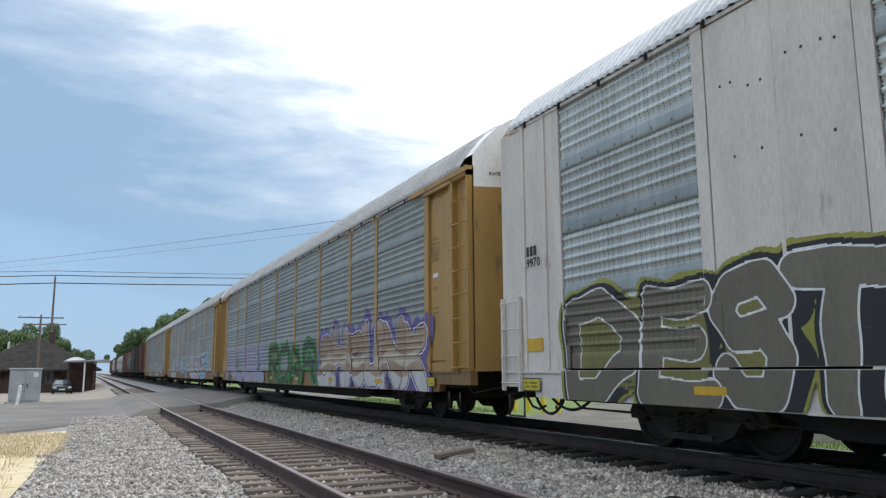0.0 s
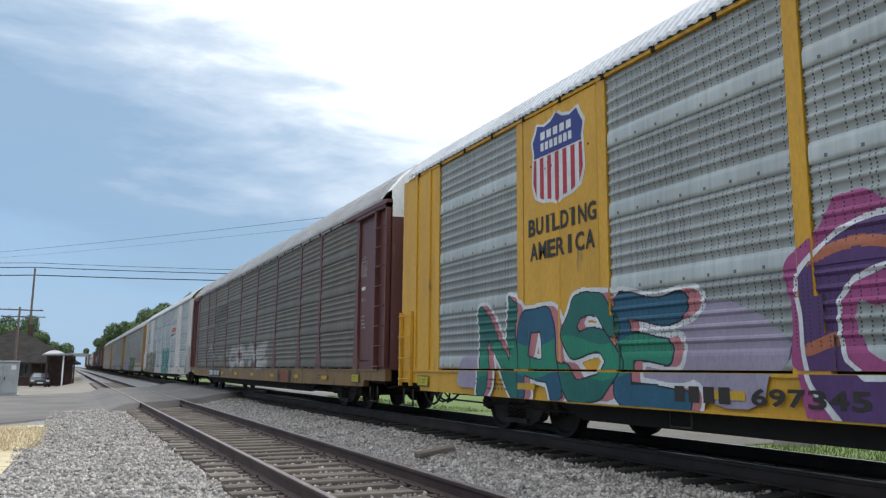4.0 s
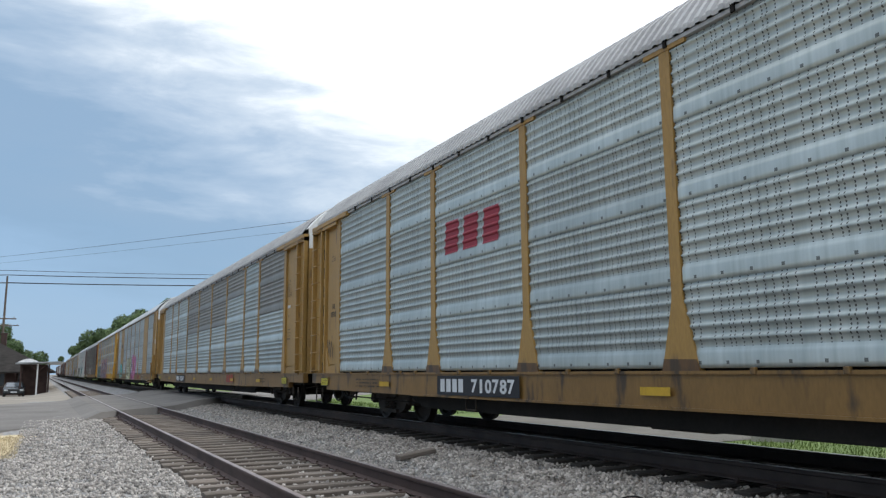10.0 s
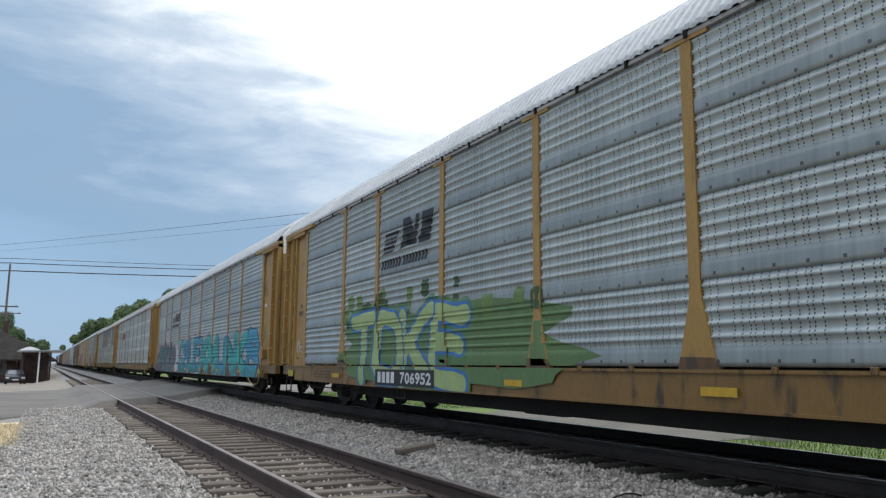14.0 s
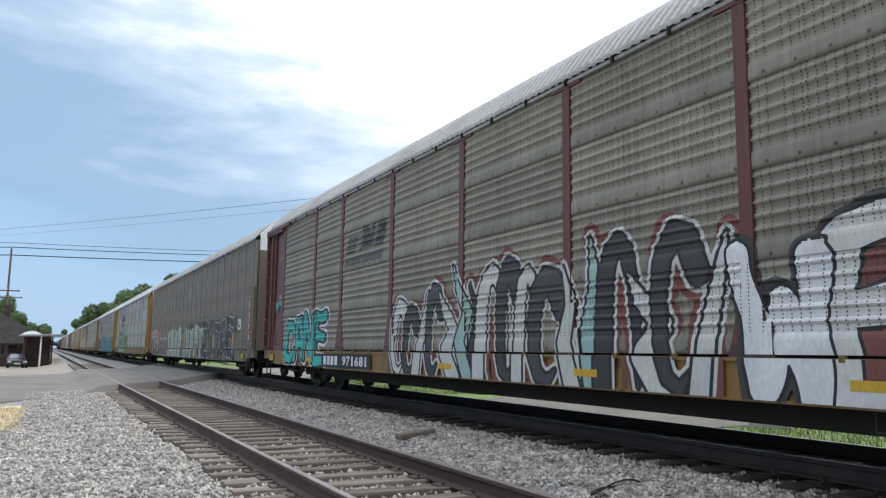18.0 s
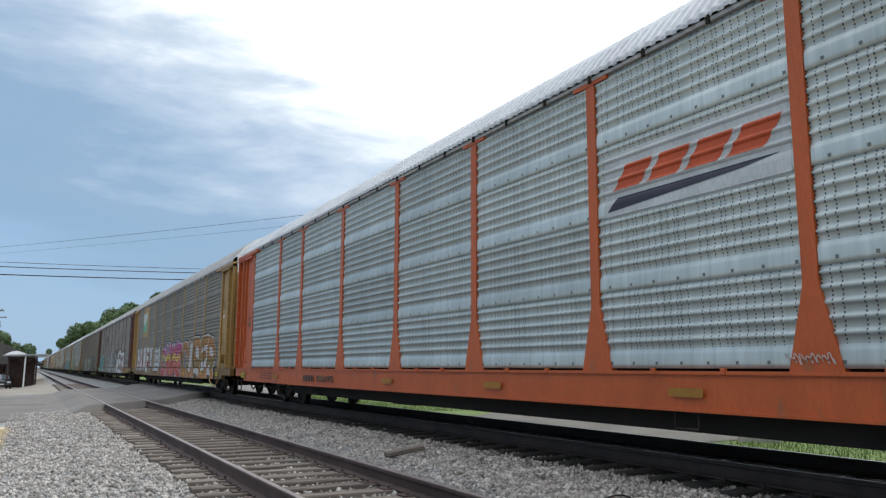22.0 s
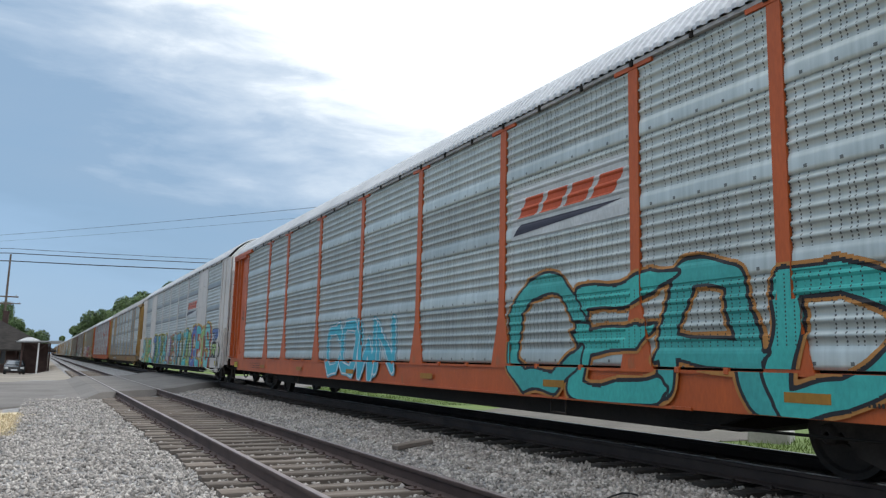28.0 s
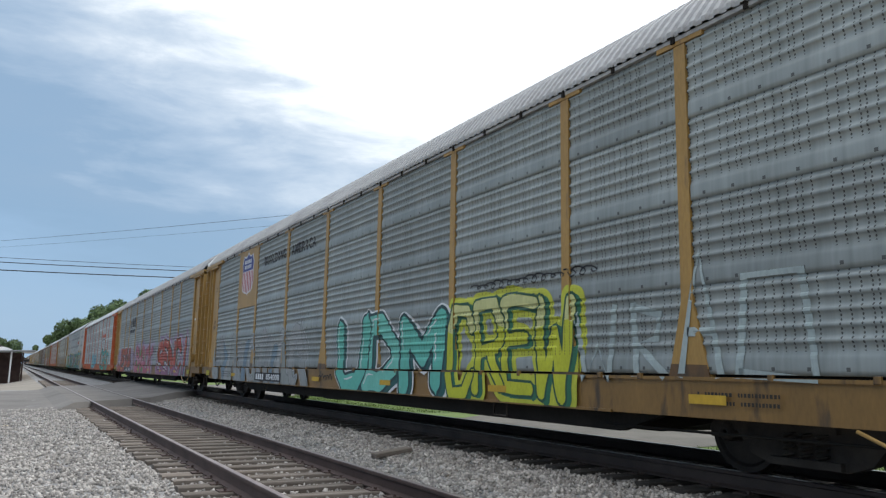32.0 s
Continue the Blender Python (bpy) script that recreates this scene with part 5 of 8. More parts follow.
def letter_field(ch, box, U, Z, thick, rnd, square=False, spike=0.0):
    """Signed distance to one painted letter in the box (u0, u1, z0, z1)."""
    u0, u1, z0, z1 = box
    f = np.full(U.shape, 9.0)
    for line in SKELETON[ch].split("|"):
        pts = [(u0 + thick + (u1 - u0 - 2 * thick) * int(p[0]) / 9, z0 + thick + (z1 - z0 - 2 * thick) * int(p[1]) / 9) for p in line.split()]
        for a, b in zip(pts, pts[1:]):
            f = np.minimum(f, capsule(U, Z, a, b, thick, thick, square))
        if spike:
            for a, b in ((pts[1], pts[0]), (pts[-2], pts[-1])):
                d = Vector((b[0] - a[0], b[1] - a[1])).normalized()
                d = Vector((d.x + rnd.uniform(-0.7, 0.7), d.y + rnd.uniform(-0.3, 0.6))).normalized() * spike * rnd.uniform(0.5, 1.3)
                f = np.minimum(f, capsule(U, Z, b, (b[0] + d.x, b[1] + d.y), thick * 0.85, 0.01))
    return f


def crossings(u, f):
    """Spans of u along one row in which f is below nought."""
    inside = f < 0
    edge = np.nonzero(inside[1:] != inside[:-1])[0]
    pos = [u[k] + (u[k + 1] - u[k]) * f[k] / (f[k] - f[k + 1]) for k in edge]
    if inside[0]:
        pos.insert(0, u[0])
    if inside[-1]:
        pos.append(u[-1])
    return list(zip(pos[::2], pos[1::2]))


def lay_field(n, name, u, z, f, colour, layer, label=""):
    """Hang the region where f is below nought on the car's side, following its posts and ribs."""
    car = TRAIN[n][0]
    flush, bays = CAR_STYLE[n]
    rise = STRETCH if flush and not bays_narrow(bays) else 1.0
    shift = PAINT_SHIFT.get(n, 0.0)
    cuts = sorted(p + d for p in POSTS for d in (-0.25, -0.16, -0.075, 0.075, 0.16, 0.25)) if not bays_narrow(bays) else sorted(p + d for p in NARROW for d in (-0.05, 0.05))
    verts, faces = [], []

    def quad(a0, b0, a1, b1, za, zb):
        mid = (a0 + b0 + a1 + b1) / 4
        k = len(verts)
        for q, zz in ((a0, za), (b0, za), (b1, zb), (a1, zb)):
            zn = za + (zz - za) * 0.98 + 0.01 * (zb - za)
            up = rise if zz > 0.985 else 1.0
            verts.append((SIDE_X - side_out(zn, mid, bays, flush) - 0.003 - 0.0022 * layer, -q, 0.985 + (zz - 0.985) * up))
        faces.append((k, k + 1, k + 2, k + 3))

    spans = [crossings(u, row) for row in f]
    for k in range(len(z) - 1):
        if 0.953 < (z[k] + z[k + 1]) / 2 < 0.987 or (z[k] + z[k + 1]) / 2 < 0.575:
            continue
        lo, hi = spans[k], spans[k + 1]
        if len(lo) != len(hi) or any(a[1] < b[0] or b[1] < a[0] for a, b in zip(lo, hi)):
            lo = hi = crossings(u, (f[k] + f[k + 1]) / 2)
        for (a0, b0), (a1, b1) in zip(lo, hi):
            a0, b0, a1, b1 = a0 + shift, b0 + shift, a1 + shift, b1 + shift
            for c in cuts:
                if max(a0, a1) + 0.004 < c < min(b0, b1) - 0.004:
                    quad(a0, c, a1, c, z[k], z[k + 1])
                    a0 = a1 = c
            quad(a0, b0, a1, b1, z[k], z[k + 1])
    if not faces:
        return None
    punched = "plates" if bays_narrow(bays) else flush
    return part(name, mesh_of(name, verts, faces), ink(colour, punched), car, label)


def side_out(z, u, bays, flush):
    """Depth of the car's side, with the slim posts of the narrow-bay car."""
    if bays_narrow(bays):
        near = min(abs(u - p) for p in NARROW)
        if z < 0.97:
            return 0.076 if near < 0.09 else 0.057
        return 0.061 if near < 0.05 else 0.029
    return outward(z, u, bays, flush)


def mural(n, text, u0, u1, z0=0.62, z1=1.95, fills=((0.5, 0.5, 0.5),), line=K_, edge=0.035, fat=0.17, seed=1, wild=1.0, halo=None, glow=0.08, rim=None, rimw=0.13, cloud=None, puff=0.16, drop=None, cast=(0.12, -0.04), inner=None, bands=(), glint=None, square=False, spike=0.0, slope=0.0, gap=0.0, widths=None, label=""):
    """A painted word: sprayed cloud, rim, halo, cast block, outline, then each letter's fill with bands and highlights."""
    rnd = random.Random(seed)
    count = len(text)
    cell = (u1 - u0) / count
    m = 0.45
    u = np.arange(u0 - m, u1 + m, 0.022)
    top = z1 + 0.45 + max(slope, 0) * (u1 - u0)
    z = rows_between(0.575, top)
    U, Z = np.meshgrid(u, z)
    wob = 0.055 * wild
    WU = U + wob * np.sin(3.1 * Z + 1.9 * U + seed) + 0.4 * wob * np.sin(8.3 * Z - 2.7 * U + 2.1 * seed)
    WZ = Z + wob * np.sin(2.6 * U + 0.8 * seed) + 0.4 * wob * np.sin(7.1 * U + 3.0 * Z + seed) - slope * (U - u0)
    thick = 0.64 * fat * min(cell, z1 - z0)
    plans, share = [], widths or (1,) * count
    starts = [u0 + (u1 - u0) * sum(share[:i]) / sum(share) for i in range(count)]
    for i, ch in enumerate(text):
        over = (0.3 * thick if not gap else 0.0)
        w = (u1 - u0) * share[i] / sum(share) - gap
        a = starts[i] + gap / 2 - over + rnd.uniform(-0.03, 0.03) * wild * cell
        b = a + w + 2 * over
        if ch == "I":
            a, b = a + 0.20 * w, b - 0.20 * w
        lo, hi = z0 + rnd.uniform(-0.03, 0.05) * wild * (z1 - z0), z1 + rnd.uniform(-0.09, 0.06) * wild * (z1 - z0)
        plans.append((ch, (a, b, lo, hi), rnd.randrange(10 ** 6)))

    def fields(du=0.0, dz=0.0):
        return [letter_field(ch, box, WU - du, WZ - dz, thick, random.Random(k), square, spike) if ch != " " else np.full(U.shape, 9.0) for ch, box, k in plans]

    own = fields()
    word = np.minimum.reduce(own)
    body = word
    if drop:
        steps = [np.minimum.reduce(fields(cast[0] * k / 5, cast[1] * k / 5)) for k in range(1, 6)]
        body = np.minimum(word, np.minimum.reduce(steps))
    mist = 0.05 * np.sin(5.0 * U + seed) + 0.05 * np.sin(9.0 * U + 4.0 * Z) + 0.03 * np.sin(17.0 * U - 6.0 * Z)
    if cloud:
        lay_field(n, "sprayed_cloud", u, z, body - puff - mist, cloud, 0, "sprayed colour cloud")
    if rim:
        lay_field(n, "letter_rim", u, z, body - rimw - 0.2 * mist, rim, 0.5, "sprayed rim round the letters")
    if halo:
        lay_field(n, "letter_halo", u, z, body - glow, halo, 1.0, "halo round the letters")
    if drop:
        lay_field(n, "letter_shadow", u, z, body - 0.6 * edge, drop, 1.5, "painted block shadow")
    for ch, (a, b, lo, hi), _ in plans if inner else ():
        if ch in "ABDOPREGHNUS":
            hull = np.maximum(np.abs(WU - (a + b) / 2) - (b - a) / 2 + thick, np.abs(WZ - (lo + hi) / 2) - (hi - lo) / 2 + thick)
            lay_field(n, "letter_counter", u, z, hull, inner, 1.8, "coloured ground inside the letter")
    lay_field(n, "letter_outline", u, z, word - edge, line, 2.1, "painted outline of the letters")
    for i, f in enumerate(own):
        if text[i] == " ":
            continue
        for left in own[max(0, i - 2):i]:
            f = np.maximum(f, edge - left)
        lay_field(n, "letter_fill", u, z, f, fills[i % len(fills)], 2.5, label)
        for lo, hi, colour in bands:
            zz = (Z - z0) / (z1 - z0) + 0.05 * np.sin(4.0 * U + seed)
            lay_field(n, "letter_band", u, z, np.maximum(f + 0.004, np.maximum(lo - zz, zz - hi) * (z1 - z0)), colour, 2.9, label)
        if glint:
            side = np.roll(np.roll(f, -2, 1), 2, 0)
            g = np.maximum(np.abs(f + 0.42 * thick) - 0.016, np.where((side < f - 0.02) & (np.sin(6.0 * U + 5.0 * Z + seed) > -0.2), -1.0, 1.0) * 0.03)
            spark = lay_field(n, "highlight", u, z, g, glint, 3.4, "sprayed highlights")
            if spark:
                spark["kind"] = "stuff"


def wildstyle(n, u0, u1, z0, z1, fills, line, seed, count=18, wide=0.13, label="tangled sprayed letters with spikes", edge=0.035, back=None, halo=None):
    """Interlocked hooked strokes that taper to points and cannot be read, the later ones over the earlier."""
    rnd = random.Random(seed)
    u = np.arange(u0 - 0.5, u1 + 0.5, 0.022)
    z = rows_between(0.575, z1 + 0.4)
    U, Z = np.meshgrid(u, z)
    span, shapes = (u1 - u0) / count, []
    for i in range(count):
        c = u0 + (i + 0.5) * span
        hh = (z1 - z0) * rnd.uniform(0.62, 1.0)
        lean, kind, w = rnd.uniform(-0.3, 0.35), rnd.choice("shhcclk"), wide * rnd.uniform(0.75, 1.2)
        if kind == "s":
            path = [(c - lean, z0), (c - 0.10, z0 + 0.4 * hh), (c + 0.05, z0 + 0.75 * hh), (c + lean, z0 + hh + 0.15)]
        elif kind == "h":
            r = rnd.uniform(0.20, 0.36)
            path = [(c - r, z0 + 0.05)] + [(c - r * math.cos(a), z0 + 0.45 * hh + 0.5 * hh * math.sin(a)) for a in [k * math.pi / 6 for k in range(7)]] + [(c + r + 0.08, z0 + 0.08)]
        elif kind == "c":
            r = rnd.uniform(0.24, 0.42)
            path = [(c + r * math.cos(a), z0 + 0.5 * hh + 0.46 * hh * math.sin(a)) for a in [0.5 + k * 4.9 / 8 for k in range(9)]]
        elif kind == "l":
            path = [(c - 0.25, z0 + hh), (c - 0.2, z0 + 0.12), (c + 0.2, z0 + 0.05), (c + 0.55, z0 + 0.3)]
        else:
            path = [(c + 0.3, z0), (c - 0.05, z0 + 0.34 * hh), (c + 0.22, z0 + 0.6 * hh), (c - 0.12, z0 + 0.85 * hh), (c - 0.3, z0 + hh + 0.1)]
        f = np.full(U.shape, 9.0)
        k = len(path) - 1
        for q in range(k):
            f = np.minimum(f, capsule(U, Z, path[q], path[q + 1], w * (1 - 0.75 * (q / k) ** 1.6), w * (1 - 0.75 * ((q + 1) / k) ** 1.6) if q < k - 1 else 0.012))
        shapes.append(f)
    whole = np.minimum.reduce(shapes)
    if back:
        lay_field(n, "sprayed_ground", u, z, whole - 0.13 - 0.05 * np.sin(6 * U + 3 * Z), back, 0, label)
    if halo:
        lay_field(n, "letter_halo", u, z, whole - edge - 0.045, halo, 0.8, "halo round the letters")
    lay_field(n, "stroke_outline", u, z, whole - edge, line, 1.4, "painted outline of the letters")
    for i, f in enumerate(shapes):
        for later in shapes[i + 1:i + 4]:
            f = np.maximum(f, edge - later)
        lay_field(n, "stroke_fill", u, z, f, fills[i % len(fills)], 1.9, label)


def strokes(n, lines, width, colour, layer=3, name="tag", label="sprayed tag"):
    """Freehand sprayed lines, each a list of (u, z)."""
    bm = bmesh.new()
    for pts in lines:
        left, right = [], []
        for i, (u, z) in enumerate(pts):
            a, b = pts[max(i - 1, 0)], pts[min(i + 1, len(pts) - 1)]
            d = Vector((b[0] - a[0], b[1] - a[1])).normalized()
            left.append(bm.verts.new((u - d.y * width / 2, z + d.x * width / 2, 0)))
            right.append(bm.verts.new((u + d.y * width / 2, z - d.x * width / 2, 0)))
        for i in range(len(pts) - 1):
            bm.faces.new((left[i], right[i], right[i + 1], left[i + 1]))
    lay(n, name, bm, colour, layer, label)


def scribble(n, u0, u1, z0, z1, colour, seed, loops=6, width=0.035):
    """An unreadable looping tag."""
    rnd = random.Random(seed)
    pts, k = [], loops * 9
    for i in range(k + 1):
        f = i / k
        a = 2 * math.pi * loops * f
        h = 0.5 + 0.38 * math.sin(a) * (0.7 + 0.3 * math.sin(3.3 * f * 6 + seed))
        pts.append((u0 + (u1 - u0) * (f + 0.035 * math.cos(a + seed)) + rnd.uniform(-0.01, 0.01), z0 + (z1 - z0) * h))
    strokes(n, [pts], width, colour)


def plain_text(n, text, u0, u1, z0, z1, colour, fat=0.02, layer=2, label="painted lettering", wild=0.0, slope=0.0):
    lay(n, "lettering", letters(text, u0, u1, z0, z1, fat, 0.0, 3, wild, slope=slope), colour, layer, label)


def small_print(n, u0, u1, z0, z1, rows, colour=STENCIL, seed=1):
    """Writing too small to read: short bars in rows."""
    rnd = random.Random(seed)
    polys, h = [], (z1 - z0) / rows
    for r in range(rows):
        u = u0 + rnd.uniform(0, 0.08) * (u1 - u0)
        while u < u1 - 0.05:
            w = rnd.uniform(0.018, 0.034)
            polys.append(rect(u, z0 + r * h + 0.25 * h, min(u + w, u1), z0 + r * h + 0.70 * h))
            u += w + (0.014 if rnd.random() < 0.78 else 0.07)
    lay(n, "small_print", drawing(polys), colour, 2, "small stencilled lines of print", cut=False)["kind"] = "stuff"


def mark_bars(n, u0, u1, z0, z1, count, colour, lean=0.0, layer=2):
    """Owner's mark as plain blocks."""
    w = (u1 - u0) / count
    lay(n, "owner_mark", drawing([rect(u0 + i * w, z0, u0 + i * w + 0.72 * w, z1, lean) for i in range(count)]), colour, layer, "owner's mark in plain blocks")


def number_plate_panel(n, u0, u1, digits, z0=0.60, z1=0.90, back=K_, fore=W_):
    """Car number on the side sill, on a dark ground or straight on the paint."""
    if back:
        lay(n, "number_panel", drawing([rect(u0, z0, u1, z1)]), back, 4.0, "black number panel")
    m = 0.16 * (z1 - z0)
    w = u1 - u0
    mark_bars(n, u0 + 0.05 * w, u0 + 0.38 * w, z0 + m, z1 - m, 4, fore, 0.0, 4.5)
    plain_text(n, digits, u0 + 0.46 * w, u0 + 0.96 * w, z0 + m, z1 - m, fore, 0.03, 4.5, label="car number")


def slant_logo(n, u0, u1, z0, z1):
    """Orange slanted emblem over a dark swoosh on a plain light band."""
    h = z1 - z0
    lay(n, "emblem_ground", drawing([rect(u0 - 0.05, z0 - 0.22 * h, u1 + 0.05, z1 + 0.06 * h)]), (0.52, 0.55, 0.56), 0)
    w = (u1 - u0) / 4.4
    polys = [rect(u0 + 0.10 + i * w, z0 + 0.30 * h, u0 + 0.10 + i * w + 0.80 * w, z0 + 0.76 * h, 0.42 * w) for i in range(4)]
    for poly in polys:
        lay(n, "emblem_bar", drawing([poly]), (0.52, 0.09, 0.03), 2, "orange slanted block")
    lay(n, "emblem_swoosh", drawing([[(u0, z0 - 0.10 * h), (u0 + 0.3 * w, z0 + 0.16 * h), (u1 - 0.1 * w, z0 + 0.16 * h), (u1 - 0.9 * w, z0 + 0.06 * h)]]), (0.03, 0.03, 0.05), 2, "dark swoosh")


def horse_logo(n, u0, u1, z0, z1, faded=False):
    """Dark emblem with speed stripes over a line of blocks."""
    c = (0.075, 0.072, 0.07) if faded else (0.02, 0.02, 0.025)
    u, h = u1 - u0, z1 - z0
    stripes = [rect(u0 + (0.02 + 0.012 * i) * u, z0 + (0.40 + 0.085 * i) * h, u0 + (0.24 + 0.03 * i) * u, z0 + (0.46 + 0.085 * i) * h, 0.02 * u) for i in range(5)]
    for poly in stripes:
        lay(n, "speed_stripe", drawing([poly]), c, 2, "dark speed stripe")
    big = [[(u0 + 0.38 * u, z0 + 0.40 * h), (u0 + 0.50 * u, z0 + 0.46 * h), (u0 + 0.55 * u, z0 + 0.78 * h), (u0 + 0.64 * u, z0 + 0.44 * h), (u0 + 0.71 * u, z0 + 0.44 * h), (u0 + 0.78 * u, z0 + 0.98 * h), (u0 + 0.71 * u, z0 + 0.98 * h), (u0 + 0.67 * u, z0 + 0.68 * h), (u0 + 0.60 * u, z0 + 0.98 * h), (u0 + 0.46 * u, z0 + 0.98 * h), (u0 + 0.44 * u, z0 + 0.62 * h)],
           [(u0 + 0.75 * u, z0 + 0.42 * h), (u0 + 0.96 * u, z0 + 0.42 * h), (u0 + 1.0 * u, z0 + 0.72 * h), (u0 + 0.88 * u, z0 + 0.74 * h), (u0 + 0.88 * u, z0 + 0.84 * h), (u0 + 1.02 * u, z0 + 0.86 * h), (u0 + 1.03 * u, z0 + 0.98 * h), (u0 + 0.83 * u, z0 + 0.98 * h), (u0 + 0.80 * u, z0 + 0.62 * h), (u0 + 0.91 * u, z0 + 0.60 * h), (u0 + 0.91 * u, z0 + 0.52 * h), (u0 + 0.76 * u, z0 + 0.52 * h)]]
    for poly in big:
        lay(n, "emblem", drawing([poly]), c, 2, "dark railway emblem")
    w = u / 16.5
    lay(n, "emblem_line", drawing([rect(u0 + (i + (0.5 if i > 6 else 0)) * w, z0 + 0.10 * h, u0 + (i + 0.66 + (0.5 if i > 6 else 0)) * w, z0 + 0.28 * h, 0.12 * w) for i in range(15)]), c, 2, "line of dark blocks")["kind"] = "stuff"


def shield_emblem(n, u0, u1, z0, z1):
    """Shield: white border, blue top with white blocks, red and white stripes."""
    def outline(m):
        cu, w, h = (u0 + u1) / 2, (u1 - u0) / 2 - m, (z1 - z0)
        half = [(0.0, 1.0), (0.22, 0.93), (0.50, 0.90), (0.78, 0.94), (0.86, 0.86), (1.0, 0.76), (0.93, 0.62), (0.96, 0.45), (0.98, 0.28), (0.85, 0.12), (0.55, 0.06), (0.2, 0.04), (0.0, 0.0)]
        right = [(cu + a * w, z0 + m + b * (h - 2 * m)) for a, b in half]
        return right + [(2 * cu - a, b) for a, b in right[-2:0:-1]]
    lay(n, "shield", drawing([outline(0.0)]), W_, 0, "white-edged shield emblem")
    bm = drawing([outline(0.05)])
    mid = z0 + 0.56 * (z1 - z0)
    bmesh.ops.bisect_plane(bm, geom=bm.verts[:] + bm.edges[:] + bm.faces[:], plane_co=(0, mid, 0), plane_no=(0, 1, 0), clear_inner=True)
    lay(n, "shield_top", bm, (0.035, 0.05, 0.22), 2, "blue top of the shield")
    k = 13
    w = (u1 - u0 - 0.1) / k
    for i in range(0, k, 2):
        bm = drawing([outline(0.05)])
        for x, s in ((u0 + 0.05 + i * w, True), (u0 + 0.05 + (i + 1) * w, False)):
            bmesh.ops.bisect_plane(bm, geom=bm.verts[:] + bm.edges[:] + bm.faces[:], plane_co=(x, 0, 0), plane_no=(1, 0, 0), clear_inner=s, clear_outer=not s)
        bmesh.ops.bisect_plane(bm, geom=bm.verts[:] + bm.edges[:] + bm.faces[:], plane_co=(0, mid - 0.02, 0), plane_no=(0, 1, 0), clear_outer=True)
        lay(n, "shield_stripe", bm, (0.40, 0.03, 0.05), 2)
    h = z1 - z0
    for r, cnt in ((0.735, 5), (0.615, 7)):
        a, b = u0 + 0.20 * (u1 - u0), u1 - 0.20 * (u1 - u0)
        w = (b - a) / cnt
        lay(n, "shield_blocks", drawing([rect(a + i * w, z0 + r * h, a + i * w + 0.7 * w, z0 + (r + 0.085) * h) for i in range(cnt)]), W_, 3)


def hood_text(ext):
    bm = letters("EXCESS HEIGHT CAR", -1.20, -0.28, 4.37, 4.43, 0.008)
    for v in bm.verts:
        x, z = v.co.x, v.co.y
        v.co = (x, -CAR_LEN - ext - (0.22 * (1 - (x / 1.485) ** 2) - 0.005) - 0.012, z)
    me = bpy.data.meshes.new("hood_lettering")
    bm.to_mesh(me)
    bm.free()
    return me


for _n, _f, _b in ((0, True, {1: SM, 7: SM}), (2, True, {1: SM}), (3, True, {7: SM, 1: SM}), (8, True, {i: SM for i in range(9)}), (13, True, {1: SM, 7: SM}), (10, False, {1: "top_smooth"}), (12, False, {1: "top_smooth"}), (16, False, {1: "top_smooth"})):
    CAR_STYLE[_n] = (_f, _b)
for _n in TRAIN:
    CAR_STYLE.setdefault(_n, (False, {}))

# sill furniture common to the tan, brown and orange cars: yellow placard near each end, small print, reflective marks
STRIP_AT = {8: [], 1: [6.3, 9.2, 12.1, 15.0, 17.95, 20.85, 23.5], 12: [4.48, 8.18, 11.88, 15.58, 20.2, 21.55]}
for _n in TRAIN:
    if _n < -1:
        continue
    for _u in (1.0, 25.9):
        lay(_n, "placard_edge", drawing([rect(_u - 0.24, 0.665, _u + 0.24, 0.855)]), K_, 1)
        lay(_n, "placard", drawing([rect(_u - 0.225, 0.68, _u + 0.225, 0.84)]), SIGNY, 2, "yellow warning placard")
        small_print(_n, _u - 0.18, _u + 0.18, 0.705, 0.815, 2, seed=_n + 9)
    small_print(_n, 3.0, 4.3, 0.66, 0.86, 3, seed=_n + 20)
    small_print(_n, 22.9, 23.9, 0.68, 0.84, 2, seed=_n + 40)
    for _u in STRIP_AT.get(_n, [4.48 + 3.7 * i for i in range(6)]):
        lay(_n, "reflector", drawing([rect(_u - 0.16, 0.70, _u + 0.30, 0.79)]), MARK if _n not in (11, 14) else (0.34, 0.16, 0.02), 3.8, "yellow reflective strip")

# red company emblems on the sills
for _n, _u, _w in ((1, 18.98, 1.02), (12, 18.55, 1.12)):
    _bars = [rect(_u, 0.80, _u + 0.66 * _w, 0.85), rect(_u + 0.13 * _w, 0.60, _u + 0.21 * _w, 0.80), rect(_u + 0.45 * _w, 0.60, _u + 0.53 * _w, 0.80)]
    _bars += [[(_u + 0.66 * _w, 0.60), (_u + 0.76 * _w, 0.60), (_u + _w, 0.85), (_u + 0.90 * _w, 0.85)]]
    lay(_n, "emblem", drawing(_bars), BRICK, 3.8, "red emblem of plain bars")
for _u in (18.80, 20.10):
    lay(1, "emblem_band", drawing([rect(_u - 0.07, 0.56, _u + 0.12, 0.90)]), (0.05, 0.045, 0.04), 3.6, "dark band beside the emblem")

# end-door lettering
def data_lines(u, z0, z1, rows, seed, half=0.15):
    rnd = random.Random(seed)
    polys, h = [], (z1 - z0) / rows
    for r in range(rows):
        a = u - half + rnd.uniform(0, 0.06)
        while a < u + half - 0.03:
            w = rnd.uniform(0.018, 0.034)
            polys.append(rect(a, z0 + r * h, min(a + w, u + half), z0 + (r + 0.42) * h))
            a += w + (0.014 if rnd.random() < 0.75 else 0.07)
    return polys


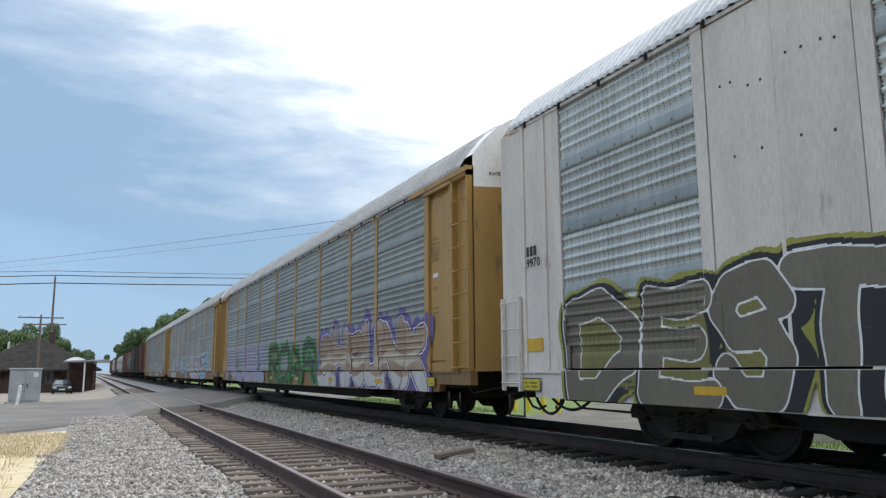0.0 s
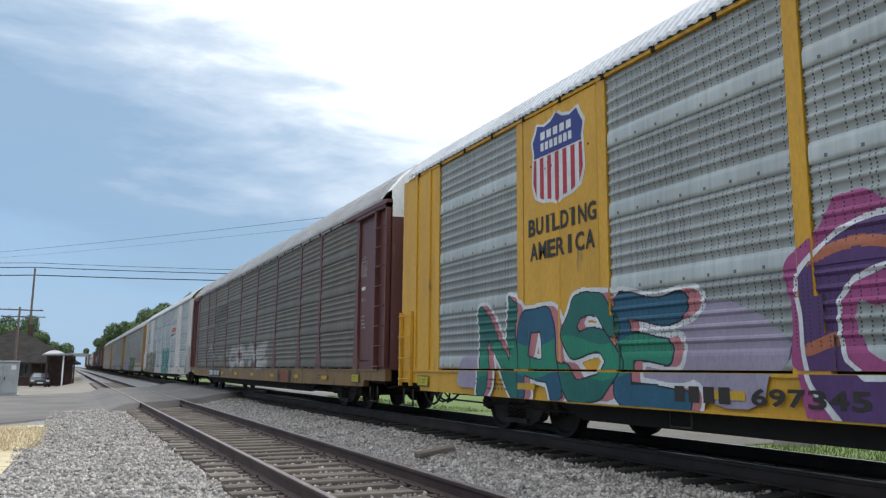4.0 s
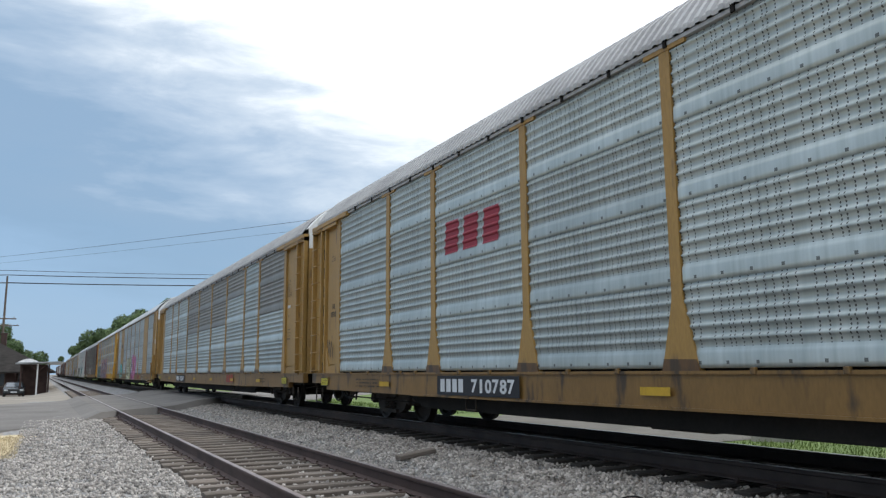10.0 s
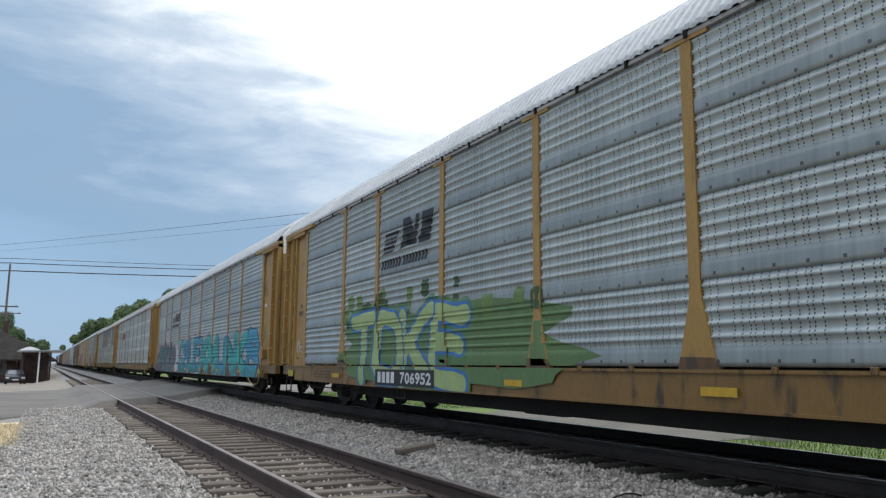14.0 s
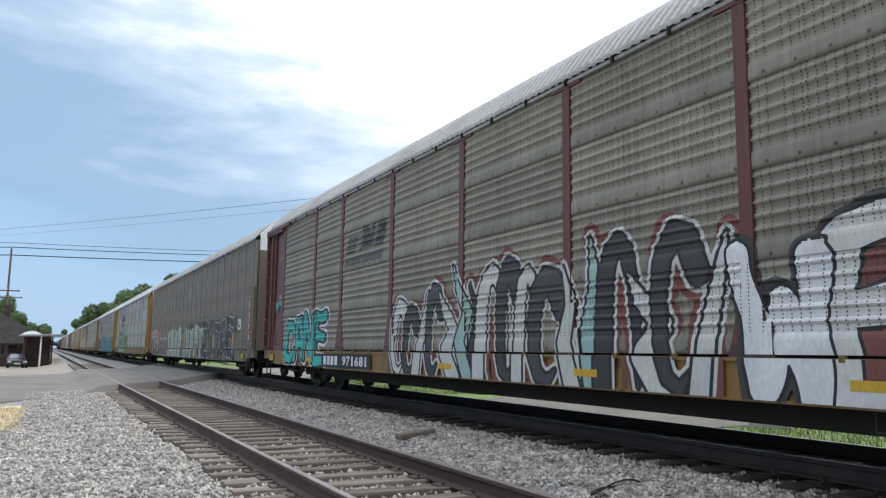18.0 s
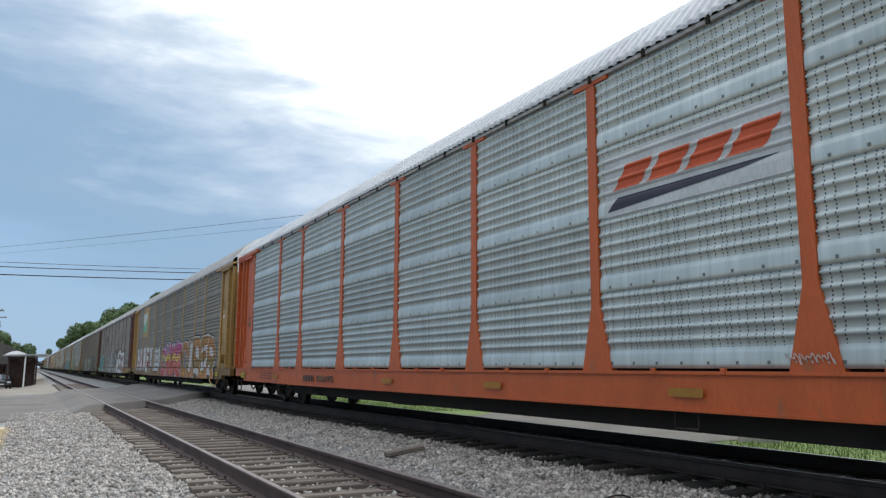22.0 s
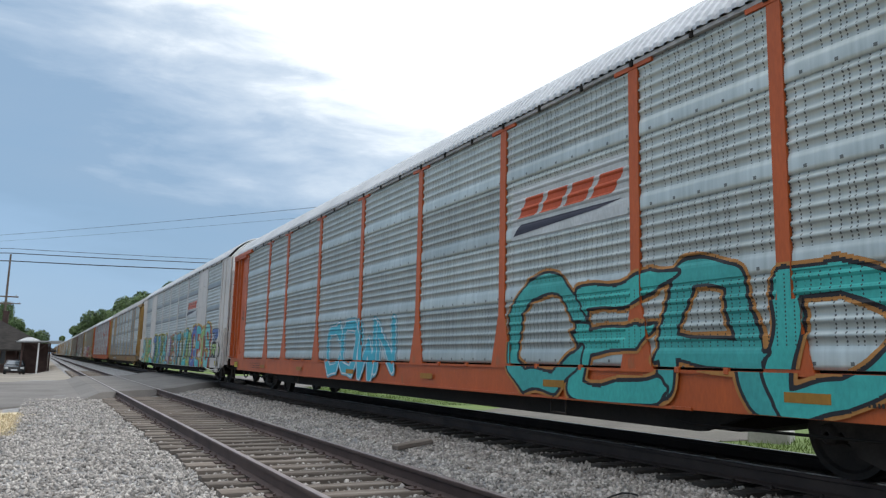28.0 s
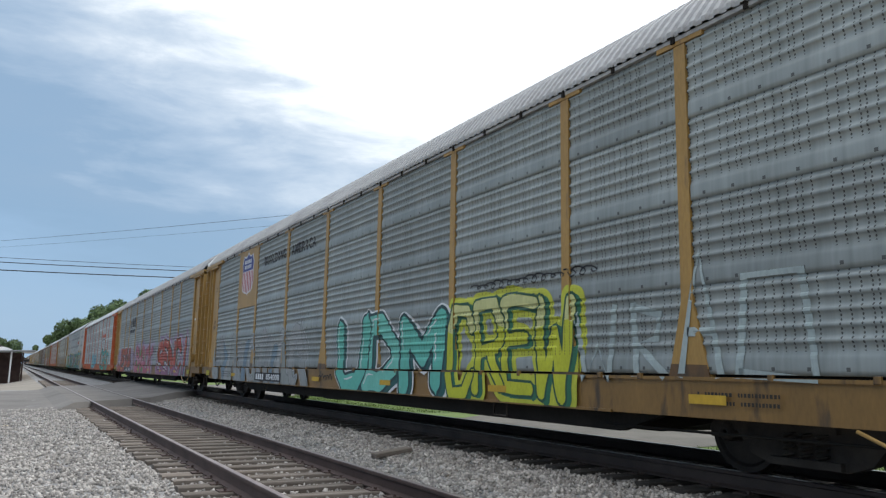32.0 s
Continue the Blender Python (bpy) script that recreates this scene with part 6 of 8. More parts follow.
def on_recess(polys, x):
    bm = drawing(polys)
    for v in bm.verts:
        v.co = (x, -v.co.x, v.co.y)
    me = bpy.data.meshes.new("stencil")
    bm.to_mesh(me)
    bm.free()
    return me


for _n in (-1, 1, 4, 5, 6, 7, 9, 10, 11, 12, 14, 15, 16):
    _c = (0.50, 0.48, 0.45) if _n in (1, 9) else (0.07, 0.05, 0.025)
    _car = TRAIN[_n][0]
    for _k, (_u, _rows, _z) in enumerate(((26.02, 5, (3.08, 3.34)), (26.02, 2, (3.44, 3.52)), (26.02, 2, (2.48, 2.56)), (26.02, 4, (1.86, 2.20)), (1.2, 3, (3.55, 3.70)))):
        part("stencil", on_recess(data_lines(_u, _z[0], _z[1], _rows, _n * 7 + _k), SIDE_X + 0.0165), ink(_c), _car, "stencilled data lines")["kind"] = "stuff"
    part("data_box", on_recess([rect(25.84, 3.04, 26.20, 3.052), rect(25.84, 3.37, 26.20, 3.382), rect(25.84, 3.04, 25.852, 3.38), rect(26.188, 3.04, 26.20, 3.38)], SIDE_X + 0.0165), ink(_c), _car, "outlined data panel")
    plate_w = part("tag_plate", once("tagplate", lambda: boxes("tag_plate", [(SIDE_X + 0.006, SIDE_X + 0.019, -26.14, -25.92, 2.72, 2.80)])), ink(W_), _car, "small white tag plate")
    if _n > 4:
        part("owner_mark", on_recess([rect(1.13, 2.42, 1.19, 2.54), rect(1.22, 2.42, 1.28, 2.54)], SIDE_X + 0.0165), ink(_c), _car, "owner's mark in plain blocks")
        part("car_number", on_recess([rect(1.02 + 0.075 * i, 2.24, 1.07 + 0.075 * i, 2.36) for i in range(5)], SIDE_X + 0.0165), ink(_c), _car, "row of plain number blocks")

# tan car with brown, green and lavender graffiti
mural(-1, "SHRUNK", 18.1, 25.7, 0.53, 2.0, ((0.30, 0.215, 0.14), (0.36, 0.27, 0.19)), VIO, 0.03, 0.27, 4, 1.1, halo=W_, glow=0.06, cloud=(0.12, 0.09, 0.26), puff=0.20, spike=0.22, bands=((-0.5, 0.26, (0.48, 0.48, 0.48)), (0.40, 0.56, (0.46, 0.40, 0.32))))
mural(-1, "ROAR", 11.3, 17.7, 0.60, 1.86, ((0.02, 0.045, 0.02), (0.03, 0.06, 0.03)), (0.06, 0.34, 0.06), 0.05, 0.16, 6, 1.2, rim=(0.03, 0.12, 0.04), rimw=0.10, spike=0.25)
mural(-1, "NOSE", 2.3, 10.6, 0.60, 1.95, (LILAC, (0.28, 0.30, 0.42)), GREYP, 0.035, 0.19, 7, 1.0, cloud=(0.27, 0.26, 0.36), puff=0.1)
mural(-2, "EMAKES", 4.0, 24.0, 0.62, 1.9, (GREYP, LILAC, SKY), W_, 0.05, 0.15, 9)
mural(-3, "STOK", 8.0, 24.0, 0.62, 1.8, (GREYP, LILAC), W_, 0.05, 0.13, 10)
# grey car
mural(0, "DESTRO", 1.95, 8.95, 0.49, 1.88, (TAUP, (0.15, 0.135, 0.105)), W_, 0.022, 0.215, 12, 0.8, halo=K_, glow=0.075, rim=(0.26, 0.26, 0.05), rimw=0.12, drop=K_, cast=(0.14, -0.02), inner=(0.17, 0.16, 0.05), slope=0.008, widths=(1.5, 1.1, 0.95, 1.0, 1.15, 1.1), label="taupe sprayed letter")
plain_text(0, "012", 9.0, 9.32, 1.66, 1.86, K_, 0.012, label="sprayed tag", wild=0.5)
plain_text(0, "MHC", 9.0, 9.32, 1.40, 1.60, K_, 0.012, label="sprayed tag", wild=0.5)
plain_text(0, "2020", 9.02, 9.34, 1.06, 1.20, K_, 0.012, label="sprayed tag", wild=0.5)
mural(0, "BEEUPS", 13.75, 17.75, 0.53, 2.0, (DTEAL, (0.015, 0.185, 0.18)), (0.50, 0.60, 0.58), 0.022, 0.25, 14, 1.1, rim=DTEAL, rimw=0.10, slope=0.03, label="teal throw-up letter")
plain_text(0, "RBC", 17.0, 17.6, 0.66, 0.86, (0.50, 0.60, 0.58), 0.0, 8, label="sprayed tag", wild=0.5)
slant_logo(0, 18.1, 20.6, 2.85, 3.45)
number_plate_panel(0, 7.6, 9.6, "301870", 0.62, 0.80, None, STENCIL)
plain_text(0, "29970", 0.80, 1.28, 2.40, 2.53, STENCIL, 0.02, label="car number")
mark_bars(0, 0.80, 1.20, 2.56, 2.70, 4, STENCIL)
lay(0, "placard", drawing([rect(0.78, 1.22, 1.30, 1.40)]), MARK, 2, "yellow warning placard")
# brown car
horse_logo(1, 6.9, 9.2, 2.75, 3.65, True)
number_plate_panel(1, 5.9, 8.7, "980369")
strokes(1, [[(4.6 + 2.4 * i / 14, 1.0 + 0.85 * math.sin(math.pi * i / 14) ** 0.6) for i in range(15)], [(5.5, 1.0), (5.55, 1.5), (5.9, 1.85), (6.2, 1.5), (6.15, 1.0)], [(5.6, 1.8), (5.7, 2.05), (5.8, 1.9), (5.95, 2.05), (6.05, 1.8)]], 0.06, GREYP)
scribble(1, 7.7, 9.2, 1.05, 1.60, (0.40, 0.42, 0.26), 3, 6)
scribble(1, 9.5, 10.2, 1.25, 1.75, (0.40, 0.42, 0.26), 5, 3)
mural(1, "COMME", 10.6, 17.0, 0.98, 1.78, ((0.36, 0.35, 0.33), (0.42, 0.41, 0.39)), (0.15, 0.13, 0.11), 0.03, 0.24, 21, 1.0, halo=(0.34, 0.32, 0.28), glow=0.07, inner=(0.25, 0.10, 0.09))
plain_text(1, "POSHEE", 3.0, 4.3, 1.12, 1.32, (0.26, 0.24, 0.21), 0.0, label="faint sprayed word", wild=0.4)
# yellow car
shield_emblem(2, 4.68, 6.00, 3.12, 4.42)
plain_text(2, "BUILDING", 4.60, 6.22, 2.78, 3.02, STENCIL, 0.03)
plain_text(2, "AMERICA", 4.64, 6.18, 2.44, 2.68, STENCIL, 0.03)
lay(2, "sprayed_cloud", blob(2.4, 3.6, 0.66, 1.2, 31, 8, 0.12), (0.33, 0.29, 0.38), 0, "lilac sprayed cloud")
lay(2, "sprayed_cloud", blob(6.9, 8.9, 0.64, 1.6, 32, 10, 0.14), (0.33, 0.29, 0.38), 0, "lilac sprayed cloud")
mural(2, "NASE", 3.1, 7.7, 0.53, 1.84, ((0.015, 0.13, 0.11), (0.02, 0.10, 0.17)), K_, 0.02, 0.19, 33, 1.0, halo=W_, glow=0.07, drop=(0.46, 0.17, 0.19), cast=(0.16, 0.0), spike=0.18, bands=((0.30, 0.62, (0.02, 0.22, 0.13)),), label="green and blue sprayed letter")
mural(2, "CHAD2", 9.2, 16.4, 0.49, 2.12, (VIO, (0.03, 0.03, 0.12)), W_, 0.05, 0.20, 35, 1.0, cloud=(0.34, 0.07, 0.20), puff=0.22, inner=(0.46, 0.44, 0.46), bands=((0.40, 0.47, (0.44, 0.14, 0.07)), (0.86, 0.92, (0.40, 0.13, 0.07))), label="dark violet sprayed letter")
number_plate_panel(2, 7.4, 9.9, "697345", 0.62, 0.86, None, STENCIL)
mark_bars(2, 17.0, 18.4, 0.64, 0.86, 3, BRICK)
# tan car with flush ends
mural(3, "OSH", 4.0, 6.0, 0.66, 1.80, (TEAL,), W_, 0.03, 0.19, 41, 1.0, halo=DTEAL, glow=0.06)
mural(3, "SUBZ", 9.8, 12.7, 0.60, 2.06, (CREAM,), K_, 0.045, 0.25, 42, 0.9, halo=CREAM, glow=0.085)
plain_text(3, "YOU", 12.7, 13.4, 1.75, 2.02, K_, 0.0, label="hand-sprayed words", wild=0.6)
plain_text(3, "ARE?", 12.7, 13.5, 1.42, 1.70, K_, 0.0, label="hand-sprayed words", wild=0.6)
mural(3, "PUS", 13.6, 16.0, 0.60, 2.16, (PINK, (0.46, 0.09, 0.27)), (0.60, 0.42, 0.52), 0.03, 0.27, 44, 1.0, halo=PINK, glow=0.10)
number_plate_panel(3, 7.2, 9.6, "692458", 0.62, 0.80, None, STENCIL)
mark_bars(3, 17.8, 19.0, 0.66, 0.88, 3, BRICK)
mark_bars(3, 4.9, 5.7, 3.0, 3.3, 3, STENCIL)
PAINT_SHIFT[3] = 0.0
for _k, (_z, _rows) in enumerate(((3.32, 5), (2.62, 2), (3.9, 2))):
    small_print(3, 25.78, 26.40, _z, _z + 0.085 * _rows, _rows, seed=_k + 3)
lay(3, "rule_line", drawing([rect(25.74, 2.83, 26.42, 2.85)]), STENCIL, 2)
lay(3, "placard_edge", drawing([rect(25.80, 1.86, 26.34, 2.10)]), K_, 1)
lay(3, "placard", drawing([rect(25.82, 1.88, 26.32, 2.08)]), (0.58, 0.40, 0.03), 2, "orange-yellow warning placard")
small_print(3, 25.88, 26.26, 1.91, 2.05, 2, seed=2)
mark_bars(3, 26.68, 27.10, 2.66, 2.90, 2, W_)
lay(3, "spec_plate", drawing([rect(21.05, 0.62, 21.40, 0.88)]), W_, 2, "black and white service plate")
lay(3, "spec_marks", drawing([rect(21.08, 0.65, 21.21, 0.85), rect(21.24, 0.72, 21.37, 0.85)]), K_, 3)
# bright tan cars
number_plate_panel(4, 6.9, 9.3, "702361")
mark_bars(4, 18.5, 19.6, 0.66, 0.92, 3, BRICK)
mark_bars(5, 7.0, 8.9, 2.90, 3.45, 3, (0.30, 0.03, 0.05), 0.06)
number_plate_panel(5, 6.8, 9.3, "710787")
mark_bars(5, 18.2, 19.4, 0.66, 0.88, 3, BRICK)
scribble(5, 1.0, 1.4, 1.2, 1.9, K_, 8, 3, 0.02)
# turquoise car
horse_logo(6, 6.8, 9.1, 2.75, 3.5)
wildstyle(6, 2.0, 8.6, 0.60, 1.92, ((0.06, 0.20, 0.22), (0.10, 0.16, 0.19), (0.05, 0.28, 0.29), (0.14, 0.17, 0.20)), K_, 51, 17, 0.15, back=(0.10, 0.19, 0.21), halo=(0.40, 0.05, 0.09))
lay(6, "sprayed_cloud", blob(8.5, 9.7, 0.62, 2.0, 50, 8, 0.14), (0.56, 0.54, 0.56), 0, "white sprayed cloud")
mural(6, "GSUE", 9.7, 15.4, 0.49, 2.05, ((0.05, 0.33, 0.37), (0.05, 0.25, 0.44), (0.05, 0.36, 0.38), (0.06, 0.28, 0.46)), (0.03, 0.05, 0.07), 0.04, 0.19, 52, 0.6, halo=(0.55, 0.55, 0.57), glow=0.12, rim=(0.38, 0.03, 0.07), rimw=0.155, drop=(0.09, 0.09, 0.11), cast=(0.13, -0.02), slope=0.03, bands=((0.0, 0.22, (0.04, 0.20, 0.22)),), label="turquoise and blue sprayed letter")
mural(6, "KMUNKS", 15.5, 25.5, 0.49, 2.16, ((0.04, 0.36, 0.36), TEAL, (0.05, 0.30, 0.46)), (0.03, 0.03, 0.06), 0.03, 0.21, 53, 1.0, halo=(0.56, 0.55, 0.57), glow=0.06, rim=(0.38, 0.03, 0.07), rimw=0.06, drop=(0.08, 0.08, 0.10), cast=(0.14, -0.02), bands=((0.05, 0.20, (0.05, 0.26, 0.28)),), label="turquoise sprayed letter")
# green and blue car
horse_logo(7, 7.0, 9.25, 2.75, 3.75)
for _i in range(26):
    _r = random.Random(600 + _i)
    _u, _z, _s = _r.uniform(4.8, 12.5), _r.uniform(1.75, 2.35), _r.uniform(0.08, 0.20)
    lay(7, "paint_spot", blob(_u - _s, _u + _s, _z - _s, _z + _s, _i, 10, 0.1), (0.05, 0.09, 0.04) if _i % 2 else (0.14, 0.22, 0.07), 1)
lay(7, "sprayed_cloud", blob(4.9, 13.2, 0.62, 1.95, 61), (0.12, 0.20, 0.08), 0, "green sprayed cloud")
mural(7, "TOKE", 5.4, 10.6, 0.62, 2.0, ((0.36, 0.46, 0.20),), (0.05, 0.17, 0.42), 0.06, 0.18, 62, 0.8, halo=(0.10, 0.22, 0.10), glow=0.12)
number_plate_panel(7, 6.9, 9.5, "706952")
strokes(7, [[(1.47, 1.55), (1.37, 1.50), (1.35, 1.35), (1.47, 1.30)], [(1.54, 1.62), (1.54, 1.30), (1.57, 1.44), (1.64, 1.44), (1.65, 1.30)], [(1.72, 1.45), (1.72, 1.30)], [(1.79, 1.30), (1.79, 1.44), (1.88, 1.44), (1.89, 1.30)]], 0.035, W_, 5)
# brown car
mural(9, "CANE", 2.3, 5.7, 0.66, 1.9, (TEAL,), K_, 0.06, 0.20, 71, 1.0, halo=W_, glow=0.10, drop=K_, cast=(0.10, -0.02), label="mint sprayed letter")
horse_logo(9, 6.9, 9.2, 2.75, 3.65, True)
number_plate_panel(9, 5.6, 8.7, "971681")
wildstyle(9, 9.8, 17.9, 0.55, 2.38, ((0.56, 0.56, 0.54), (0.05, 0.05, 0.055), (0.52, 0.53, 0.52), (0.06, 0.06, 0.065), (0.50, 0.52, 0.50), (0.30, 0.44, 0.42), (0.04, 0.04, 0.045)), K_, 73, 17, 0.16, back=(0.17, 0.055, 0.045), halo=(0.54, 0.54, 0.52), edge=0.045)
mural(9, "WEEEP", 17.9, 23.1, 0.49, 2.16, (W_, (0.58, 0.58, 0.57)), K_, 0.035, 0.235, 74, 1.0, rim=(0.05, 0.045, 0.045), rimw=0.08, inner=(0.17, 0.06, 0.05), spike=0.15, label="white sprayed letter")
scribble(9, 23.8, 25.3, 1.05, 1.6, K_, 9, 8, 0.03)
scribble(9, 1.1, 1.4, 1.9, 2.5, TEAL, 4, 3, 0.05)
# large white letters on grimy panels
for _i, _u in enumerate((3.75, 5.0, 6.35, 7.55)):
    lay(10, "red_spike", drawing([[(_u - 0.16, 0.95), (_u + 0.16, 0.95), (_u + 0.14, 1.25), (_u, 1.85), (_u - 0.14, 1.25)]]), (0.42, 0.04, 0.06), 1, "red spike")
mural(10, "HONEY", 2.45, 9.2, 0.74, 2.12, (W_,), K_, 0.03, 0.17, 81, 0.35, drop=K_, cast=(0.07, -0.02), inner=(0.42, 0.03, 0.05), gap=0.44, spike=0.14, label="white block letter")
_m = [(9.9, 0.80), (11.9, 0.80), (11.85, 1.75), (11.75, 2.15), (11.45, 1.90), (11.2, 1.98), (10.9, 1.85), (10.6, 1.98), (10.3, 1.88), (10.0, 2.10), (9.92, 1.75)]
lay(10, "creature_edge", drawing([[(10.9 + (u - 10.9) * 1.06, 1.45 + (z - 1.45) * 1.06) for u, z in _m]]), K_, 2, "sprayed snarling face")
lay(10, "creature", drawing([_m]), (0.52, 0.53, 0.53), 3, "sprayed snarling face")
strokes(10, [[(10.1, 1.35), (10.4, 1.62), (10.9, 1.70), (11.4, 1.62), (11.75, 1.35), (11.8, 1.05), (11.4, 1.22), (10.9, 1.30), (10.4, 1.22), (10.05, 1.0), (10.1, 1.35)], [(10.2, 1.80), (10.45, 1.70), (10.7, 1.76)], [(11.1, 1.76), (11.35, 1.70), (11.6, 1.80)], [(10.25 + 0.09 * i, 1.42 if i % 2 else 1.24) for i in range(16)], [(10.0, 0.85), (10.5, 1.0), (10.9, 1.05), (11.3, 1.0), (11.8, 0.85)]], 0.035, K_, 5)
lay(10, "sign_picture", drawing([rect(4.75, 3.05, 6.15, 4.1)]), (0.12, 0.40, 0.26), 1, "worn green and white emblem")
lay(10, "sign_top", drawing([[(4.75, 3.45), (6.15, 3.75), (6.15, 4.1), (4.75, 4.1)]]), (0.55, 0.58, 0.56), 2)
lay(10, "sign_mark", drawing([rect(5.2, 3.4, 5.35, 3.75), rect(5.5, 3.45, 5.62, 3.8)]), W_, 3)
number_plate_panel(10, 7.0, 9.2, "995792", 0.62, 0.80, None, (0.40, 0.34, 0.24))
mural(10, "CWANE", 12.7, 18.35, 0.49, 2.04, ((0.43, 0.055, 0.04),), W_, 0.022, 0.225, 84, 1.0, halo=(0.50, 0.50, 0.50), glow=0.06, rim=(0.05, 0.10, 0.22), rimw=0.13, spike=0.16, bands=((0.52, 0.70, (0.56, 0.38, 0.03)), (0.70, 1.5, (0.38, 0.04, 0.19))), inner=(0.43, 0.055, 0.04), label="red, yellow and magenta sprayed letter")
mural(10, "CUPER", 18.55, 25.3, 0.49, 2.14, ((0.34, 0.14, 0.02), (0.28, 0.13, 0.02)), W_, 0.04, 0.225, 85, 0.9, rim=K_, rimw=0.11, inner=(0.50, 0.50, 0.50), spike=0.14, bands=((0.30, 0.52, (0.19, 0.12, 0.02)), (-0.3, 0.14, (0.42, 0.17, 0.03))), label="orange sprayed letter")
scribble(10, 1.0, 1.45, 1.9, 2.2, (0.15, 0.08, 0.30), 6, 4, 0.025)
# orange car
slant_logo(11, 18.2, 20.65, 2.85, 3.45)
lay(11, "blue_tag", drawing([rect(24.3, 0.98, 25.2, 1.85, 0.12)]), (0.04, 0.06, 0.28), 3, "blue sprayed tag")
strokes(11, [[(24.5, 1.1), (25.1, 1.3)], [(24.5, 1.45), (25.1, 1.7)], [(24.7, 1.05), (24.75, 1.3)], [(24.95, 1.05), (25.0, 1.3)]], 0.07, ORNG, 4)
number_plate_panel(11, 6.9, 9.2, "306095", 0.64, 0.84, None, STENCIL)
scribble(11, 20.52, 21.0, 1.0, 1.14, (0.50, 0.42, 0.38), 2, 9, 0.011)
# bright tan car
number_plate_panel(12, 6.9, 9.4, "159861", 0.62, 0.86)
mark_bars(12, 17.9, 19.1, 0.66, 0.88, 3, (0.20, 0.10, 0.03))
# grey car with the long colourful mural
mural(13, "ANEL", 1.35, 6.5, 0.49, 1.98, ((0.09, 0.43, 0.47), (0.27, 0.42, 0.12), GREEN, (0.09, 0.43, 0.47)), DRED, 0.025, 0.20, 91, 0.7, rim=(0.46, 0.34, 0.04), rimw=0.085, drop=DRED, cast=(0.20, -0.02), glint=(0.52, 0.62, 0.62), label="bright sprayed letter")
mural(13, "TUBEK", 6.6, 12.0, 0.49, 2.06, ((0.09, 0.17, 0.42), (0.03, 0.33, 0.11), (0.07, 0.30, 0.50), (0.15, 0.20, 0.04), (0.12, 0.46, 0.46)), K_, 0.03, 0.23, 92, 0.7, rim=(0.42, 0.38, 0.05), rimw=0.11, drop=K_, cast=(0.17, -0.02), glint=(0.52, 0.62, 0.62), label="bright sprayed letter")
mural(13, "LIES", 12.1, 15.6, 0.49, 2.04, ((0.07, 0.36, 0.48), (0.09, 0.15, 0.40), OLIVE, (0.15, 0.46, 0.46)), DRED, 0.03, 0.21, 93, 0.8, rim=(0.44, 0.22, 0.04), rimw=0.075, drop=(0.30, 0.02, 0.04), cast=(0.15, -0.02), glint=(0.52, 0.62, 0.62), label="bright sprayed letter")
mural(13, "TIZO", 15.7, 19.9, 0.49, 2.06, ((0.06, 0.34, 0.46), OLIVE, (0.05, 0.42, 0.44), (0.27, 0.43, 0.12)), K_, 0.03, 0.23, 94, 0.9, rim=(0.42, 0.36, 0.05), rimw=0.08, drop=K_, cast=(0.13, -0.02), glint=(0.52, 0.62, 0.62), label="bright sprayed letter")
mural(13, "GETS", 19.9, 24.3, 0.49, 2.14, ((0.08, 0.14, 0.38), (0.05, 0.40, 0.44), (0.27, 0.43, 0.12), (0.14, 0.46, 0.46)), DRED, 0.025, 0.225, 95, 0.8, rim=(0.46, 0.30, 0.04), rimw=0.10, drop=(0.34, 0.02, 0.04), cast=(0.20, -0.06), glint=(0.52, 0.62, 0.62), slope=0.02, widths=(1.3, 0.95, 1.0, 1.05), label="bright sprayed letter")
mural(13, "TAF", 24.75, 26.15, 1.55, 2.0, ((0.10, 0.18, 0.42),), K_, 0.03, 0.20, 96, 0.5)
mural(13, "RFD", 24.75, 26.3, 1.02, 1.45, ((0.33, 0.47, 0.16),), K_, 0.05, 0.20, 97, 0.5, rim=K_, rimw=0.08)
slant_logo(13, 18.2, 20.6, 2.85, 3.5)
number_plate_panel(13, 6.6, 9.6, "301760", 0.62, 0.80, None, K_)
plain_text(13, "29760", 0.92, 1.25, 2.38, 2.47, STENCIL, 0.02, label="car number")
lay(13, "placard", drawing([rect(0.78, 1.22, 1.30, 1.40)]), MARK, 2, "yellow warning placard")
# orange car with turquoise tags
mural(14, "CEAD", 18.3, 24.2, 0.62, 2.0, ((0.05, 0.36, 0.34), TEAL), K_, 0.04, 0.14, 101, 1.2, halo=(0.45, 0.20, 0.05), glow=0.075, spike=0.3)
mural(14, "COWN", 10.3, 14.2, 0.66, 1.85, ((0.06, 0.42, 0.55),), W_, 0.03, 0.15, 102, 1.0, halo=(0.10, 0.35, 0.45), glow=0.06)
slant_logo(14, 18.3, 20.7, 2.85, 3.45)
# pink and red car
horse_logo(15, 7.05, 9.3, 2.75, 3.75)
lay(15, "sprayed_cloud", blob(1.8, 10.3, 0.62, 1.92, 111, 26, 0.09), (0.29, 0.245, 0.34), 0, "lilac sprayed cloud")
mural(15, "JEPA", 2.3, 8.35, 0.49, 1.98, ((0.40, 0.085, 0.055), (0.37, 0.075, 0.05)), (0.03, 0.05, 0.06), 0.03, 0.19, 112, 0.25, halo=(0.62, 0.62, 0.62), glow=0.06, drop=(0.02, 0.07, 0.075), cast=(0.26, -0.05), square=True, gap=0.16, inner=(0.02, 0.07, 0.075), label="red block letter")
scribble(15, 9.0, 9.9, 1.35, 1.85, VIO, 4, 4, 0.04)
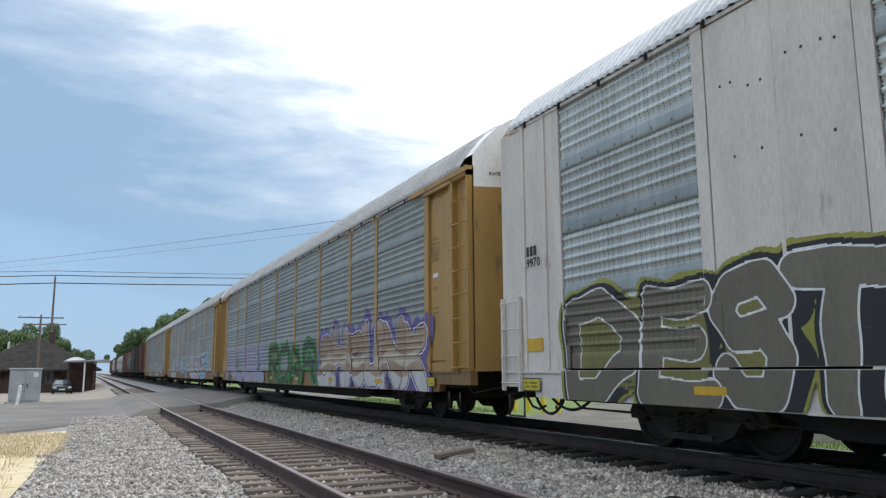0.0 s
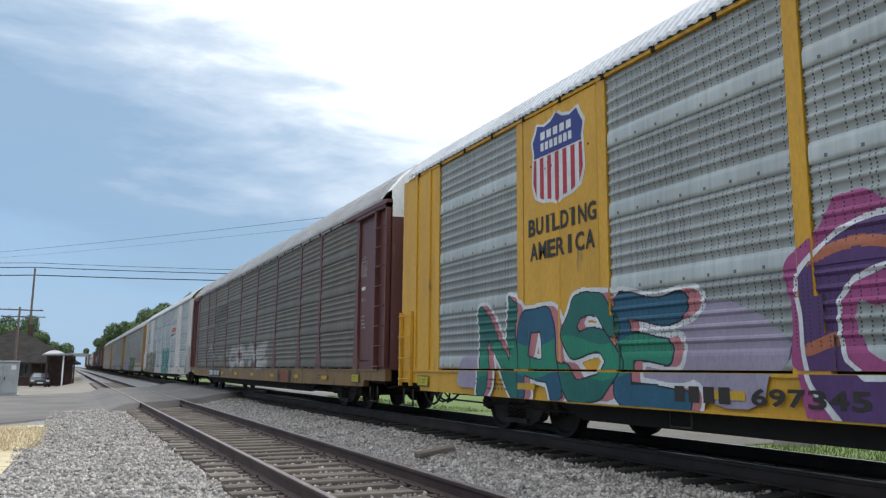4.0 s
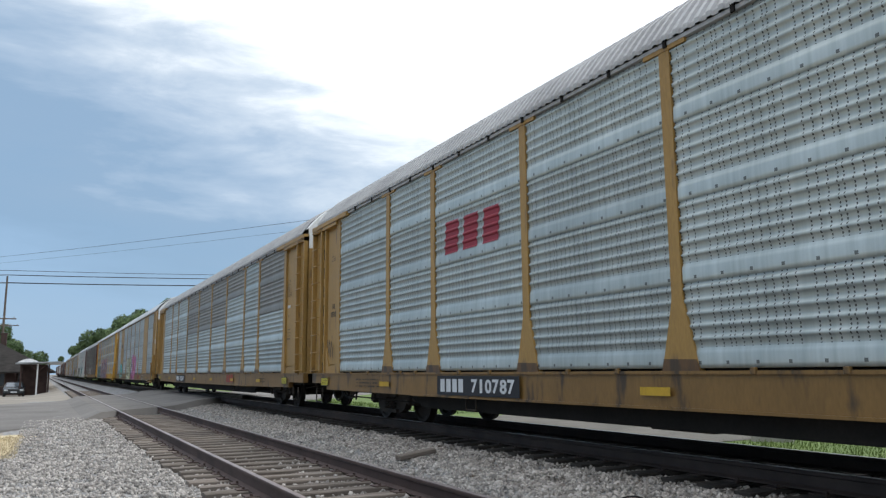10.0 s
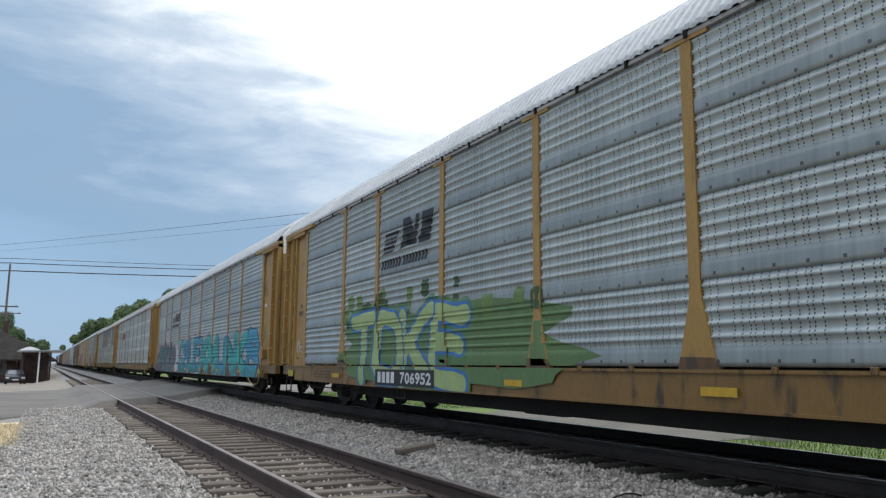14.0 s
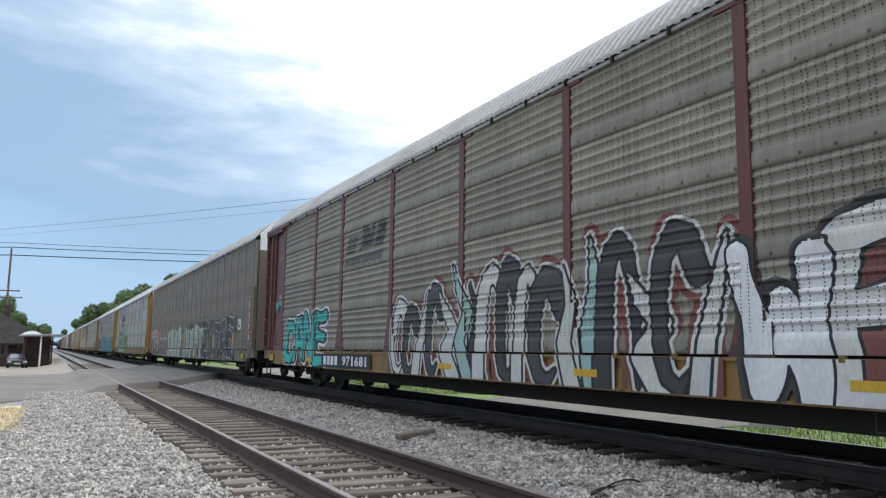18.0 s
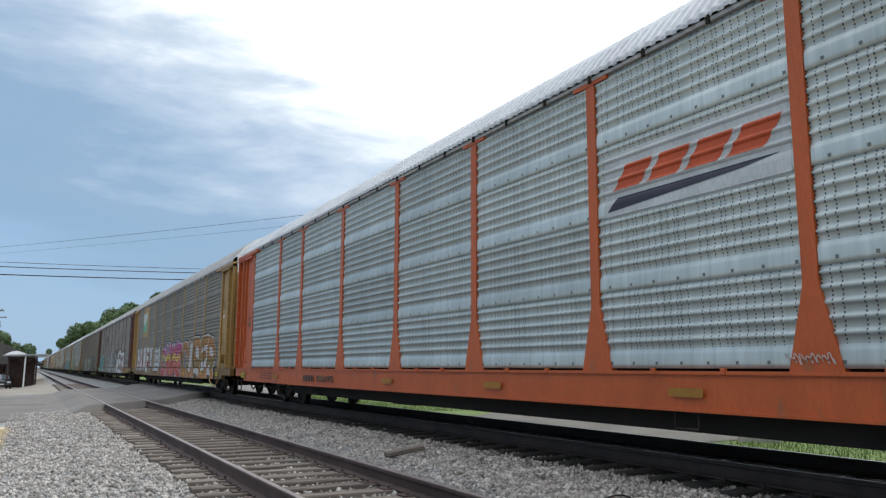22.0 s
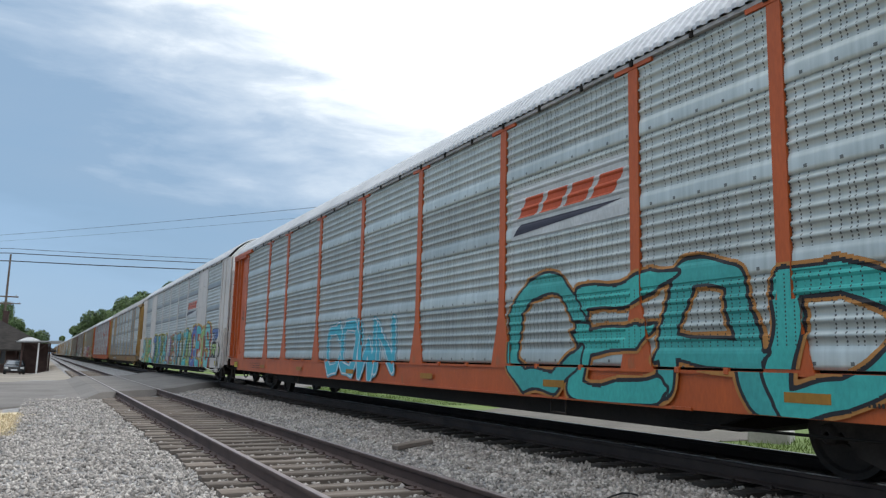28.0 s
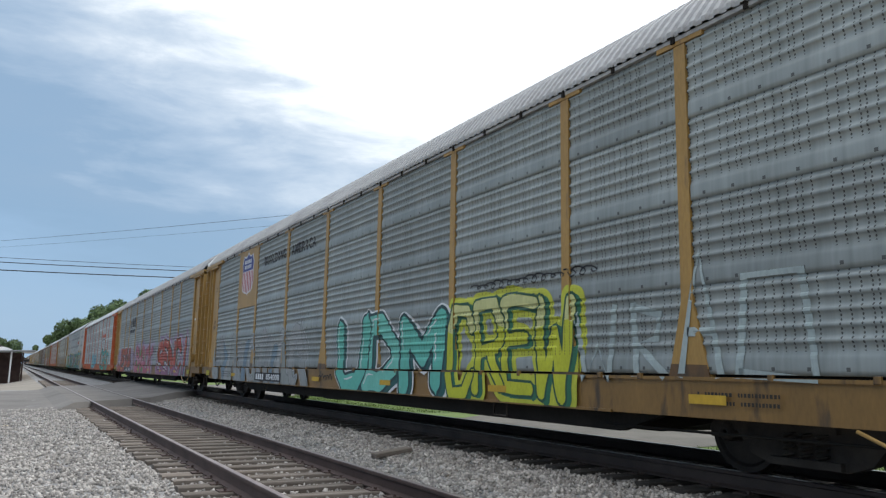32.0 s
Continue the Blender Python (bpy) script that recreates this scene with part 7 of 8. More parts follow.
mural(15, "SHACK", 10.4, 16.4, 0.49, 1.95, ((0.44, 0.13, 0.19), (0.40, 0.10, 0.15)), (0.06, 0.02, 0.03), 0.035, 0.20, 113, 1.2, halo=(0.46, 0.36, 0.42), glow=0.07, cloud=(0.31, 0.25, 0.36), puff=0.22, inner=(0.12, 0.28, 0.10), spike=0.28, drop=(0.10, 0.24, 0.09), cast=(0.08, -0.02), bands=((0.45, 0.60, (0.48, 0.24, 0.30)),), label="rose sprayed letter")
scribble(15, 16.5, 17.4, 1.5, 1.95, K_, 6, 4, 0.03)
mural(15, "SENCI", 18.2, 25.5, 0.49, 2.12, ((0.40, 0.06, 0.035), (0.37, 0.05, 0.03)), K_, 0.04, 0.20, 114, 1.1, halo=(0.58, 0.56, 0.54), glow=0.075, cloud=(0.30, 0.20, 0.32), puff=0.2, drop=(0.04, 0.20, 0.19), cast=(0.13, -0.03), spike=0.2, bands=((-0.3, 0.26, (0.27, 0.11, 0.20)),), glint=(0.55, 0.50, 0.40), label="orange-red sprayed letter")
number_plate_panel(15, 6.6, 9.0, "704385", 0.58, 0.86, (0.028, 0.030, 0.034), (0.50, 0.49, 0.50))
# mint and yellow car
shield_emblem(16, 4.85, 6.15, 3.10, 4.40)
plain_text(16, "BUILDING", 7.2, 9.2, 3.78, 4.05, K_, 0.03)
plain_text(16, "AMERICA", 9.65, 11.5, 3.78, 4.05, K_, 0.03)
wildstyle(16, 1.8, 11.2, 0.58, 2.0, ((0.30, 0.31, 0.31), (0.27, 0.285, 0.285), (0.16, 0.23, 0.29), (0.33, 0.34, 0.34), (0.26, 0.28, 0.27)), (0.145, 0.155, 0.16), 121, 17, 0.20, "faded grey and blue sprayed letters", 0.025, halo=(0.34, 0.36, 0.36))
number_plate_panel(16, 7.0, 9.4, "854008", 0.62, 0.84)
mural(16, "UDM", 13.2, 17.7, 0.53, 2.02, ((0.12, 0.46, 0.38), (0.16, 0.50, 0.42)), (0.015, 0.05, 0.055), 0.055, 0.19, 122, 0.9, halo=W_, glow=0.085, drop=(0.02, 0.10, 0.10), cast=(0.13, -0.05), spike=0.2, glint=W_, label="mint sprayed letter")
mural(16, "CREW", 17.9, 20.95, 0.62, 2.04, ((0.50, 0.52, 0.03),), (0.02, 0.08, 0.05), 0.035, 0.17, 123, 0.7, rim=(0.50, 0.52, 0.05), rimw=0.11, drop=(0.03, 0.15, 0.08), cast=(0.09, -0.03), bands=((0.66, 1.4, (0.58, 0.58, 0.26)),), label="yellow sprayed letter")
strokes(16, [[(21.0, 1.7), (21.2, 0.9), (21.4, 1.3), (21.6, 0.9), (21.7, 1.75)], [(22.0, 1.75), (22.05, 0.95)], [(22.0, 1.7), (22.4, 1.6), (22.35, 1.35), (22.05, 1.3), (22.5, 0.95)], [(22.7, 0.95), (22.95, 2.2), (23.2, 0.95)], [(22.8, 1.4), (23.1, 1.4)], [(23.4, 0.95), (23.5, 1.9), (24.1, 1.9), (24.2, 0.95), (23.4, 1.0)]], 0.09, (0.36, 0.42, 0.42), 2)
scribble(16, 18.6, 21.4, 2.12, 2.28, K_, 3, 14, 0.02)
scribble(16, 12.2, 13.0, 0.70, 0.88, K_, 3, 5, 0.03)

# taupe car with narrow bays
for _u, _z, _s in ((14.3, 3.55, 0.30), (16.3, 3.75, 0.28), (18.7, 3.7, 0.25), (5.9, 3.3, 0.25)):
    lay(8, "faded_patch", blob(_u - _s, _u + _s, _z - _s * 0.9, _z + _s * 0.9, int(_u), 8, 0.25), (0.25, 0.23, 0.195), -0.4, "faded pale patch")
lay(8, "dark_overspray", blob(13.0, 25.0, 1.5, 2.12, 17, 44, 0.16), (0.045, 0.042, 0.038), -0.4, "black overspray above the letters")
lay(8, "dark_overspray", blob(8.1, 12.7, 1.5, 2.0, 19, 24, 0.14), (0.07, 0.064, 0.056), -0.8, "dark overspray above the letters")
mural(8, "TM", 1.1, 4.0, 0.98, 2.0, ((0.40, 0.14, 0.03), (0.34, 0.10, 0.02)), W_, 0.05, 0.16, 131, 1.0, rim=(0.5, 0.5, 0.5), rimw=0.10, spike=0.2)
plain_text(8, "546204", 5.6, 7.8, 1.42, 1.60, W_, 0.01, label="car number")
mark_bars(8, 4.7, 5.2, 1.42, 1.60, 2, W_)
mural(8, "SANTS", 8.1, 12.5, 0.55, 1.80, ((0.31, 0.38, 0.30), (0.36, 0.42, 0.34)), (0.60, 0.62, 0.58), 0.04, 0.20, 132, 1.0, cloud=(0.50, 0.53, 0.47), puff=0.10)
mural(8, "DRAFT", 13.45, 18.3, 0.55, 1.74, ((0.25, 0.33, 0.27), (0.29, 0.37, 0.30)), (0.55, 0.57, 0.52), 0.045, 0.20, 133, 0.9, cloud=(0.48, 0.51, 0.45), puff=0.06, slope=0.03, label="sage-green sprayed letter")
mural(8, "ZXTAE", 18.4, 24.4, 0.60, 2.0, ((0.03, 0.035, 0.04), (0.045, 0.05, 0.055)), (0.58, 0.58, 0.56), 0.03, 0.20, 134, 1.2, rim=(0.05, 0.05, 0.05), rimw=0.09, spike=0.25, label="black sprayed letter")
for _u in (6.5, 10.1, 13.6, 17.2, 20.7, 24.2):
    lay(8, "reflector", drawing([rect(_u - 0.07, 1.02, _u + 0.07, 1.52)]), MARK, 6, "yellow reflective strip")
lay(8, "label_plate", drawing([rect(24.9, 1.65, 25.4, 2.0)]), W_, 2, "white label plate")
lay(8, "label_mark", drawing([rect(24.98, 1.70, 25.1, 1.94), rect(25.16, 1.72, 25.3, 1.8)]), K_, 3)
for _i in range(4):
    lay(8, "striped_strip", drawing([rect(26.55, 1.1 + 0.36 * _i, 26.65, 1.28 + 0.36 * _i)]), RED, 3)
    lay(8, "striped_strip", drawing([rect(26.55, 1.28 + 0.36 * _i, 26.65, 1.46 + 0.36 * _i)]), W_, 3)

# white end hoods carry a height warning
for _n, (_car, _) in TRAIN.items():
    if -2 < _n < 17:
        _e = 0.0 if CAR_STYLE[_n][0] else REACH[-1]
        me = once(("excess", _e), lambda: hood_text(_e))
        part("hood_lettering", me, ink(K_), _car, "small black height warning")["kind"] = "stuff"


# ---- freight cars far ahead of the autoracks ----
RUST = paint("rust_red_paint", (0.105, 0.052, 0.042))
PALE = paint("pale_grey_paint", (0.46, 0.46, 0.45), (0.2, 0.17, 0.14), 0.3)
SOOT = paint("sooty_paint", (0.045, 0.042, 0.04))


def plain_freight_car(kind, colour, label):
    """Covered hopper, box car or tank car, 16 m long; front corner at the origin."""
    car = new(kind)
    tagged(car, label, "railcar", group="freight cars ahead")
    n = 15.6
    part("underframe", once(("fu", kind), lambda: boxes("underframe", [(-0.4, 0.4, -n, 0, 0.6, 0.95), (-1.45, 1.45, -n, -n + 0.4, 0.7, 0.98), (-1.45, 1.45, -0.4, 0, 0.7, 0.98)])), SILL_DARK, car)
    if kind == "covered_hopper":
        out = [(-1.0, 0.9), (-1.5, 1.7), (-1.55, 3.9), (-1.2, 4.35), (0, 4.55), (1.2, 4.35), (1.55, 3.9), (1.5, 1.7), (1.0, 0.9)]
        part("body", once("hopper", lambda: prism_y("body", out, -n + 0.9, -0.9)), colour, car)
        for i in range(12):
            part("side_stake", once("stake", lambda: boxes("side_stake", [(-1.62, -1.52, -0.05, 0.05, 1.7, 3.9)])), colour, car, at=(0, -1.4 - 1.16 * i, 0))
        part("running_board", once("board", lambda: boxes("running_board", [(-0.3, 0.3, -n + 0.6, -0.6, 4.62, 4.66)])), SILL_DARK, car)
    elif kind == "tank_car":
        part("tank", once("tank", lambda: tank_mesh(n)), colour, car)
        part("dome", once("dome", lambda: boxes("dome", [(-0.5, 0.5, -n / 2 - 0.5, -n / 2 + 0.5, 3.9, 4.35)], 0.1)), colour, car)
    else:
        out = [(-1.52, 1.0), (-1.52, 4.4), (-0.8, 4.62), (0.8, 4.62), (1.52, 4.4), (1.52, 1.0)]
        part("body", once("boxcar", lambda: prism_y("body", out, -n + 0.2, -0.2)), colour, car)
        part("door", once("bdoor", lambda: boxes("door", [(-1.62, -1.52, -n / 2 - 1.5, -n / 2 + 1.5, 1.1, 4.2)])), colour, car)
        for i in range(12):
            part("side_stake", once("bstake", lambda: boxes("side_stake", [(-1.58, -1.52, -0.05, 0.05, 1.0, 4.4)])), colour, car, at=(0, -0.9 - 1.25 * i, 0))
    for y in (-2.2, -n + 2.2):
        add_truck(car, y)
    return car


def tank_mesh(n):
    me = lathe("tank", [(0.3, 0.02), (0.36, 0.7), (0.7, 1.3), (1.0, 1.45), (n - 1.0, 1.45), (n - 0.7, 1.3), (n - 0.36, 0.7), (n - 0.3, 0.02)], 20)
    for v in me.vertices:
        x, y, z = v.co
        v.co = (y, -x, z + 2.5)
    return me


FREIGHT = []
for _i, (_k, _c, _l) in enumerate((("box_car", BROWN, "dark brown box car ahead of the autoracks"), ("box_car", SOOT, "sooty box car ahead of the autoracks"), ("tank_car", SOOT, "black tank car ahead of the autoracks"), ("box_car", RUST, "rust-red box car far along the train"), ("covered_hopper", PALE, "pale grey covered hopper far along the train"), ("covered_hopper", PALE, "pale grey covered hopper far along the train"), ("box_car", BROWN, "dark brown box car far along the train"), ("covered_hopper", PALE, "pale covered hopper far along the train"), ("tank_car", SOOT, "black tank car far along the train"), ("box_car", RUST, "rust-red box car far along the train"))):
    FREIGHT.append((plain_freight_car(_k, _c, _l), CAR_STEP * 3 + 17.0 * (_i + 1)))


# ---- station side ----
# brick colour darkened to include the shade under the eaves
BRICK_M = surface("shaded_depot_brick", (0.048, 0.029, 0.026), (0.078, 0.048, 0.041), scale=2, grain=40, rough=0.9, bump=0.2)
SHINGLE = surface("dark_shingle_roof", (0.024, 0.022, 0.021), (0.042, 0.038, 0.035), scale=1.5, grain=25, rough=0.95, bump=0.3, stretch=(1, 1, 3), spec=0.1)
POLE_M = surface("weathered_pole_wood", (0.085, 0.066, 0.052), (0.15, 0.12, 0.10), scale=3, grain=30, rough=0.9, bump=0.3, stretch=(3, 3, 0.3))
CABINET = surface("grey_cabinet_paint", (0.23, 0.245, 0.25), (0.31, 0.325, 0.33), scale=2, grain=20, rough=0.5, bump=0.05)
GLASS_D = surface("dark_window_glass", (0.02, 0.025, 0.03), (0.035, 0.04, 0.05), rough=0.1, bump=0.0, spec=0.6)
CARPAINT = surface("dark_car_paint", (0.02, 0.022, 0.025), (0.03, 0.032, 0.035), rough=0.25, bump=0.0, spec=0.6)
CHROME = surface("bright_trim", (0.5, 0.5, 0.5), (0.65, 0.65, 0.65), rough=0.25, metal=0.8, bump=0.0)
RUBBER = surface("tyre_rubber", (0.02, 0.02, 0.02), (0.03, 0.03, 0.03), rough=0.9)
BARK = surface("tree_bark", (0.07, 0.055, 0.042), (0.12, 0.095, 0.075), scale=5, rough=0.95, bump=0.5)
LEAF = surface("summer_leaves", (0.034, 0.068, 0.022), (0.066, 0.112, 0.034), scale=0.35, grain=3, rough=0.7, bump=0.0, vary=0.7, island=True)
LEAF_PALE = surface("pale_leaves", (0.055, 0.09, 0.032), (0.09, 0.135, 0.046), scale=0.35, grain=3, rough=0.7, bump=0.0, vary=0.6, island=True)


def depot():
    """Low brick station with a wide-eaved hip roof."""
    x0, x1, y0, y1, g = -10.9, 0.0, 94.0, 124.0, -1.15
    ob = new("station_depot")
    ob.location = (x0, y0, g)
    tagged(ob, "low brick railway depot, eave shade in its brick colour, wide dark hip roof", "building")
    w, d = x1 - x0, y1 - y0
    part("wall", boxes("wall", [(0, w, 0, 0.3, 0, 2.7), (0, w, d - 0.3, d, 0, 2.7), (0, 0.3, 0.3, d - 0.3, 0, 2.7), (w - 0.3, w, 0.3, d - 0.3, 0, 2.7)]), BRICK_M, ob)
    e = 1.3
    c = [(-e, -e, 2.45), (w + e, -e, 2.45), (w + e, d + e, 2.45), (-e, d + e, 2.45), (w / 2, 4.5, 6.2), (w / 2, d - 4.5, 6.2)]
    low = [(x, y, z - 0.16) for x, y, z in c[:4]]
    part("roof", mesh_of("roof", c + low, [(0, 1, 4), (1, 2, 5, 4), (2, 3, 5), (3, 0, 4, 5), (6, 7, 1, 0), (7, 8, 2, 1), (8, 9, 3, 2), (9, 6, 0, 3), (9, 8, 7, 6)]), SHINGLE, ob, "dark shingled hip roof")
    part("chimney", boxes("chimney", [(w / 2 + 1.0, w / 2 + 1.6, 7.5, 8.1, 4.2, 6.7), (w / 2 + 0.94, w / 2 + 1.66, 7.44, 8.16, 6.7, 6.85)]), BRICK_M, ob)
    part("vent_pipe", tube("vent_pipe", [[(w / 2 - 3, 6, 3.5), (w / 2 - 3, 6, 5.6)]], 0.12), CABINET, ob)
    for i in range(4):
        x = 1.2 + i * 2.5
        win = part("window", boxes("window", [(x, x + 1.2, -0.03, 0.02, 0.95, 2.25)]), GLASS_D, ob)
        part("window_frame", boxes("window_frame", [(x - 0.08, x, -0.06, 0.02, 0.87, 2.33), (x + 1.2, x + 1.28, -0.06, 0.02, 0.87, 2.33), (x, x + 1.2, -0.06, 0.02, 2.25, 2.33), (x, x + 1.2, -0.08, 0.02, 0.87, 0.95), (x + 0.57, x + 0.63, -0.05, 0.02, 0.95, 2.25)]), POLE_M, win)
    for i in range(7):
        part("eave_bracket", once("bracket", lambda: prism_x("eave_bracket", [(0, 1.3), (0, 2.3), (-1.4, 2.3), (-1.4, 2.2)], -0.06, 0.06)), BRICK_M, ob, at=(1 + i * (w - 2) / 6, 0, 0))


depot()


def shelter():
    """Small platform canopy on posts with a bright curved cap."""
    x, y, g = -0.4, 84.0, -1.12
    ob = new("platform_shelter")
    ob.location = (x, y, g)
    tagged(ob, "small platform canopy on white and dark posts", "shelter")
    part("post", boxes("post", [(-0.07, 0.07, -0.07, 0.07, 0, 3.1)], 0.01), WHITE, ob, "white post")
    for dx, dy in ((1.0, 3.0), (-1.4, 3.0), (-1.4, 0.4)):
        part("post", once("dpost", lambda: boxes("post", [(-0.08, 0.08, -0.08, 0.08, 0, 3.1)], 0.01)), BRICK_M, ob, at=(dx, dy, 0))
    for s in (-1, 1):
        part("brace", tube("brace", [[(0, 0, 2.35), (s * 0.75, 0, 3.05)]], 0.05), BRICK_M, ob)
    part("canopy", prism_y("canopy", [(-1.9, 3.1), (2.0, 3.23), (2.0, 3.35), (-1.9, 3.22)], -0.6, 4.0), CABINET, ob, "flat grey canopy")
    # the cap's near-white colour stands in for the sky it reflects
    part("cap", prism_y("cap", [(-1.75, 3.24)] + [(-1.75 + 1.9 * i / 8, 3.25 + 0.34 * math.sin(math.pi * i / 8)) for i in range(1, 8)] + [(0.15, 3.24)], -0.5, 1.5), surface("sky_bright_cap", (0.85, 0.85, 0.85), (0.8, 0.8, 0.8), rough=0.3, bump=0.0), ob, "curved cap, reflected sky painted in as white")
    part("back_wall", boxes("back_wall", [(-1.3, 0.9, 3.05, 3.15, 0.1, 3.05)]), BRICK_M, ob)


shelter()


def parked_car(x, y, g, turn):
    ob = new("parked_car")
    tagged(ob, "dark sedan parked facing the tracks", "car")
    side = [(-2.2, 0.35), (2.2, 0.35), (2.3, 0.55), (2.25, 0.80), (1.2, 0.95), (0.45, 1.40), (-1.0, 1.43), (-1.75, 1.0), (-2.25, 0.92), (-2.3, 0.55)]
    me = prism_x("body", side, -0.87, 0.87)
    bm = bmesh.new()
    bm.from_mesh(me)
    for v in bm.verts:
        if v.co.z > 1.2:
            v.co.x *= 0.80
    bmesh.ops.bevel(bm, geom=bm.edges[:], offset=0.06, segments=2, affect="EDGES")
    bm.to_mesh(me)
    bm.free()
    part("body", me, CARPAINT, ob)
    part("windscreen", mesh_of("windscreen", [(-0.70, 1.16, 1.0), (0.70, 1.16, 1.0), (0.60, 0.53, 1.36), (-0.60, 0.53, 1.36)], [(0, 1, 2, 3)]), GLASS_S, ob)
    for s in (-1, 1):
        part("headlight", boxes("headlight", [(min(s * 0.5, s * 0.8), max(s * 0.5, s * 0.8), 2.22, 2.31, 0.62, 0.76)], 0.02), ink(W_), ob)
        part("side_window", mesh_of("side_window", [(s * 0.80, 0.95, 1.0), (s * 0.73, 0.42, 1.34), (s * 0.73, -0.95, 1.36), (s * 0.82, -1.5, 1.02)], [(0, 1, 2, 3)]), GLASS_D, ob)
        for yy in (1.4, -1.4):
            wh = part("wheel", once("tyre", lambda: lathe("wheel", [(-0.1, 0.2), (-0.1, 0.31), (-0.07, 0.33), (0.07, 0.33), (0.1, 0.31), (0.1, 0.2)], 20)), RUBBER, ob, at=(s * 0.80, yy, 0.33))
            part("rim", once("rim", lambda: lathe("rim", [(-0.09, 0.01), (-0.09, 0.2), (0.09, 0.2), (0.09, 0.01)], 14)), CHROME, wh)
    part("number_plate", boxes("number_plate", [(-0.26, 0.26, 2.30, 2.32, 0.45, 0.57)]), ink(W_), ob)
    part("grille", boxes("grille", [(-0.45, 0.45, 2.29, 2.315, 0.60, 0.72)]), BLACK, ob)
    ob.matrix_basis = pose(x, y, g, 0, 0, turn)


# lighter than the side glass: sky reflection put into its base colour
GLASS_S = surface("sky_lit_windscreen", (0.10, 0.12, 0.14), (0.14, 0.16, 0.18), rough=0.05, bump=0.0, spec=0.9)
parked_car(-2.3, 86.0, -1.15, 181)


def utility_cabinet():
    ob = new("signal_cabinet")
    ob.matrix_basis = pose(-2.72, 42.0, -0.47, 0, 0, 2)
    tagged(ob, "grey metal signal equipment cabinet on a concrete pad", "cabinet")
    part("pad", boxes("pad", [(-0.8, 0.8, -0.6, 0.6, 0, 0.10)], 0.01), CONCRETE, ob)
    part("body", boxes("body", [(-0.66, 0.66, -0.45, 0.45, 0.10, 1.58)], 0.015), CABINET, ob)
    part("cap", boxes("cap", [(-0.70, 0.70, -0.50, 0.50, 1.58, 1.66)], 0.02), CABINET, ob)
    for x in (-0.33, 0.33):
        d = part("door", boxes("door", [(x - 0.31, x + 0.31, -0.475, -0.45, 0.16, 1.52)], 0.006), CABINET, ob)
        part("handle", boxes("handle", [(x * 0.3 - 0.02, x * 0.3 + 0.02, -0.51, -0.475, 0.75, 0.92)], 0.005), STEEL, d)
    part("notice", boxes("notice", [(0.34, 0.54, -0.484, -0.476, 1.25, 1.45)]), ink(W_), ob, "small white notice")


utility_cabinet()


def post_marker(x, y, g, h, r, material, label, name="bollard", lean=0.0):
    ob = new(name, lathe(name, [(0, 0.001), (0, r), (h - r * 0.4, r), (h, r * 0.5), (h, 0.001)], 16))
    ob.data.materials.append(material)
    ob.matrix_basis = pose(x, y, g, 0, -90, 0) @ Matrix.Rotation(radians(lean), 4, "Y")
    return tagged(ob, label, name)


post_marker(-2.75, 38.3, -0.5, 0.95, 0.07, WHITE, "leaning white marker post beside the crossing", "marker_post", 6)
for _i in range(4):
    post_marker(14.9 + 0.17 * _i, 26.1 - 0.75 * _i, -0.62, 1.05, 0.09, surface("safety_yellow", (0.62, 0.50, 0.03), (0.5, 0.4, 0.03), bump=0.02), "yellow steel bollard on the grass", "bollard")


def utility_pole(x, y, g, h, arms, label, r=0.15):
    ob = new("utility_pole")
    ob.location = (x, y, g)
    tagged(ob, label, "pole")
    me = lathe("shaft", [(0, 0.001), (0, r), (h * 0.6, r * 0.8), (h, r * 0.6), (h, 0.001)], 10)
    for v in me.vertices:
        v.co = (-v.co.z, v.co.y, v.co.x)
    part("shaft", me, POLE_M, ob)
    for z, half in arms:
        arm = part("crossarm", boxes("crossarm", [(-half, half, -0.06, 0.06, z - 0.06, z + 0.06)], 0.01), POLE_M, ob)
        for k in (-0.9, -0.45, 0.45, 0.9):
            part("insulator", once("insul", lambda: boxes("insulator", [(-0.04, 0.04, -0.04, 0.04, 0, 0.16)], 0.015)), CABINET, arm, at=(k * half, 0, z + 0.06))
    return ob


utility_pole(-4.75, 88.0, -1.1, 7.9, ((7.6, 2.1), (6.9, 1.6)), "short wooden utility pole with two crossarms")
utility_pole(-5.0, 118.0, -1.1, 15.2, ((8.6, 1.8),), "tall dark wooden pole carrying the overhead wires", 0.19)


def wire(x0, y0, z0, x1, y1, z1, sag, r=0.018, label="overhead wire sagging across the tracks"):
    pts = []
    for i in range(25):
        f = i / 24
        pts.append((x0 + (x1 - x0) * f, y0 + (y1 - y0) * f, z0 + (z1 - z0) * f - sag * 4 * f * (1 - f)))
    ob = new("overhead_wire", tube("overhead_wire", [pts], r, 5))
    ob.data.materials.append(BLACK)
    tagged(ob, label, "wire", group="overhead wires")


for _dz, _dy, _r in ((-0.30, 0.0, 0.060), (-1.30, 0.6, 0.075), (0.25, -0.6, 0.035)):
    wire(-70, 117 + _dy, 11.6 + _dz, -5.0, 118 + _dy, 14.55 + _dz, 0.5, _r)
    wire(-5.0, 118 + _dy, 14.55 + _dz, 100, 121 + _dy, 20.6 + _dz, 0.9, _r)
for _dz, _r in ((0.0, 0.016), (-0.75, 0.010)):
    wire(-12.0, 118, 15.6 + _dz, 30.3, 36.0, 12.6 + _dz, 0.35, _r, "thin overhead wire crossing high over the tracks")


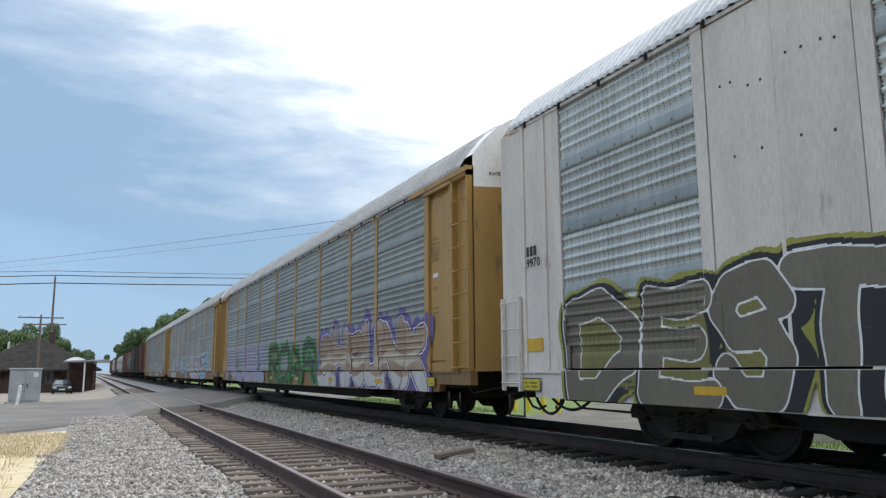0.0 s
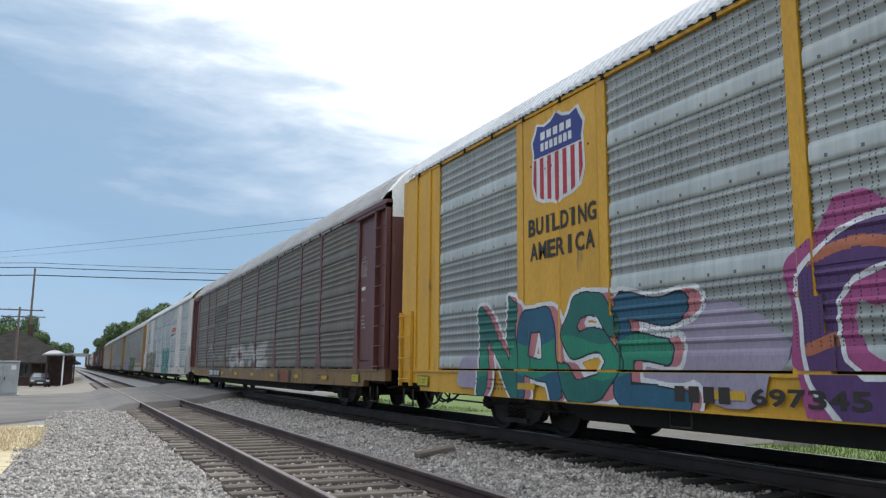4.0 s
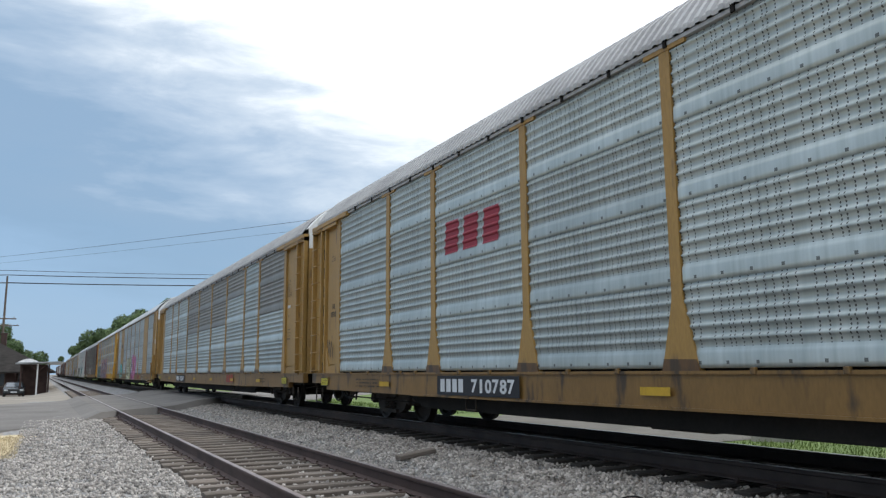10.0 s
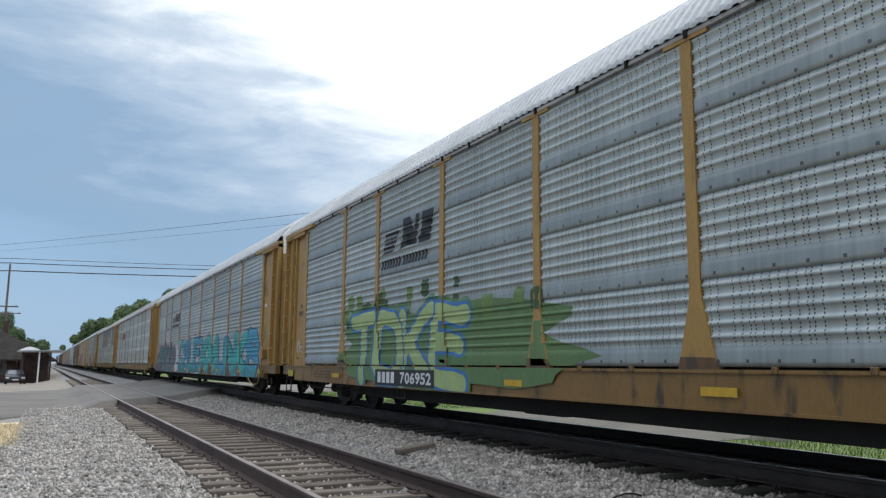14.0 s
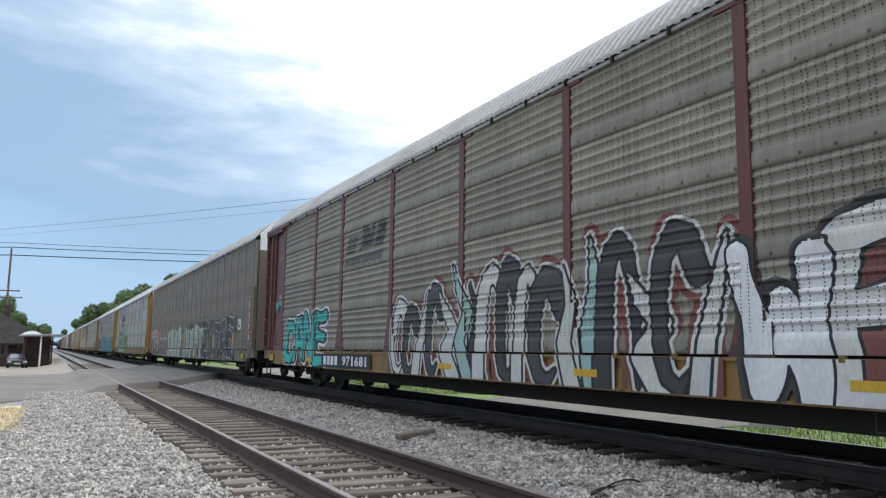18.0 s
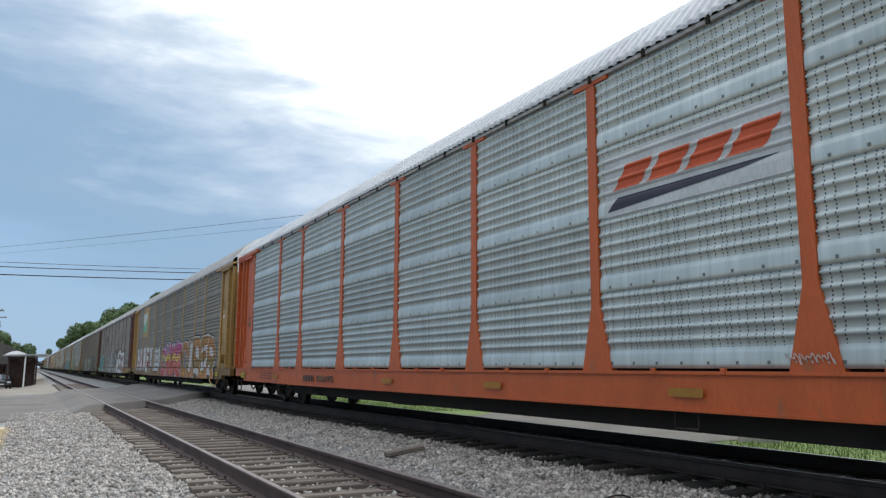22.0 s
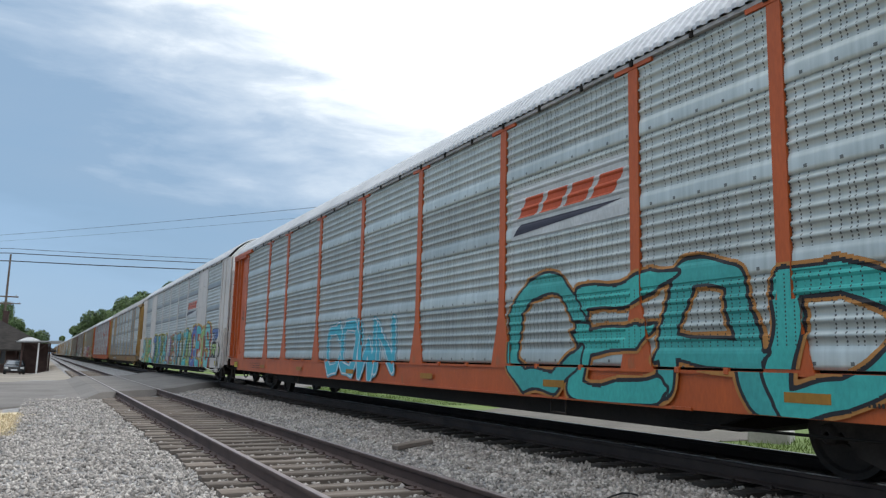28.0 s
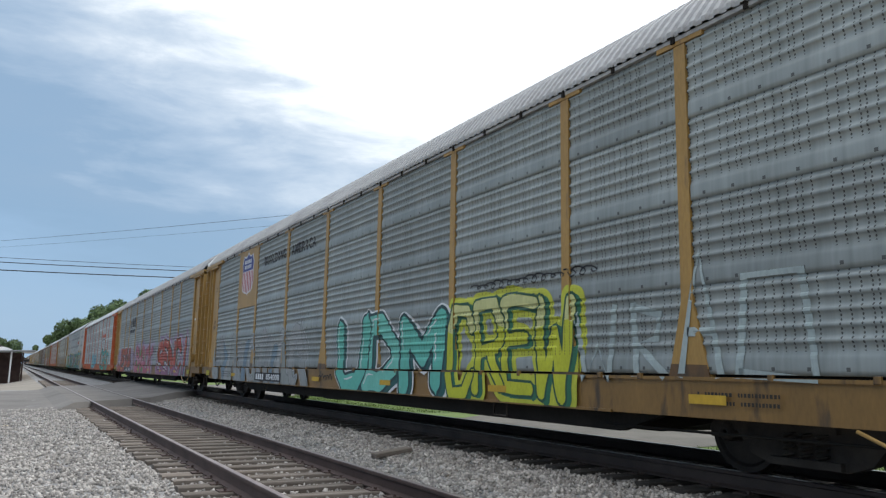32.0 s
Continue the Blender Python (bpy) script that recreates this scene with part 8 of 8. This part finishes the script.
# ---- trees ----
def leaf_crown(seed, lobes, leaves, size, spread_xyz, base, top):
    """Leafy crown: small leaf sprays scattered over overlapping lobes of different size."""
    rng = np.random.default_rng(seed)
    c = rng.normal(0, 1, (lobes, 3)) * np.array(spread_xyz) * 0.42
    c[:, 2] = base + np.abs(rng.normal(0, 0.55, lobes)) * spread_xyz[2] + rng.uniform(0, 0.5, lobes) * spread_xyz[2]
    rad = rng.uniform(0.22, 0.42, lobes) * spread_xyz[0]
    which = rng.integers(0, lobes, leaves)
    d = rng.normal(0, 1, (leaves, 3))
    d /= np.linalg.norm(d, axis=1)[:, None]
    p = c[which] + d * (rad[which] * rng.uniform(0.55, 1.05, leaves) ** 0.6)[:, None]
    a = rng.normal(0, 1, (leaves, 3)); a /= np.linalg.norm(a, axis=1)[:, None]
    b = np.cross(a, d); b /= np.linalg.norm(b, axis=1)[:, None] + 1e-6
    s = size * rng.uniform(0.5, 1.3, leaves)[:, None]
    p[:, 2] = 0.16 * top + (p[:, 2] - p[:, 2].min()) / (p[:, 2].max() - p[:, 2].min()) * 0.82 * top
    quad = np.stack([p - a * s, p + b * s * 0.55, p + a * s, p - b * s * 0.55], 1).reshape(-1, 3)
    f = np.arange(leaves * 4).reshape(-1, 4)
    me = bpy.data.meshes.new("crown")
    me.vertices.add(len(quad)); me.loops.add(f.size); me.polygons.add(len(f))
    me.vertices.foreach_set("co", quad.ravel())
    me.loops.foreach_set("vertex_index", f.ravel())
    me.polygons.foreach_set("loop_start", np.arange(len(f)) * 4)
    me.update(calc_edges=True)
    return me


def tree(seed, h, leaf, label):
    ob = new("tree")
    tagged(ob, label, "tree", group="trees along the line")
    rnd = random.Random(seed)
    limbs = [[(0, 0, 0), (0.1, 0, h * 0.25), (0.05, 0.1, h * 0.5), (0.2, 0.1, h * 0.8)]]
    part("trunk", tube("trunk", [limbs[0]], 0.28, 8), BARK, ob)
    for i in range(5):
        a = rnd.uniform(0, 6.28)
        z = h * rnd.uniform(0.3, 0.55)
        part("limb", tube("limb", [[(0.05, 0, z), (1.3 * math.cos(a), 1.3 * math.sin(a), z + 1.6), (2.6 * math.cos(a), 2.6 * math.sin(a), z + 3.2)]], 0.10, 6), BARK, ob)
    part("crown", leaf_crown(seed, 36, 22000, 0.31, (h * 0.56, h * 0.56, h * 0.40), h * 0.28, h), leaf, ob)
    return ob


KINDS = [tree(1, 13.0, LEAF, "broad green summer tree along the railway"), tree(2, 14.0, LEAF, "tall green tree with a ragged crown"), tree(3, 11.0, LEAF_PALE, "lighter green tree with a rounded crown")]
_spots = []
_r = random.Random(77)
for _x, _y, _h in ((31, 150, 19), (28, 160, 18.6), (25.5, 152, 17.2), (22.5, 162, 17.6), (20, 156, 16.4), (19, 168, 16.6), (20.5, 178, 17), (17.6, 180, 15.8), (17, 192, 15.6), (19.5, 200, 16.6), (16.6, 206, 15.0), (16.4, 222, 14.8), (18.5, 232, 16), (16.2, 240, 14.6), (16, 262, 14.4), (18, 275, 15), (16, 290, 14.4), (15.8, 320, 14), (17, 340, 15), (15.6, 360, 14), (15.5, 400, 14)):
    _spots.append((_x, _y, -0.6, _h / 13.0))
for _x, _h in ((-34, 12), (-31, 12.6), (-28, 12), (-25, 13), (-22, 12), (-19.5, 12.8), (-17, 12), (-14.5, 12.6), (-12, 12), (-9.8, 12.6), (-7.8, 12.0), (-6.2, 11.0), (-4.8, 8.8), (-3.5, 6.4)):
    _spots.append((_x, 172 + _r.uniform(-6, 14), -1.15, _h / 13.0))
for _x, _y, _h in ((-14.0, 238, 10.0), (-13.0, 262, 9.5), (-14.0, 300, 9.0), (-12.5, 345, 8.5)):
    _spots.append((_x, _y, -1.15, _h / 13.0))
for _i, (_x, _y, _z, _s) in enumerate(_spots):
    _k = KINDS[_i % 3]
    _s *= 13.0 / (13.0, 14.0, 11.0)[_i % 3]
    _m = pose(_x, _y, _z, 0, 0, _r.uniform(0, 360)) @ Matrix.Diagonal((0.74 * _s, 0.74 * _s, _s * _r.uniform(0.86, 1.02), 1))
    if _i < 3:
        _k.matrix_basis = _m
    else:
        copy_thing(_k, Matrix.Identity(4)).matrix_basis = _m


def overpass():
    ob = new("road_overpass")
    ob.location = (0, 420, 0)
    tagged(ob, "distant concrete road overpass spanning the tracks", "bridge", kind="structure")
    part("deck", boxes("deck", [(-70, 70, -5, 5, 5.6, 6.9)]), CONCRETE, ob)
    for x in (-22, -6, 14, 30):
        part("pier", boxes("pier", [(x - 0.7, x + 0.7, -4, 4, -1.2, 5.6)]), CONCRETE, ob)


overpass()


# ---- small things on the ground ----
def concrete_block():
    ob = new("concrete_block", boxes("concrete_block", [(-0.72, 0.72, -0.42, 0.42, 0, 0.36), (-0.55, 0.5, -0.28, 0.28, 0.36, 0.43)], 0.04))
    ob.data.materials.append(CONCRETE)
    ob.matrix_basis = pose(14.6, 12.2, -0.66, 2, 3, 34)
    tagged(ob, "broken weathered concrete block in the grass", "block")


concrete_block()
plank = new("plank", boxes("plank", [(-0.34, 0.34, -0.075, 0.075, 0, 0.07)], 0.012))
plank.data.materials.append(TIE_M)
plank.matrix_basis = pose(5.15, 10.9, -0.30, 3, -6, 12)
tagged(plank, "short broken piece of dark tie on the ballast", "plank")
wire_bit = new("wire_scrap", tube("wire_scrap", [[(0.45 * math.cos(a), 0.10 * math.sin(a) + 0.05 * a, 0.04 + 0.03 * math.sin(2 * a)) for a in [i * 0.4 for i in range(14)]]], 0.010))
wire_bit.data.materials.append(BLACK)
wire_bit.matrix_basis = pose(5.0, 5.9, -0.33, 0, 0, 30)
tagged(wire_bit, "curled scrap of black cable on the ballast", "cable")


def dry_tufts():
    """Dry grass blades over the straw patch, and green blades past the main track."""
    for name, mat, boxes_, n, h, label in (("straw_tufts", STRAW, ((-6.0, -0.85, 6.0, 17.0), (-3.0, -0.3, 15.0, 20.5)), 9000, 0.10, "short dry straw-coloured grass blades"), ("lawn_blades", GRASS, ((10.8, 16.0, 1.0, 11.9), (10.8, 14.5, 25.5, 45.0)), 12000, 0.12, "short green grass blades beyond the track")):
        rng = np.random.default_rng(8)
        pts = []
        for x0, x1, y0, y1 in boxes_:
            pts.append(np.stack([rng.uniform(x0, x1, n // 2), rng.uniform(y0, y1, n // 2)], 1))
        p = np.concatenate(pts)
        k = len(p)
        z = np.array([ground_z(a, b) for a, b in p]) + 0.02
        a = rng.uniform(0, 6.28, k)
        w, hh = rng.uniform(0.006, 0.014, k), h * rng.uniform(0.4, 1.2, k)
        dx, dy = np.cos(a) * w, np.sin(a) * w
        lx, ly = rng.normal(0, 0.4, k) * hh, rng.normal(0, 0.4, k) * hh
        v = np.stack([np.stack([p[:, 0] - dx, p[:, 1] - dy, z], 1), np.stack([p[:, 0] + dx, p[:, 1] + dy, z], 1), np.stack([p[:, 0] + lx, p[:, 1] + ly, z + hh], 1)], 1).reshape(-1, 3)
        f = np.arange(k * 3).reshape(-1, 3)
        me = bpy.data.meshes.new(name)
        me.vertices.add(len(v)); me.loops.add(f.size); me.polygons.add(len(f))
        me.vertices.foreach_set("co", v.ravel()); me.loops.foreach_set("vertex_index", f.ravel())
        me.polygons.foreach_set("loop_start", np.arange(len(f)) * 3)
        me.update(calc_edges=True)
        me.materials.append(mat)
        tagged(new(name, me), label, "grass", kind="stuff")


dry_tufts()


def motions():
    for n, (car, off) in TRAIN.items():
        walk(car, [(t, pose(MAIN_X, train_s(t) - CAR_STEP * n + off, 0)) for t in range(0, 33, 4)])
    for car, ahead in FREIGHT:
        walk(car, [(t, pose(MAIN_X, train_s(t) + ahead, 0)) for t in range(0, 33, 4)])
    # every wheelset rolls alike, so those at the same end of a truck share one set of keys
    for yy, wheels in WHEELS.items():
        rows = []
        for i in range(32 * FPS + 1):
            turn = (train_s(i / FPS) - train_s(0)) / WHEEL_R
            rows.append((i / FPS, Matrix.Translation((0, yy, WHEEL_R)) @ Matrix.Rotation(-turn, 4, "X")))
        walk(wheels[0], rows)
        keys = wheels[0].animation_data
        for w in wheels[1:]:
            w.rotation_mode = "QUATERNION"
            w.animation_data_create()
            w.animation_data.action = keys.action
            w.animation_data.action_slot = keys.action_slot


motions()
